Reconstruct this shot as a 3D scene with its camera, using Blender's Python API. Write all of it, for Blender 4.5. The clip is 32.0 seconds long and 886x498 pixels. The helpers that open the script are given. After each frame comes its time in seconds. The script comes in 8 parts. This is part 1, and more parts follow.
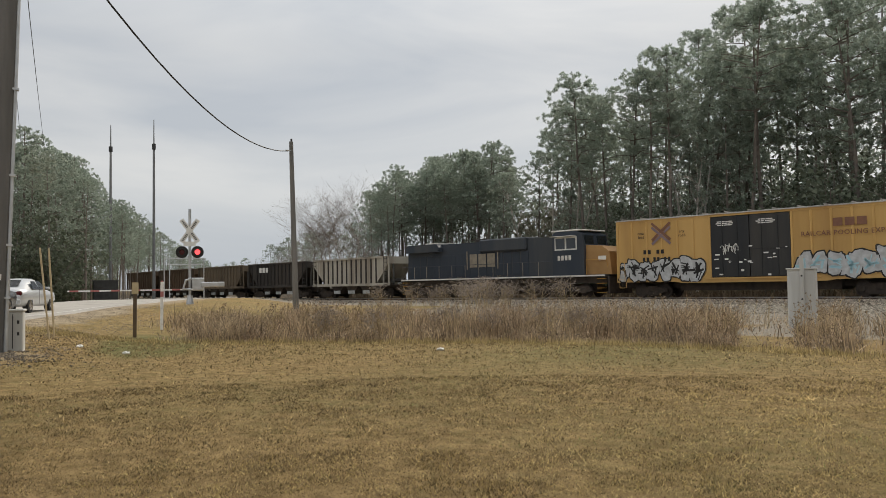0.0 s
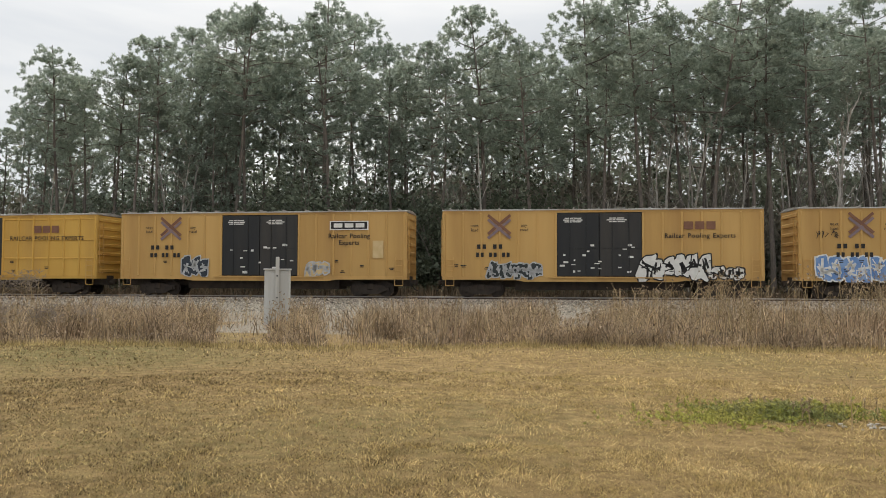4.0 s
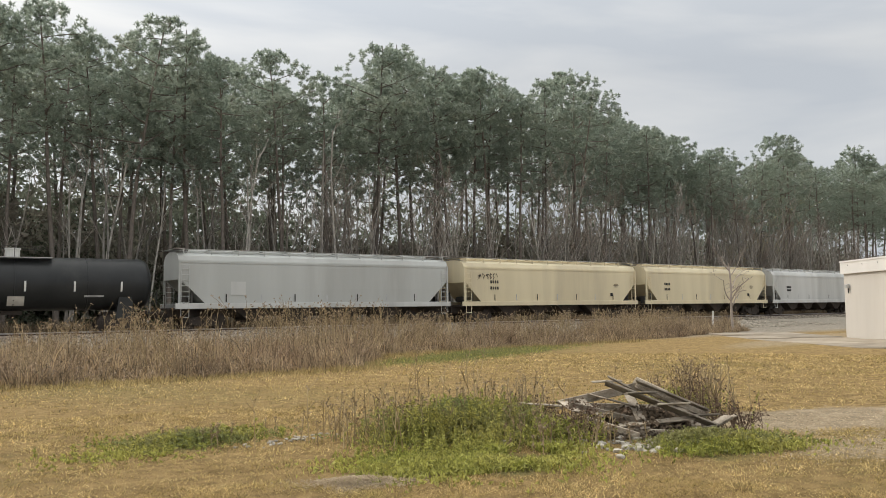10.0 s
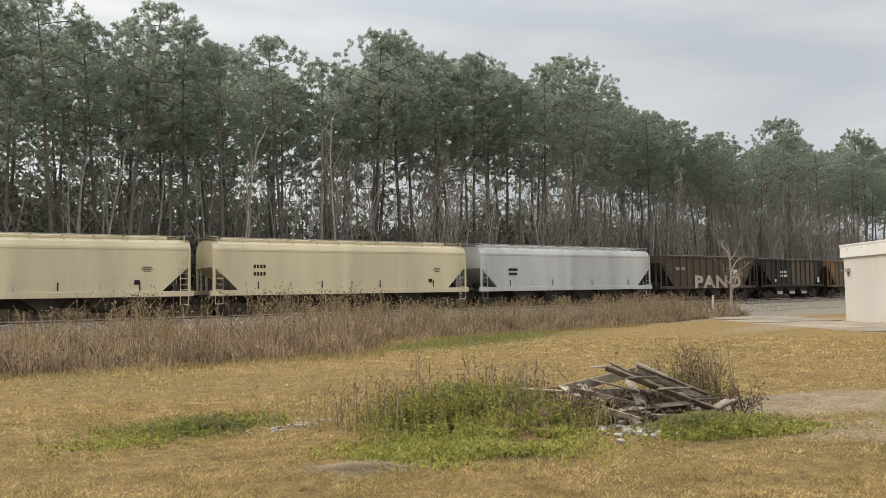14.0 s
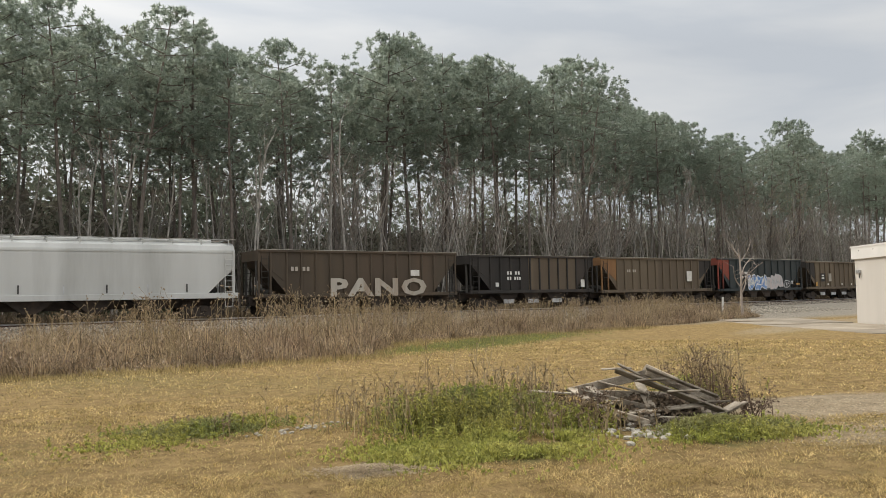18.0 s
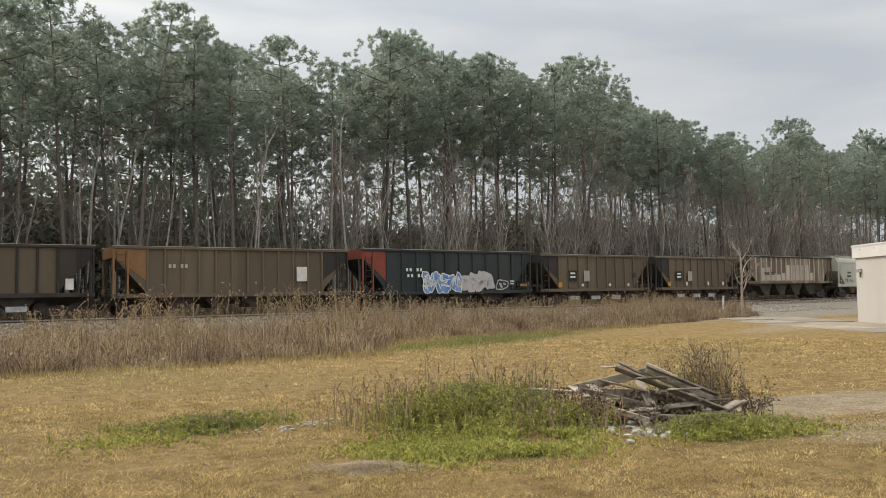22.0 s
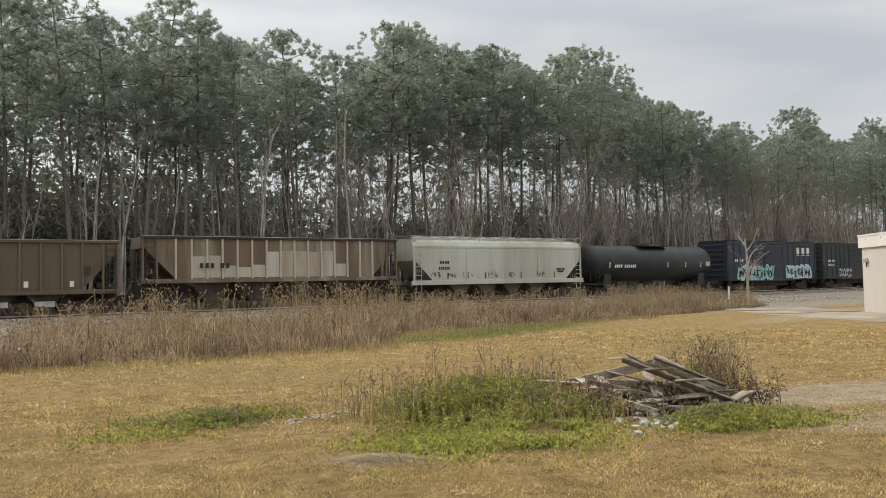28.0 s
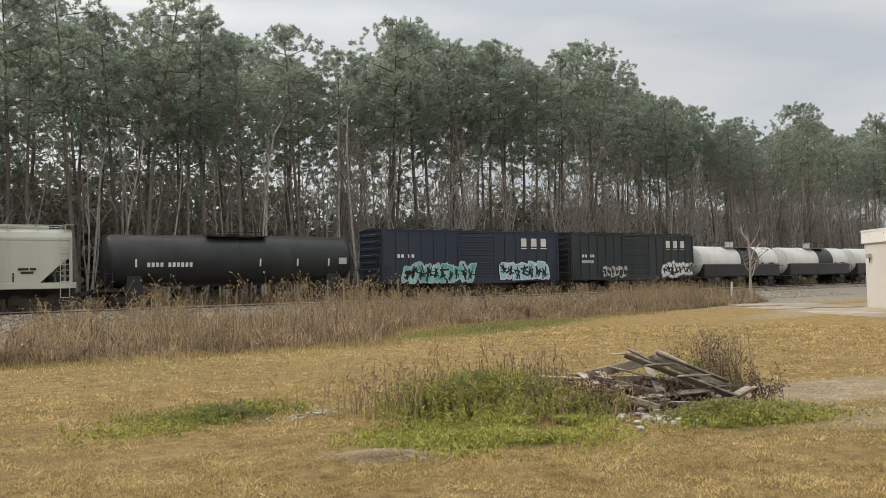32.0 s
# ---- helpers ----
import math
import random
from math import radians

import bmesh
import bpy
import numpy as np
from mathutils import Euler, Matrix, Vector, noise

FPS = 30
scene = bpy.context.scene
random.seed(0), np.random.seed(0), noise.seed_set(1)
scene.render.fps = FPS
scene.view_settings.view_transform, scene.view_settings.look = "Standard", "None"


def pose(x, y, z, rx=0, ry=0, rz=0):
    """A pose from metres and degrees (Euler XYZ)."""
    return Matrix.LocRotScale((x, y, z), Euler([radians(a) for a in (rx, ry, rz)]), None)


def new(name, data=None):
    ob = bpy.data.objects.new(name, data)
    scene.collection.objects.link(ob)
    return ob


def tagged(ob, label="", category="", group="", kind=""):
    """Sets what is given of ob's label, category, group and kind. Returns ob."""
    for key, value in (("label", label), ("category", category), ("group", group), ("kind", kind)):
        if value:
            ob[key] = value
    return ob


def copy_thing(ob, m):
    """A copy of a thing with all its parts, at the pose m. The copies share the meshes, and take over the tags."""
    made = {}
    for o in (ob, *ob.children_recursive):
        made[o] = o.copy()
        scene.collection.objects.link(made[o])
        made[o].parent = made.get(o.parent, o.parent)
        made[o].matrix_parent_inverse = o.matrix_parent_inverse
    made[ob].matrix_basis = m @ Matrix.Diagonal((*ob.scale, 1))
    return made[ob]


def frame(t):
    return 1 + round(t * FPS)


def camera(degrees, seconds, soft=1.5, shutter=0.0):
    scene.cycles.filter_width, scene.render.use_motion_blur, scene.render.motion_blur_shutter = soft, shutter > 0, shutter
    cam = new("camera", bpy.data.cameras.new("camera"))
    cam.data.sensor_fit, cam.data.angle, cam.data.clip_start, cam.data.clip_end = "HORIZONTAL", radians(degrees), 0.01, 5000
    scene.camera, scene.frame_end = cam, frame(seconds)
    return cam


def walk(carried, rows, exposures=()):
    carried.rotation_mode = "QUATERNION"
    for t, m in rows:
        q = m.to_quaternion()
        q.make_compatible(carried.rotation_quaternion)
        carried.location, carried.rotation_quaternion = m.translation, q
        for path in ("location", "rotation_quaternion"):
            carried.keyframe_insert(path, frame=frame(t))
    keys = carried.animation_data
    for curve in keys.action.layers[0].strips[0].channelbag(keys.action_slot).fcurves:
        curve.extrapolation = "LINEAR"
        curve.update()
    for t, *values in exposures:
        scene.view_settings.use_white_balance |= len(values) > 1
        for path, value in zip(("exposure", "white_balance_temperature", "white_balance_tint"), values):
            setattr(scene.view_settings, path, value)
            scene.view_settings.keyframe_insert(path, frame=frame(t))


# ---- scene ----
# ---------------------------------------------------------------- camera
cam = camera(57.39, 32.0, soft=0.7, shutter=0.0)
EYE = 1.6
PATH = (
    (0, 0, 0, -0, 42.67, 2.51, 0.89),
    (0.5, 0, 0, -0, 46.9, 2.5, 0.93),
    (1, 0, 0, -0, 48.95, 2.4, 0.86),
    (1.5, 0, 0, -0, 50.17, 2.28, 0.8),
    (2, 0, 0, -0, 50.64, 2.12, 0.8),
    (2.3, 0, 0, -0, 50.48, 2.02, 0.7),
    (2.5, 0, 0, -0, 49.05, 1.96, 0.58),
    (2.6, 0, 0, -0, 47.3, 1.95, 0.4),
    (2.7, 0, 0, -0, 43.96, 1.95, 0.2),
    (2.8, 0, 0, -0, 41.1, 1.95, 0.0),
    (3, 0, 0, -0, 36.27, 1.96, -0.36),
    (3.1, 0, 0, -0, 33.1, 1.98, -0.5),
    (3.3, 0, 0, -0, 26.3, 2.05, -0.75),
    (3.5, 0.002, 0.001, -0.002, 20.98, 2.13, -0.96),
    (4, 0.004, 0.002, -0.004, 7.22, 2.19, -0.37),
    (4.3, 0.005, 0.003, -0.004, 0.6, 2.15, -0.1),
    (4.5, 0.006, 0.004, -0.005, -5.75, 3.09, 0.02),
    (5, 0.015, 0.009, -0.012, -17.2, 3.5, 0.4),
    (5.5, 0.015, 0.009, -0.012, -24.2, 3.65, 0.75),
    (6, 0.015, 0.009, -0.012, -28, 3.62, 1.08),
    (6.5, 0.015, 0.009, -0.012, -29.23, 3.58, 1.31),
    (7, -0.009, 0.024, -0.015, -29.52, 3.43, 1.3),
    (7.5, -0.012, 0.026, -0.007, -30.02, 3.26, 1.06),
    (8, 0.024, 0.019, -0.017, -31.54, 3.06, 1.07),
    (8.5, 0.007, 0.008, -0.015, -32.39, 2.93, 0.65),
    (9, 0.01, 0.007, -0.012, -32.51, 2.71, 0.15),
    (9.5, 0.02, 0.024, -0.012, -32.6, 2.78, 0.12),
    (9.6, 0.017, 0.02, -0.011, -32.6, 3.59, 0.25),
    (9.7, 0.014, 0.017, -0.01, -32.6, 4.38, 0.4),
    (10, 0.007, 0.009, -0.007, -32.46, 4.35, 0.58),
    (10.5, 0.017, 0.031, -0.009, -32.48, 4.23, 0.61),
    (11, 0.013, 0.035, -0.006, -32.43, 4.12, 1.09),
    (11.5, 0.019, 0.039, -0.008, -32.49, 3.92, 0.07),
    (12, 0.004, 0.025, -0.006, -32.51, 3.79, 0.1),
    (12.5, -0.011, 0.012, -0.003, -32.56, 3.87, 0.06),
    (13, -0.003, 0.019, -0.002, -32.5, 3.67, 0.42),
    (13.5, 0.009, 0.021, -0.003, -32.5, 3.51, 0.78),
    (14, -0.006, 0.002, 0, -32.45, 3.35, 0.91),
    (14.5, 0.004, 0.007, 0.001, -32.36, 3.25, 1),
    (16.5, 0.001, 0.025, -0.002, -32.03, 2.69, 0.97),
    (17, -0.007, 0.016, 0, -32.03, 2.66, 0.89),
    (17.2, -0.007, 0.014, -0.001, -32.0, 3.12, 0.92),
    (17.5, -0.007, 0.01, -0.002, -31.93, 3.19, 0.96),
    (18, 0.002, 0.008, 0.001, -31.82, 3.51, 0.96),
    (18.5, 0.004, 0.005, -0.001, -31.8, 3.53, 1.01),
    (19, -0, -0, 0, -31.8, 3.42, 1.05),
    (19.5, 0.001, 0.012, -0.001, -31.81, 3.31, 0.96),
    (20, 0.01, 0.026, -0.005, -31.81, 3.42, 0.91),
    (20.5, 0.002, 0.013, -0.001, -31.81, 3.36, 0.84),
    (21, -0.001, 0.014, -0.005, -31.82, 3.24, 0.77),
    (21.5, 0.007, 0.014, -0.005, -31.78, 3.12, 0.75),
    (21.7, 0.006, 0.012, -0.004, -31.78, 3.33, 0.76),
    (22, 0.004, 0.01, -0.003, -31.78, 3.35, 0.77),
    (22.5, 0.004, 0.009, -0.003, -31.73, 3.37, 0.81),
    (23, 0.001, 0.008, -0.002, -31.58, 3.26, 0.88),
    (23.5, -0.004, 0.008, -0.003, -31.43, 3.25, 0.88),
    (24, -0.005, -0, 0.001, -31.44, 3.17, 0.87),
    (24.5, 0.002, 0.014, -0.005, -31.43, 3.12, 0.93),
    (25, -0.008, 0.011, -0.005, -31.43, 2.97, 0.93),
    (25.5, -0.005, 0.019, -0.002, -31.44, 2.8, 0.96),
    (27.5, -0.011, 0.011, -0.001, -31.43, 2.87, 1.14),
    (28, -0.013, 0.021, -0.001, -31.43, 2.83, 1.16),
    (28.5, -0.016, 0.013, -0.002, -31.41, 2.88, 1.16),
    (29, -0.013, 0.015, -0.002, -31.43, 2.77, 1.18),
    (29.5, -0.004, 0.015, -0.004, -31.42, 2.68, 1.24),
    (30, -0.003, 0.018, -0.005, -31.38, 2.52, 1.25),
    (30.5, -0.004, 0.011, -0.004, -31.32, 2.42, 1.29),
    (31, 0.001, 0.018, -0.004, -31.26, 2.34, 1.37),
    (31.5, 0.001, 0.014, -0.002, -31.25, 2.44, 1.44),
    (32, -0.006, 0.028, -0.003, -31.26, 2.53, 1.17),
)
walk(cam, [(t, pose(x, y, EYE + z, 90 + p, r, w)) for t, x, y, z, w, p, r in PATH],
     ((0, -0.1), (2.4, -0.11), (3.1, -0.04), (3.8, 0.17), (4.5, 0.28), (6.5, 0.27), (32, 0.24)))

# ---------------------------------------------------------------- sky and sun
SUN_EL, SUN_AZ = 38.0, -20.0
world = bpy.data.worlds.new("overcast_sky")
scene.world = world
world.use_nodes = True
wn, wl = world.node_tree.nodes, world.node_tree.links
wn.clear()
w_out = wn.new("ShaderNodeOutputWorld")
w_bg = wn.new("ShaderNodeBackground")
w_sky = wn.new("ShaderNodeTexSky")
w_sky.sky_type = "NISHITA"
w_sky.sun_disc = False
w_sky.sun_elevation, w_sky.sun_rotation = radians(SUN_EL), radians(SUN_AZ)
w_geo = wn.new("ShaderNodeTexCoord")
w_map = wn.new("ShaderNodeMapping")
w_map.inputs["Scale"].default_value = (1.2, 1.2, 5.5)
w_n1 = wn.new("ShaderNodeTexNoise")
w_n1.inputs["Scale"].default_value = 1.6
w_n1.inputs["Detail"].default_value = 5
w_n1.inputs["Roughness"].default_value = 0.5
w_n1.inputs["Distortion"].default_value = 0.5
w_ramp = wn.new("ShaderNodeValToRGB")
w_ramp.color_ramp.elements[0].position, w_ramp.color_ramp.elements[0].color = 0.36, (4.85, 5.12, 5.45, 1)
w_ramp.color_ramp.elements[1].position, w_ramp.color_ramp.elements[1].color = 0.62, (6.75, 6.75, 6.65, 1)
w_mix = wn.new("ShaderNodeMix")
w_mix.data_type = "RGBA"
w_mix.inputs[0].default_value = 0.93
wl.new(w_geo.outputs["Generated"], w_map.inputs["Vector"])
wl.new(w_map.outputs["Vector"], w_n1.inputs["Vector"])
wl.new(w_n1.outputs["Fac"], w_ramp.inputs["Fac"])
wl.new(w_sky.outputs["Color"], w_mix.inputs[6])
wl.new(w_ramp.outputs["Color"], w_mix.inputs[7])
w_nrm = wn.new("ShaderNodeVectorMath")
w_nrm.operation = "DOT_PRODUCT"
w_nrm.inputs[1].default_value = (-0.52, 0.68, 0.5)
wl.new(w_geo.outputs["Generated"], w_nrm.inputs[0])
w_glow = wn.new("ShaderNodeMapRange")
w_glow.inputs["From Min"].default_value, w_glow.inputs["From Max"].default_value = 0.35, 1.0
w_glow.inputs["To Min"].default_value, w_glow.inputs["To Max"].default_value = 0.95, 1.16
wl.new(w_nrm.outputs["Value"], w_glow.inputs["Value"])
w_sep = wn.new("ShaderNodeSeparateXYZ")
wl.new(w_geo.outputs["Generated"], w_sep.inputs[0])
w_low = wn.new("ShaderNodeMapRange")
w_low.inputs["From Min"].default_value, w_low.inputs["From Max"].default_value = 0.03, 0.13
w_low.inputs["To Min"].default_value, w_low.inputs["To Max"].default_value = 0.66, 0.0
wl.new(w_sep.outputs["Z"], w_low.inputs["Value"])
w_bank = wn.new("ShaderNodeMix")
w_bank.data_type = "RGBA"
w_bank.inputs[7].default_value = (3.8, 4.3, 4.95, 1)
wl.new(w_low.outputs["Result"], w_bank.inputs[0])
wl.new(w_mix.outputs[2], w_bank.inputs[6])
w_mul = wn.new("ShaderNodeVectorMath")
w_mul.operation = "SCALE"
wl.new(w_bank.outputs[2], w_mul.inputs[0])
wl.new(w_glow.outputs["Result"], w_mul.inputs["Scale"])
# an overcast sky grows brighter towards the zenith
w_zen = wn.new("ShaderNodeValToRGB")
w_zen.color_ramp.elements[0].position, w_zen.color_ramp.elements[0].color = 0.28, (1, 1, 1, 1)
w_zen.color_ramp.elements[1].position, w_zen.color_ramp.elements[1].color = 1.0, (2.4, 2.36, 2.25, 1)
wl.new(w_sep.outputs["Z"], w_zen.inputs["Fac"])
w_mul2 = wn.new("ShaderNodeVectorMath")
w_mul2.operation = "MULTIPLY"
wl.new(w_mul.outputs["Vector"], w_mul2.inputs[0])
wl.new(w_zen.outputs["Color"], w_mul2.inputs[1])
wl.new(w_mul2.outputs["Vector"], w_bg.inputs["Color"])
w_bg.inputs["Strength"].default_value = 0.1
wl.new(w_bg.outputs["Background"], w_out.inputs["Surface"])
sun = new("sun", bpy.data.lights.new("sun", "SUN"))
sun.data.energy, sun.data.angle, sun.data.color = 2.1, radians(24), (1.0, 0.895, 0.75)
sun.matrix_world = pose(0, 0, 60, 90 - SUN_EL, 0, 200)


# ---------------------------------------------------------------- materials
def mat(name, c1, c2=None, scale=1.0, rough=0.8, metal=0.0, bump=0.0, bscale=None, island=0.0, rand=0.0, spec=0.3, c3=None, streak=False):
    """Two noises mix c1 and c2 (and stains of c3); island or rand varies the brightness piece by piece."""
    m = bpy.data.materials.new(name)
    m.use_nodes = True
    n, l = m.node_tree.nodes, m.node_tree.links
    b = n["Principled BSDF"]
    b.inputs["Roughness"].default_value, b.inputs["Metallic"].default_value = rough, metal
    b.inputs["Specular IOR Level"].default_value = spec
    c2 = c2 or tuple(0.8 * v for v in c1)
    tc = n.new("ShaderNodeTexCoord")
    vec = tc.outputs["Object"]
    if streak:
        mp = n.new("ShaderNodeMapping")
        mp.inputs["Scale"].default_value = (1, 1, 0.12)
        l.new(vec, mp.inputs["Vector"])
        vec = mp.outputs["Vector"]
    n1 = n.new("ShaderNodeTexNoise")
    n1.inputs["Scale"].default_value, n1.inputs["Detail"].default_value = scale, 6
    l.new(vec, n1.inputs["Vector"])
    r1 = n.new("ShaderNodeValToRGB")
    r1.color_ramp.elements[0].position, r1.color_ramp.elements[1].position = 0.35, 0.65
    r1.color_ramp.elements[0].color, r1.color_ramp.elements[1].color = (*c1, 1), (*c2, 1)
    l.new(n1.outputs["Fac"], r1.inputs["Fac"])
    col = r1.outputs["Color"]
    if c3:
        n2 = n.new("ShaderNodeTexNoise")
        n2.inputs["Scale"].default_value, n2.inputs["Detail"].default_value = scale * 0.37, 8
        n2.inputs["Roughness"].default_value = 0.65
        l.new(vec, n2.inputs["Vector"])
        r2 = n.new("ShaderNodeValToRGB")
        r2.color_ramp.elements[0].position, r2.color_ramp.elements[1].position = 0.5, 0.72
        l.new(n2.outputs["Fac"], r2.inputs["Fac"])
        mx = n.new("ShaderNodeMix")
        mx.data_type = "RGBA"
        l.new(r2.outputs["Color"], mx.inputs[0])
        l.new(col, mx.inputs[6])
        mx.inputs[7].default_value = (*c3, 1)
        col = mx.outputs[2]
    amount = max(island, rand)
    if amount:
        if island:
            src = n.new("ShaderNodeNewGeometry").outputs["Random Per Island"]
        else:
            src = n.new("ShaderNodeObjectInfo").outputs["Random"]
        mr = n.new("ShaderNodeMapRange")
        mr.inputs["To Min"].default_value, mr.inputs["To Max"].default_value = 1 - amount, 1 + amount
        l.new(src, mr.inputs["Value"])
        hs = n.new("ShaderNodeHueSaturation")
        l.new(mr.outputs["Result"], hs.inputs["Value"])
        l.new(col, hs.inputs["Color"])
        col = hs.outputs["Color"]
    l.new(col, b.inputs["Base Color"])
    if bump:
        n3 = n.new("ShaderNodeTexNoise")
        n3.inputs["Scale"].default_value, n3.inputs["Detail"].default_value = bscale or scale * 6, 5
        l.new(tc.outputs["Object"], n3.inputs["Vector"])
        bp = n.new("ShaderNodeBump")
        bp.inputs["Strength"].default_value, bp.inputs["Distance"].default_value = bump, 0.03
        l.new(n3.outputs["Fac"], bp.inputs["Height"])
        l.new(bp.outputs["Normal"], b.inputs["Normal"])
    return m


# ---------------------------------------------------------------- mesh helpers
def part(name, bm, material, parent=None, label=""):
    me = bpy.data.meshes.new(name)
    bm.to_mesh(me)
    bm.free()
    for m in material if isinstance(material, (list, tuple)) else [material]:
        me.materials.append(m)
    ob = new(name, me)
    ob.parent = parent
    if label:
        ob["label"] = label
    return ob


def raw(name, verts, faces, material, parent=None, label=""):
    me = bpy.data.meshes.new(name)
    me.from_pydata(verts, [], faces)
    me.materials.append(material)
    ob = new(name, me)
    ob.parent = parent
    if label:
        ob["label"] = label
    return ob


def thing(name, label, category, group="", kind="", m=None):
    ob = new(name)
    ob.empty_display_size = 0.3
    if m is not None:
        ob.matrix_basis = m
    return tagged(ob, label, category, group, kind)


def box(bm, x0, x1, y0, y1, z0, z1, m=None, bev=0.0):
    r = bmesh.ops.create_cube(bm, size=1.0)
    t = Matrix.Translation(((x0 + x1) / 2, (y0 + y1) / 2, (z0 + z1) / 2)) @ Matrix.Diagonal((x1 - x0, y1 - y0, z1 - z0, 1))
    bmesh.ops.transform(bm, matrix=(m @ t) if m is not None else t, verts=r["verts"])
    if bev:
        es = list({e for v in r["verts"] for e in v.link_edges})
        bmesh.ops.bevel(bm, geom=es, offset=bev, segments=1, affect="EDGES")
    return bm


def rod(bm, p, q, r0, r1=None, seg=8, caps=True):
    p, q = Vector(p), Vector(q)
    d = q - p
    turn = d.to_track_quat("Z", "Y").to_matrix().to_4x4()
    bmesh.ops.create_cone(bm, cap_ends=caps, segments=seg, radius1=r0, radius2=r0 if r1 is None else r1, depth=d.length,
                          matrix=Matrix.Translation((p + q) / 2) @ turn)
    return bm


def prism(bm, pts, y0, y1):
    """An outline in x and z, drawn out from y0 to y1."""
    a = [bm.verts.new((x, y0, z)) for x, z in pts]
    b = [bm.verts.new((x, y1, z)) for x, z in pts]
    bm.faces.new(a), bm.faces.new(b[::-1])
    for i in range(len(pts)):
        j = (i + 1) % len(pts)
        bm.faces.new((a[j], a[i], b[i], b[j]))
    bmesh.ops.recalc_face_normals(bm, faces=bm.faces)
    return bm


def tube_along(bm, pts, r, seg=5):
    pts = [Vector(p) for p in pts]
    rings = []
    for i, p in enumerate(pts):
        d = (pts[min(i + 1, len(pts) - 1)] - pts[max(i - 1, 0)]).normalized()
        a = d.cross(Vector((0.31, 0.87, 0.38))).normalized()
        b = d.cross(a)
        rings.append([bm.verts.new(p + (a * math.cos(6.2832 * j / seg) + b * math.sin(6.2832 * j / seg)) * r) for j in range(seg)])
    for a, b in zip(rings, rings[1:]):
        for j in range(seg):
            bm.faces.new((a[j], a[(j + 1) % seg], b[(j + 1) % seg], b[j]))
    bm.faces.new(rings[0][::-1]), bm.faces.new(rings[-1])
    bmesh.ops.recalc_face_normals(bm, faces=bm.faces)
    return bm


def letters(text, size, x, y, z, material, parent, name="lettering", spread=1.0, squeeze=1.0, bold=0.0):
    """Painted lettering on a side that faces -y, centred on x; each word is a part of its own."""
    lines = text.split("\n")
    for i, line in enumerate(lines):
        words = []
        for word in line.split():
            cu = bpy.data.curves.new("lettering", "FONT")
            cu.body, cu.size, cu.space_character, cu.offset, cu.extrude, cu.resolution_u = word, size, spread, bold, 0.0015, 2
            tmp = bpy.data.objects.new("lettering", cu)
            me = bpy.data.meshes.new_from_object(tmp)
            bpy.data.objects.remove(tmp)
            words.append((me, max(v.co.x for v in me.vertices) * squeeze))
        u = x - (sum(w for _, w in words) + 0.42 * size * (len(words) - 1)) / 2
        for me, w in words:
            me.transform(Matrix.Translation((u, y, z - 0.35 * size + ((len(lines) - 1) / 2 - i) * size)) @ Matrix.Diagonal((squeeze, 1, 1, 1)) @ Matrix.Rotation(radians(90), 4, "X"))
            me.materials.clear()
            me.materials.append(material)
            new(name, me).parent = parent
            u += w + 0.42 * size


def smooth(a, b, v):
    v = min(1.0, max(0.0, (v - a) / (b - a)))
    return v * v * (3 - 2 * v)


# ---------------------------------------------------------------- plan
CURVE, GRADE, RAIL_Z, TRACK_Y = 0.000677, 0.00317, 0.60, 49.05
ROAD_P, ROAD_D = Vector((-24.6, 1.5)), Vector((-0.79, 0.613))
ROAD_N = Vector((0.613, 0.79))


def track_y(x):
    """The centre line of the track, which bends away from the lawn on both sides."""
    return TRACK_Y + CURVE * x * x


def rail_z(x):
    return RAIL_Z + GRADE * x


def ground_z(x, y):
    """Lawn at 0, a road on a low bank and the track's bed."""
    z = 0.05 * noise.noise((x * 0.12, y * 0.12, 1.7)) * smooth(4, 10, math.hypot(x, y)) + 0.02 * noise.noise((x * 0.7, y * 0.7, 5.1))
    z += (rail_z(x) - 0.34) * smooth(27, 45.5, y - CURVE * x * x)
    d = abs(y - track_y(x))
    z = max(z, z + 0.16 * smooth(3.2, 2.0, d)) if d < 6 else z
    p = Vector((x, y)) - ROAD_P
    s, o = p.dot(ROAD_D), p.dot(ROAD_N)
    wide = smooth(16, 24, s)
    rise = smooth(10.5 + 4 * wide, 3.6 + 4.4 * wide, abs(o)) if o > 0 else smooth(16, 4.5, abs(o))
    zr = 0.38 + 0.24 * smooth(-5, 14, s) + 0.08 * wide - 0.33 * smooth(50, 75, s)
    return z + (zr - z) * rise


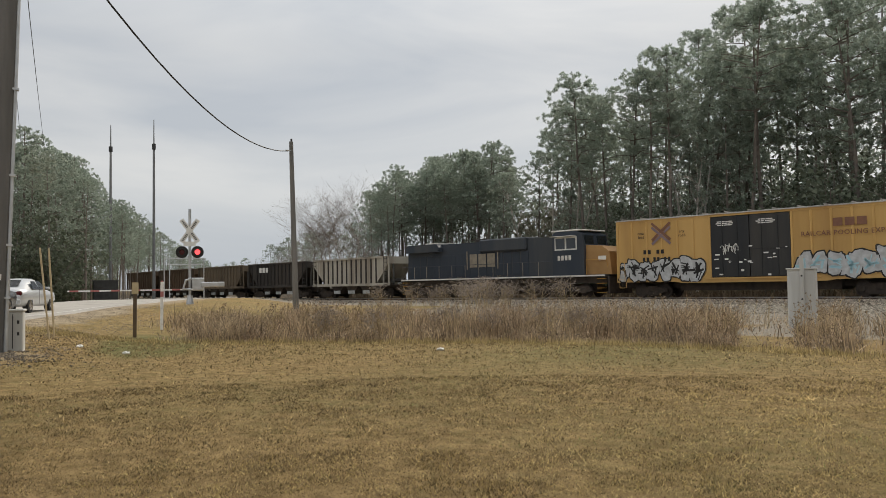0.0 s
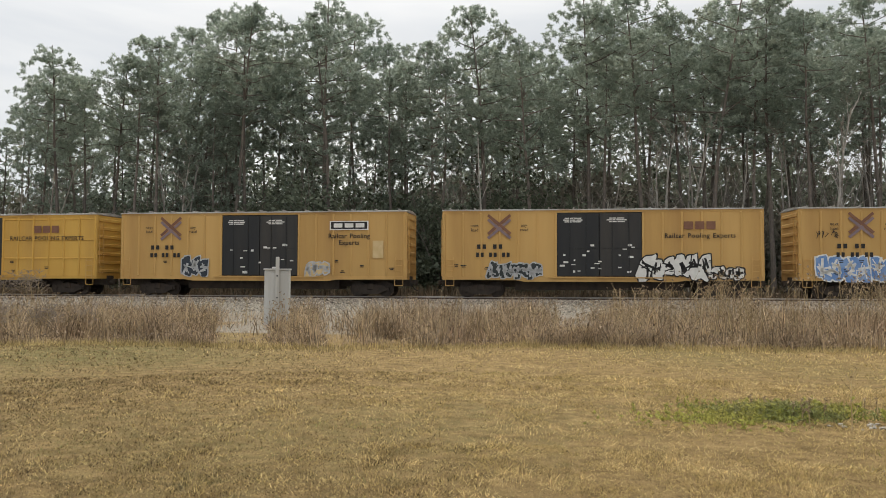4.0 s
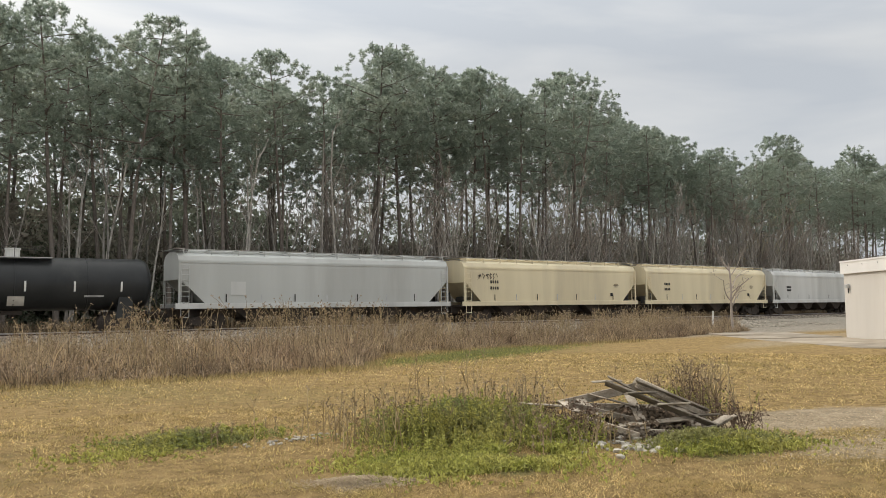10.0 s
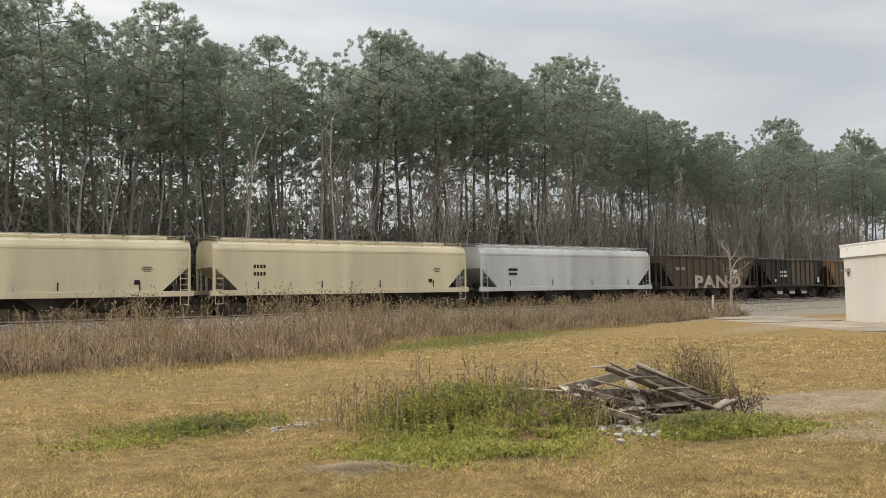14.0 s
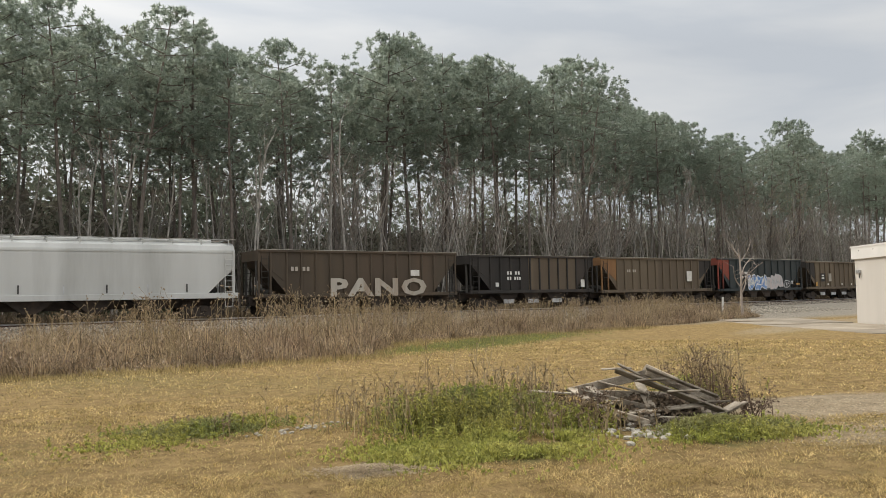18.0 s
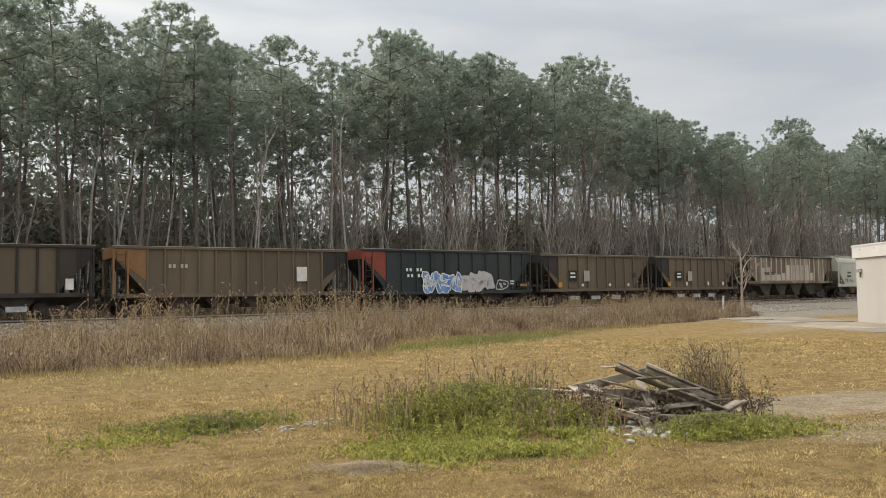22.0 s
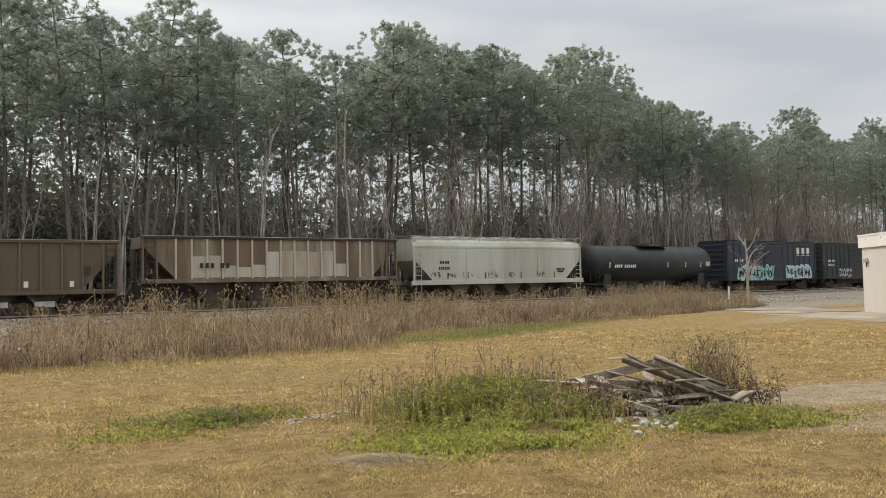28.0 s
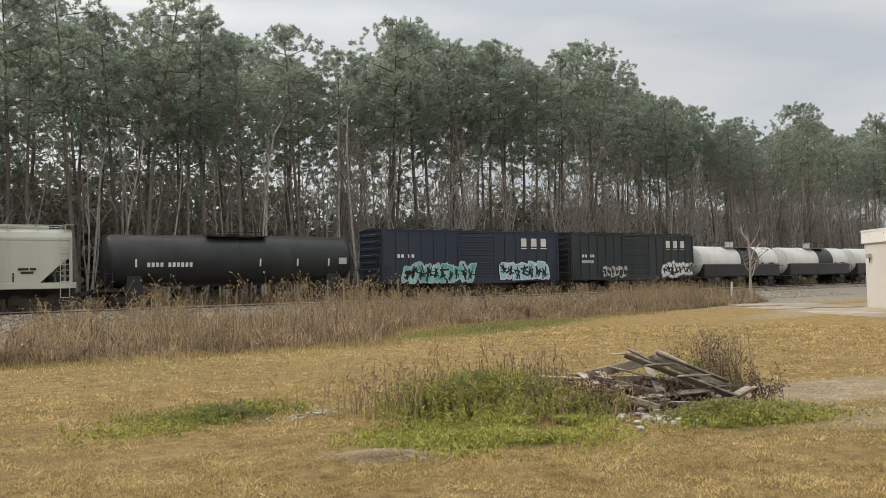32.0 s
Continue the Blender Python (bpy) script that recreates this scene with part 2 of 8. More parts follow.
# ---------------------------------------------------------------- ground
def ground_material():
    m = bpy.data.materials.new("dormant_lawn_and_dirt")
    m.use_nodes = True
    n, l = m.node_tree.nodes, m.node_tree.links
    b = n["Principled BSDF"]
    b.inputs["Roughness"].default_value, b.inputs["Specular IOR Level"].default_value = 0.95, 0.1
    tc = n.new("ShaderNodeTexCoord")

    def tex(scale, detail=6, rough=0.6):
        t = n.new("ShaderNodeTexNoise")
        t.inputs["Scale"].default_value, t.inputs["Detail"].default_value, t.inputs["Roughness"].default_value = scale, detail, rough
        l.new(tc.outputs["Object"], t.inputs["Vector"])
        return t.outputs["Fac"]

    def ramp(f, p0, p1, c0, c1):
        r = n.new("ShaderNodeValToRGB")
        r.color_ramp.elements[0].position, r.color_ramp.elements[1].position = p0, p1
        r.color_ramp.elements[0].color, r.color_ramp.elements[1].color = (*c0, 1), (*c1, 1)
        l.new(f, r.inputs["Fac"])
        return r.outputs["Color"]

    def mix(f, a, c):
        x = n.new("ShaderNodeMix")
        x.data_type = "RGBA"
        l.new(f, x.inputs[0]), l.new(a, x.inputs[6]), l.new(c, x.inputs[7])
        return x.outputs[2]

    def masked(channel, amount):
        a = n.new("ShaderNodeMath")
        a.operation = "MULTIPLY_ADD"
        l.new(tex(3.0, 8, 0.7), a.inputs[0])
        a.inputs[1].default_value = amount
        l.new(channel, a.inputs[2])
        r = n.new("ShaderNodeMapRange")
        r.inputs["From Min"].default_value, r.inputs["From Max"].default_value = 0.5 + amount * 0.5 - 0.22, 0.5 + amount * 0.5 + 0.22
        l.new(a.outputs[0], r.inputs["Value"])
        return r.outputs["Result"]

    at = n.new("ShaderNodeVertexColor")
    at.layer_name = "cover"
    sep = n.new("ShaderNodeSeparateColor")
    l.new(at.outputs["Color"], sep.inputs["Color"])
    straw = mix(ramp(tex(55, 4, 0.75), 0.42, 0.58, (0, 0, 0), (1, 1, 1)), ramp(tex(1.1), 0.35, 0.65, (0.355, 0.25, 0.108), (0.24, 0.167, 0.068)), ramp(tex(4.5), 0.35, 0.65, (0.46, 0.325, 0.155), (0.11, 0.07, 0.03)))
    green = ramp(tex(5), 0.35, 0.65, (0.12, 0.125, 0.045), (0.24, 0.20, 0.085))
    dirt = ramp(tex(3.2, 9, 0.75), 0.36, 0.62, (0.48, 0.39, 0.27), (0.25, 0.2, 0.135))
    stone = mix(tex(30, 3), ramp(tex(2.5), 0.3, 0.7, (0.40, 0.355, 0.29), (0.28, 0.245, 0.195)), ramp(tex(9), 0.38, 0.62, (0.43, 0.385, 0.32), (0.10, 0.085, 0.066)))
    col = mix(masked(sep.outputs[1], 0.8), straw, green)
    col = mix(masked(sep.outputs[0], 0.8), col, dirt)
    col = mix(masked(sep.outputs[2], 0.5), col, stone)
    litter = ramp(tex(5, 8, 0.7), 0.3, 0.7, (0.10, 0.075, 0.05), (0.055, 0.045, 0.032))
    col = mix(at.outputs["Alpha"], col, litter)
    l.new(col, b.inputs["Base Color"])
    bp = n.new("ShaderNodeBump")
    bp.inputs["Strength"].default_value, bp.inputs["Distance"].default_value = 0.9, 0.06
    l.new(tex(22, 8, 0.75), bp.inputs["Height"])
    l.new(bp.outputs["Normal"], b.inputs["Normal"])
    return m


def blob(x, y, cx, cy, rx, ry, turn=0.0):
    """1 within an oval, falling to 0 at its rim."""
    c, s = math.cos(radians(turn)), math.sin(radians(turn))
    u, v = (x - cx) * c + (y - cy) * s, -(x - cx) * s + (y - cy) * c
    return smooth(1.25, 0.6, math.hypot(u / rx, v / ry))


def cover(x, y):
    """Dirt, green and stone at a place: 0 to 1 each."""
    p = Vector((x, y)) - ROAD_P
    o = p.dot(ROAD_N)
    v = y - CURVE * x * x
    # the bare shoulder narrows past the pole, where grass comes close to the road
    o += 1.9 * smooth(-0.6, 2.4, p.dot(ROAD_D))
    dirt = smooth(8.6, 6.6, o + 0.8 * noise.noise((x * 0.5, y * 0.5, 2))) * smooth(-9, -6, o)
    dirt = max(dirt, blob(x, y, 11.5, 6.7, 3.6, 1.1, -18), blob(x, y, 9.2, 5.0, 1.8, 1.0, -30) * 0.55, blob(x, y, 3.6, 7.1, 0.75, 0.32, -25) * 1.25)
    dirt = max(dirt, blob(x, y, 38, 24.5, 14, 2.2, 18) * 0.55)
    g = 0.34 + 0.4 * noise.noise((x * 0.16, y * 0.16, 9.0)) + 0.12 * smooth(2, -12, x)
    g = max(g * 0.75, blob(x, y, 4.75, 7.2, 1.2, 0.7, -33), blob(x, y, 5.6, 8.5, 1.2, 0.7, -30) * 0.9, blob(x, y, 7.75, 6.0, 1.0, 0.45, -20), blob(x, y, 2.6, 10.2, 1.2, 0.6, 10) * 0.75,
            blob(x, y, 17, 24.0, 7.0, 1.6, 25) * 0.62, blob(x, y, -21.5, 11.2, 5.0, 1.6, -32) * 0.85, blob(x, y, -3, 18.6, 16, 0.9) * 0.3)
    stone = smooth(26, 31, v) * (1.0 if v > 31 or x < 10 else 0.6)
    stone = max(stone, smooth(43.5, 45.5, v), smooth(22.5, 24, v) * smooth(-12, -10, x) * smooth(-2, -4, x))
    stone *= smooth(-34, -28, -abs(x + 0) + 0) if x < -34 and v < 40 else 1.0
    if v > 54:
        stone = 0.0
    return dirt, g, stone


def make_ground():
    def steps(marks):
        out = []
        for (a, b, d) in marks:
            k = max(1, round((b - a) / d))
            out += [a + (b - a) * i / k for i in range(k)]
        return out + [marks[-1][1]]
    xs = steps([(-3000, -600, 400), (-600, -150, 50), (-150, -40, 4), (-40, 52, 0.55), (52, 150, 4), (150, 600, 50), (600, 3000, 400)])
    ys = steps([(-3000, -300, 450), (-300, -20, 40), (-20, 1, 2.5), (1, 56, 0.5), (56, 100, 4), (100, 400, 50), (400, 3000, 400)])
    verts, cols, nx = [], [], len(xs)
    for y in ys:
        for x in xs:
            near = abs(x) < 260 and abs(y) < 200
            verts.append((x, y, ground_z(x, y) if near else -0.1))
            cols.append((*cover(x, y), smooth(53.5, 57, y - CURVE * x * x)) if near else (0.4, 0.4, 0.0, 0.6 if y > 60 else 0.0))
    faces = [(j * nx + i, j * nx + i + 1, (j + 1) * nx + i + 1, (j + 1) * nx + i) for j in range(len(ys) - 1) for i in range(nx - 1)]
    ob = raw("ground", verts, faces, ground_material())
    layer = ob.data.color_attributes.new("cover", "FLOAT_COLOR", "POINT")
    layer.data.foreach_set("color", [c for t in cols for c in t])
    ob.data.polygons.foreach_set("use_smooth", [True] * len(ob.data.polygons))
    return tagged(ob, "dormant tan lawn with green patches, bare dirt and gravel", "ground", kind="structure")


make_ground()

# ---------------------------------------------------------------- track
m_rail = mat("rusty_rail_web", (0.09, 0.05, 0.035), (0.05, 0.035, 0.03), 6, 0.8)
m_railhead = mat("polished_rail_head", (0.5, 0.48, 0.46), (0.4, 0.37, 0.34), 3, 0.3, 0.9)
m_tie = mat("creosoted_tie", (0.10, 0.08, 0.065), (0.06, 0.05, 0.042), 5, 0.9, bump=0.4, rand=0.3)
m_stone = mat("granite_ballast", (0.36, 0.315, 0.255), (0.19, 0.16, 0.13), 9, 0.95, island=0.65)


m_pebble = mat("pale_gravel", (0.46, 0.41, 0.335), (0.29, 0.255, 0.205), 6, 0.95, island=0.5)


def make_track():
    track = thing("railway_track", "steel rails on dark wooden ties in grey stone ballast", "railway track", kind="structure")
    xs = [-380 + 4.0 * i for i in range(216)]
    for side in (-0.7525, 0.7525):
        for name, prof, m in (("rail", [(-0.07, -0.17), (0.07, -0.17), (0.07, -0.155), (0.012, -0.13), (0.012, -0.045), (-0.012, -0.045), (-0.012, -0.13), (-0.07, -0.155)], m_rail),
                              ("rail_head", [(-0.036, -0.045), (0.036, -0.045), (0.036, -0.008), (0.026, 0), (-0.026, 0), (-0.036, -0.008)], m_railhead)):
            k = len(prof)
            v = [(x, track_y(x) + side + a, rail_z(x) + b) for x in xs for a, b in prof]
            f = [(i * k + j, i * k + (j + 1) % k, (i + 1) * k + (j + 1) % k, (i + 1) * k + j) for i in range(len(xs) - 1) for j in range(k)]
            raw(name, v, f, m, track)
    rng = random.Random(4)
    first = part("tie", box(bmesh.new(), -0.11, 0.11, -1.3, 1.3, -0.18, 0, bev=0.012), m_tie)
    first.parent = track
    for i in range(170):
        x = -46 + 0.56 * i + rng.uniform(-0.03, 0.03)
        o = first if i == 0 else new("tie", first.data)
        o.parent = track
        o.matrix_basis = pose(x, track_y(x) + rng.uniform(-0.05, 0.05), rail_z(x) - 0.165, 0, 0, math.degrees(math.atan(2 * CURVE * x)) + rng.uniform(-1, 1))
    return track


def rocks(name, n, place, size, material, label, category, seed, parent=None, flat=0.75):
    """Loose stones: squashed, uneven octahedra, in one mesh."""
    rng = random.Random(seed)
    v, f = [], []
    for _ in range(n):
        x, y, z = place(rng)
        s = size * rng.uniform(0.55, 1.45)
        k = len(v)
        a = rng.uniform(0, 6.28)
        for dx, dy, dz in ((1, 0, 0), (0, 1, 0), (-1, 0, 0), (0, -1, 0), (0, 0, 1), (0, 0, -1)):
            q = s * rng.uniform(0.6, 1.1)
            ex, ey = dx * math.cos(a) - dy * math.sin(a), dx * math.sin(a) + dy * math.cos(a)
            v.append((x + ex * q, y + ey * q, z + dz * q * flat + s * 0.25))
        for t in ((0, 1, 4), (1, 2, 4), (2, 3, 4), (3, 0, 4), (1, 0, 5), (2, 1, 5), (3, 2, 5), (0, 3, 5)):
            f.append(tuple(k + i for i in t))
    ob = raw(name, v, f, material, parent)
    return ob if parent else tagged(ob, label, category, kind="stuff")


def ballast_place(rng):
    x = rng.uniform(-42, 48)
    y = track_y(x) - (1.35 + 2.6 * rng.random() ** 1.2)
    return x, y, ground_z(x, y)


def apron_place(rng):
    x = rng.uniform(-36, 62)
    y = track_y(x) - rng.uniform(3.5, 14)
    return x, y, ground_z(x, y)


def far_ballast(rng):
    x = rng.choice((rng.uniform(-120, -40), rng.uniform(46, 110)))
    y = track_y(x) - (1.35 + 2.6 * rng.random())
    return x, y, ground_z(x, y)


make_track()
rocks("ballast", 30000, ballast_place, 0.09, m_stone, "grey crushed stone ballast beside the rails", "ballast", 11)
rocks("gravel", 20000, apron_place, 0.06, m_pebble, "loose pale gravel on the bare strip before the track", "gravel", 12)
rocks("ballast", 9000, far_ballast, 0.09, m_stone, "grey crushed stone ballast beside the rails", "ballast", 13)


def make_road():
    m_road = mat("worn_asphalt", (0.44, 0.41, 0.37), (0.36, 0.335, 0.30), 1.5, 0.9, bump=0.3, bscale=40, c3=(0.29, 0.27, 0.245))
    m_paint = mat("faded_white_road_paint", (0.72, 0.71, 0.68), (0.5, 0.48, 0.45), 5, 0.8)
    road = thing("road", "pale worn asphalt road that rises to the crossing", "road", kind="structure")
    n = 90

    def strip(name, o0, o1, lift, m):
        v, f = [], []
        for i in range(n + 1):
            s = -60 + 150 * i / n
            for o, z in ((o0 - 0.25, lift - 0.25), (o0, lift), (o1, lift), (o1 + 0.25, lift - 0.25)) if name == "asphalt" else ((o0, lift), (o1, lift)):
                p = ROAD_P + ROAD_D * s + ROAD_N * o
                q = ROAD_P + ROAD_D * s
                v.append((p.x, p.y, ground_z(q.x, q.y) + z))
        k = len(v) // (n + 1)
        f = [(k * i + j, k * i + j + 1, k * i + k + j + 1, k * i + k + j) for i in range(n) for j in range(k - 1)]
        return raw(name, v, f, m, road)
    strip("asphalt", -4.3, 4.1, 0.045, m_road)
    strip("edge_line", 3.5, 3.62, 0.053, m_paint)
    strip("edge_line", -3.8, -3.68, 0.053, m_paint)


make_road()


def shoulder_place(rng):
    while True:
        s, o = rng.uniform(-24, 24), rng.uniform(4.2, 8.2)
        p = ROAD_P + ROAD_D * s + ROAD_N * o
        if noise.noise((p.x * 0.8, p.y * 0.8, 4)) > rng.uniform(-0.3, 0.4):
            return p.x, p.y, ground_z(p.x, p.y)


m_clod = mat("dark_damp_soil", (0.20, 0.16, 0.115), (0.33, 0.27, 0.195), 5, 0.95, island=0.4)
rocks("dirt_clods", 6500, shoulder_place, 0.022, m_clod, "dark clods of trodden soil on the road's shoulder", "soil", 15, flat=0.5)


def pole_foot_place(rng):
    while True:
        a, r = rng.uniform(0, math.tau), abs(rng.gauss(0, 1.0)) + 0.1
        x, y = -20.1 + 1.5 * r * math.cos(a), 6.2 + r * math.sin(a)
        if noise.noise((x * 1.6, y * 1.6, 7)) > rng.uniform(-0.35, 0.25):
            return x, y, ground_z(x, y)


m_mud = mat("dark_mud", (0.10, 0.082, 0.062), (0.17, 0.14, 0.105), 5, 0.95, island=0.4)
rocks("mud_clods", 2600, pole_foot_place, 0.034, m_mud, "dark churned mud clods round the pole's foot", "soil", 16, flat=0.55)

# ---------------------------------------------------------------- trees
m_bark = mat("pine_bark", (0.21, 0.18, 0.155), (0.145, 0.125, 0.11), 3, 0.95, bump=0.6, rand=0.25)
m_grey = mat("pale_grey_bark", (0.42, 0.39, 0.35), (0.26, 0.24, 0.215), 2.5, 0.95, rand=0.3)
m_twig = mat("bare_twigs", (0.35, 0.30, 0.26), (0.25, 0.21, 0.18), 2, 0.95, rand=0.25)
# needles are paler than real ones: the haze is put into their colour
m_needle = mat("pine_needles", (0.36, 0.41, 0.345), (0.295, 0.345, 0.285), 0.35, 0.7, island=0.3, c3=(0.385, 0.40, 0.32), spec=0.15)
m_leaf = mat("dark_evergreen_leaves", (0.14, 0.16, 0.11), (0.10, 0.12, 0.085), 0.6, 0.6, island=0.4)


def let_light_through(m, share):
    """Leaves pass part of the light that falls on their far side."""
    n, l = m.node_tree.nodes, m.node_tree.links
    b, out = n["Principled BSDF"], n["Material Output"]
    tr = n.new("ShaderNodeBsdfTranslucent")
    l.new(b.inputs["Base Color"].links[0].from_socket, tr.inputs["Color"])
    mx = n.new("ShaderNodeMixShader")
    mx.inputs[0].default_value = share
    l.new(b.outputs[0], mx.inputs[1]), l.new(tr.outputs[0], mx.inputs[2])
    l.new(mx.outputs[0], out.inputs["Surface"])


let_light_through(m_needle, 0.7)
let_light_through(m_leaf, 0.4)


def limb_mesh(v, f, pts, r0, r1, seg=5):
    """A tapered branch along pts, added to v and f."""
    k = len(v)
    for i, p in enumerate(pts):
        r = r0 + (r1 - r0) * i / (len(pts) - 1)
        d = (pts[min(i + 1, len(pts) - 1)] - pts[max(i - 1, 0)]).normalized()
        a = d.orthogonal().normalized()
        b = d.cross(a)
        for j in range(seg):
            w = 6.2832 * j / seg
            v.append(p + (a * math.cos(w) + b * math.sin(w)) * r)
    for i in range(len(pts) - 1):
        for j in range(seg):
            f.append((k + i * seg + j, k + i * seg + (j + 1) % seg, k + (i + 1) * seg + (j + 1) % seg, k + (i + 1) * seg + j))


def wander(rng, p, d, length, n, bend, up=0.0):
    pts = [p.copy()]
    d = d.normalized()
    for _ in range(n):
        d = (d + Vector((rng.uniform(-bend, bend), rng.uniform(-bend, bend), rng.uniform(-bend, bend) + up))).normalized()
        p = p + d * (length / n)
        pts.append(p.copy())
    return pts


def tuft(v, f, rng, p, size, n, width):
    """A burst of needles round p."""
    for _ in range(n):
        d = Vector((rng.gauss(0, 1), rng.gauss(0, 1), rng.gauss(0.25, 0.8))).normalized()
        s = d.orthogonal().normalized()
        s.rotate(Matrix.Rotation(rng.uniform(0, 6.28), 3, d))
        l = size * rng.uniform(0.6, 1.2)
        k = len(v)
        v += [p + s * width, p + d * l, p - s * width]
        f.append((k, k + 1, k + 2))


def flecks(v, f, rng, p, wide, n, size):
    """Loose small leaf clusters scattered in a flattened ball round p."""
    for _ in range(n):
        d = Vector((rng.gauss(0, 1), rng.gauss(0, 1), rng.gauss(0, 0.75))).normalized()
        q = p + d * (wide * rng.uniform(0.3, 1.0) ** 0.6)
        a = Vector((rng.gauss(0, 1), rng.gauss(0, 1), rng.gauss(0, 1))).normalized()
        b = a.orthogonal().normalized()
        s = size * rng.uniform(0.6, 1.3)
        k = len(v)
        v += [q + a * s, q - a * s * 0.5 + b * s * 0.8, q - a * s * 0.5 - b * s * 0.8]
        f.append((k, k + 1, k + 2))


def puff(v, f, rng, p, r, n):
    """A tuft of long needles at a twig's end: n blades that burst from p to a rough ball of radius r."""
    half = r * 4.5 / n
    for _ in range(n):
        d = Vector((rng.gauss(0, 1), rng.gauss(0, 1), rng.gauss(0.15, 0.9))).normalized()
        w = d.orthogonal().normalized()
        w.rotate(Matrix.Rotation(rng.uniform(0, 6.28), 3, d))
        q = p + d * (r * rng.uniform(0.1, 0.4))
        k = len(v)
        v += [q + w * half, p + d * (r * rng.uniform(0.75, 1.2)), q - w * half]
        f.append((k, k + 1, k + 2))


def pine(seed, crown_at=0.5, spread=3.0, full=1.0, height=22.0, fine=30, label="tall loblolly pine with bare trunk and clumped dark green needles", group="pines behind the track"):
    """A tall pine: bare trunk below, limbs with clumped needles above. Height as given, base at the origin."""
    rng = random.Random(seed)
    v, f = [], []
    lean = Vector((rng.uniform(-0.03, 0.03), rng.uniform(-0.03, 0.03), 1))
    trunk = wander(rng, Vector((0, 0, -0.3)), lean, height * 0.985, 14, 0.035, 0.05)
    limb_mesh(v, f, trunk, 0.19, 0.03, 7)
    nv, nf = [], []

    def at(h):
        i = min(len(trunk) - 2, int(h * (len(trunk) - 1)))
        u = h * (len(trunk) - 1) - i
        return trunk[i].lerp(trunk[i + 1], u)
    for _ in range(rng.randint(3, 6)):  # dead stubs under the crown
        h = rng.uniform(0.28, crown_at)
        a = rng.uniform(0, 6.28)
        limb_mesh(v, f, wander(rng, at(h), Vector((math.cos(a), math.sin(a), 0.15)), rng.uniform(0.6, 1.8), 3, 0.2), 0.035, 0.012, 3)
    zb = crown_at * height
    n = int(17 * full)
    for i in range(n):
        u = (i + rng.random()) / n
        wide = spread * (math.sqrt(max(0.04, 1 - ((u - 0.42) / 0.6) ** 2)) if u > 0.42 else 0.62 + 0.38 * u / 0.42)
        lobe = spread * rng.uniform(0.24, 0.36) * (1.1 - 0.3 * u)
        z = zb + (height - zb) * u - lobe * 0.45
        reach = max(0.0, wide - lobe * 0.7) * rng.uniform(0.6, 1.08)
        a = i * 2.4 + rng.uniform(-0.6, 0.6)
        c = at(z / height) + Vector((math.cos(a) * reach, math.sin(a) * reach, 0))
        root = at(max(0.2, (z - reach * rng.uniform(0.05, 0.4)) / height))
        mid = root.lerp(c, 0.5) + Vector((rng.gauss(0, 0.15), rng.gauss(0, 0.15), rng.uniform(-0.25, 0.2)))
        limb_mesh(v, f, [root, mid, c], 0.07 - 0.03 * u, 0.022, 4)
        for k in range(11):
            d = Vector((rng.gauss(0, 1), rng.gauss(0, 1), rng.gauss(0.2, 0.8))).normalized()
            q = c + Vector((d.x, d.y, d.z * 0.62)) * (lobe * rng.uniform(0.35, 1.0) ** 0.6)
            if k % 3 == 0:
                limb_mesh(v, f, [c, c.lerp(q, 0.5) + Vector((0, 0, 0.06)), q], 0.02, 0.008, 3)
            puff(nv, nf, rng, q, rng.uniform(0.22, 0.36), fine)
    # the rounded outer shell of the crown
    for _ in range(int(170 * full)):
        u = rng.random() ** 0.75
        a = rng.uniform(0, 6.28)
        wide = spread * (math.sqrt(max(0.0, 1 - ((u - 0.38) / 0.62) ** 2)) if u > 0.38 else 0.7 + 0.3 * u / 0.38)
        wide *= rng.uniform(0.6, 1.0) ** 0.5 * (0.9 + 0.14 * math.sin(3 * a + 7 * u))
        q = at(min(0.98, (zb + (height - zb) * u) / height)) + Vector((math.cos(a) * wide, math.sin(a) * wide, rng.gauss(0, 0.12)))
        puff(nv, nf, rng, q, rng.uniform(0.22, 0.36), fine)
    for _ in range(24):
        q = at(rng.uniform(0.9, 0.985)) + Vector((rng.gauss(0, 0.5), rng.gauss(0, 0.5), rng.gauss(0, 0.2)))
        puff(nv, nf, rng, q, rng.uniform(0.22, 0.34), fine)
    tree = thing("pine_tree", label, "tree", group)
    raw("trunk", v, f, m_bark, tree)
    tagged(raw("crown", nv, nf, m_needle, tree), kind="stuff")
    return tree


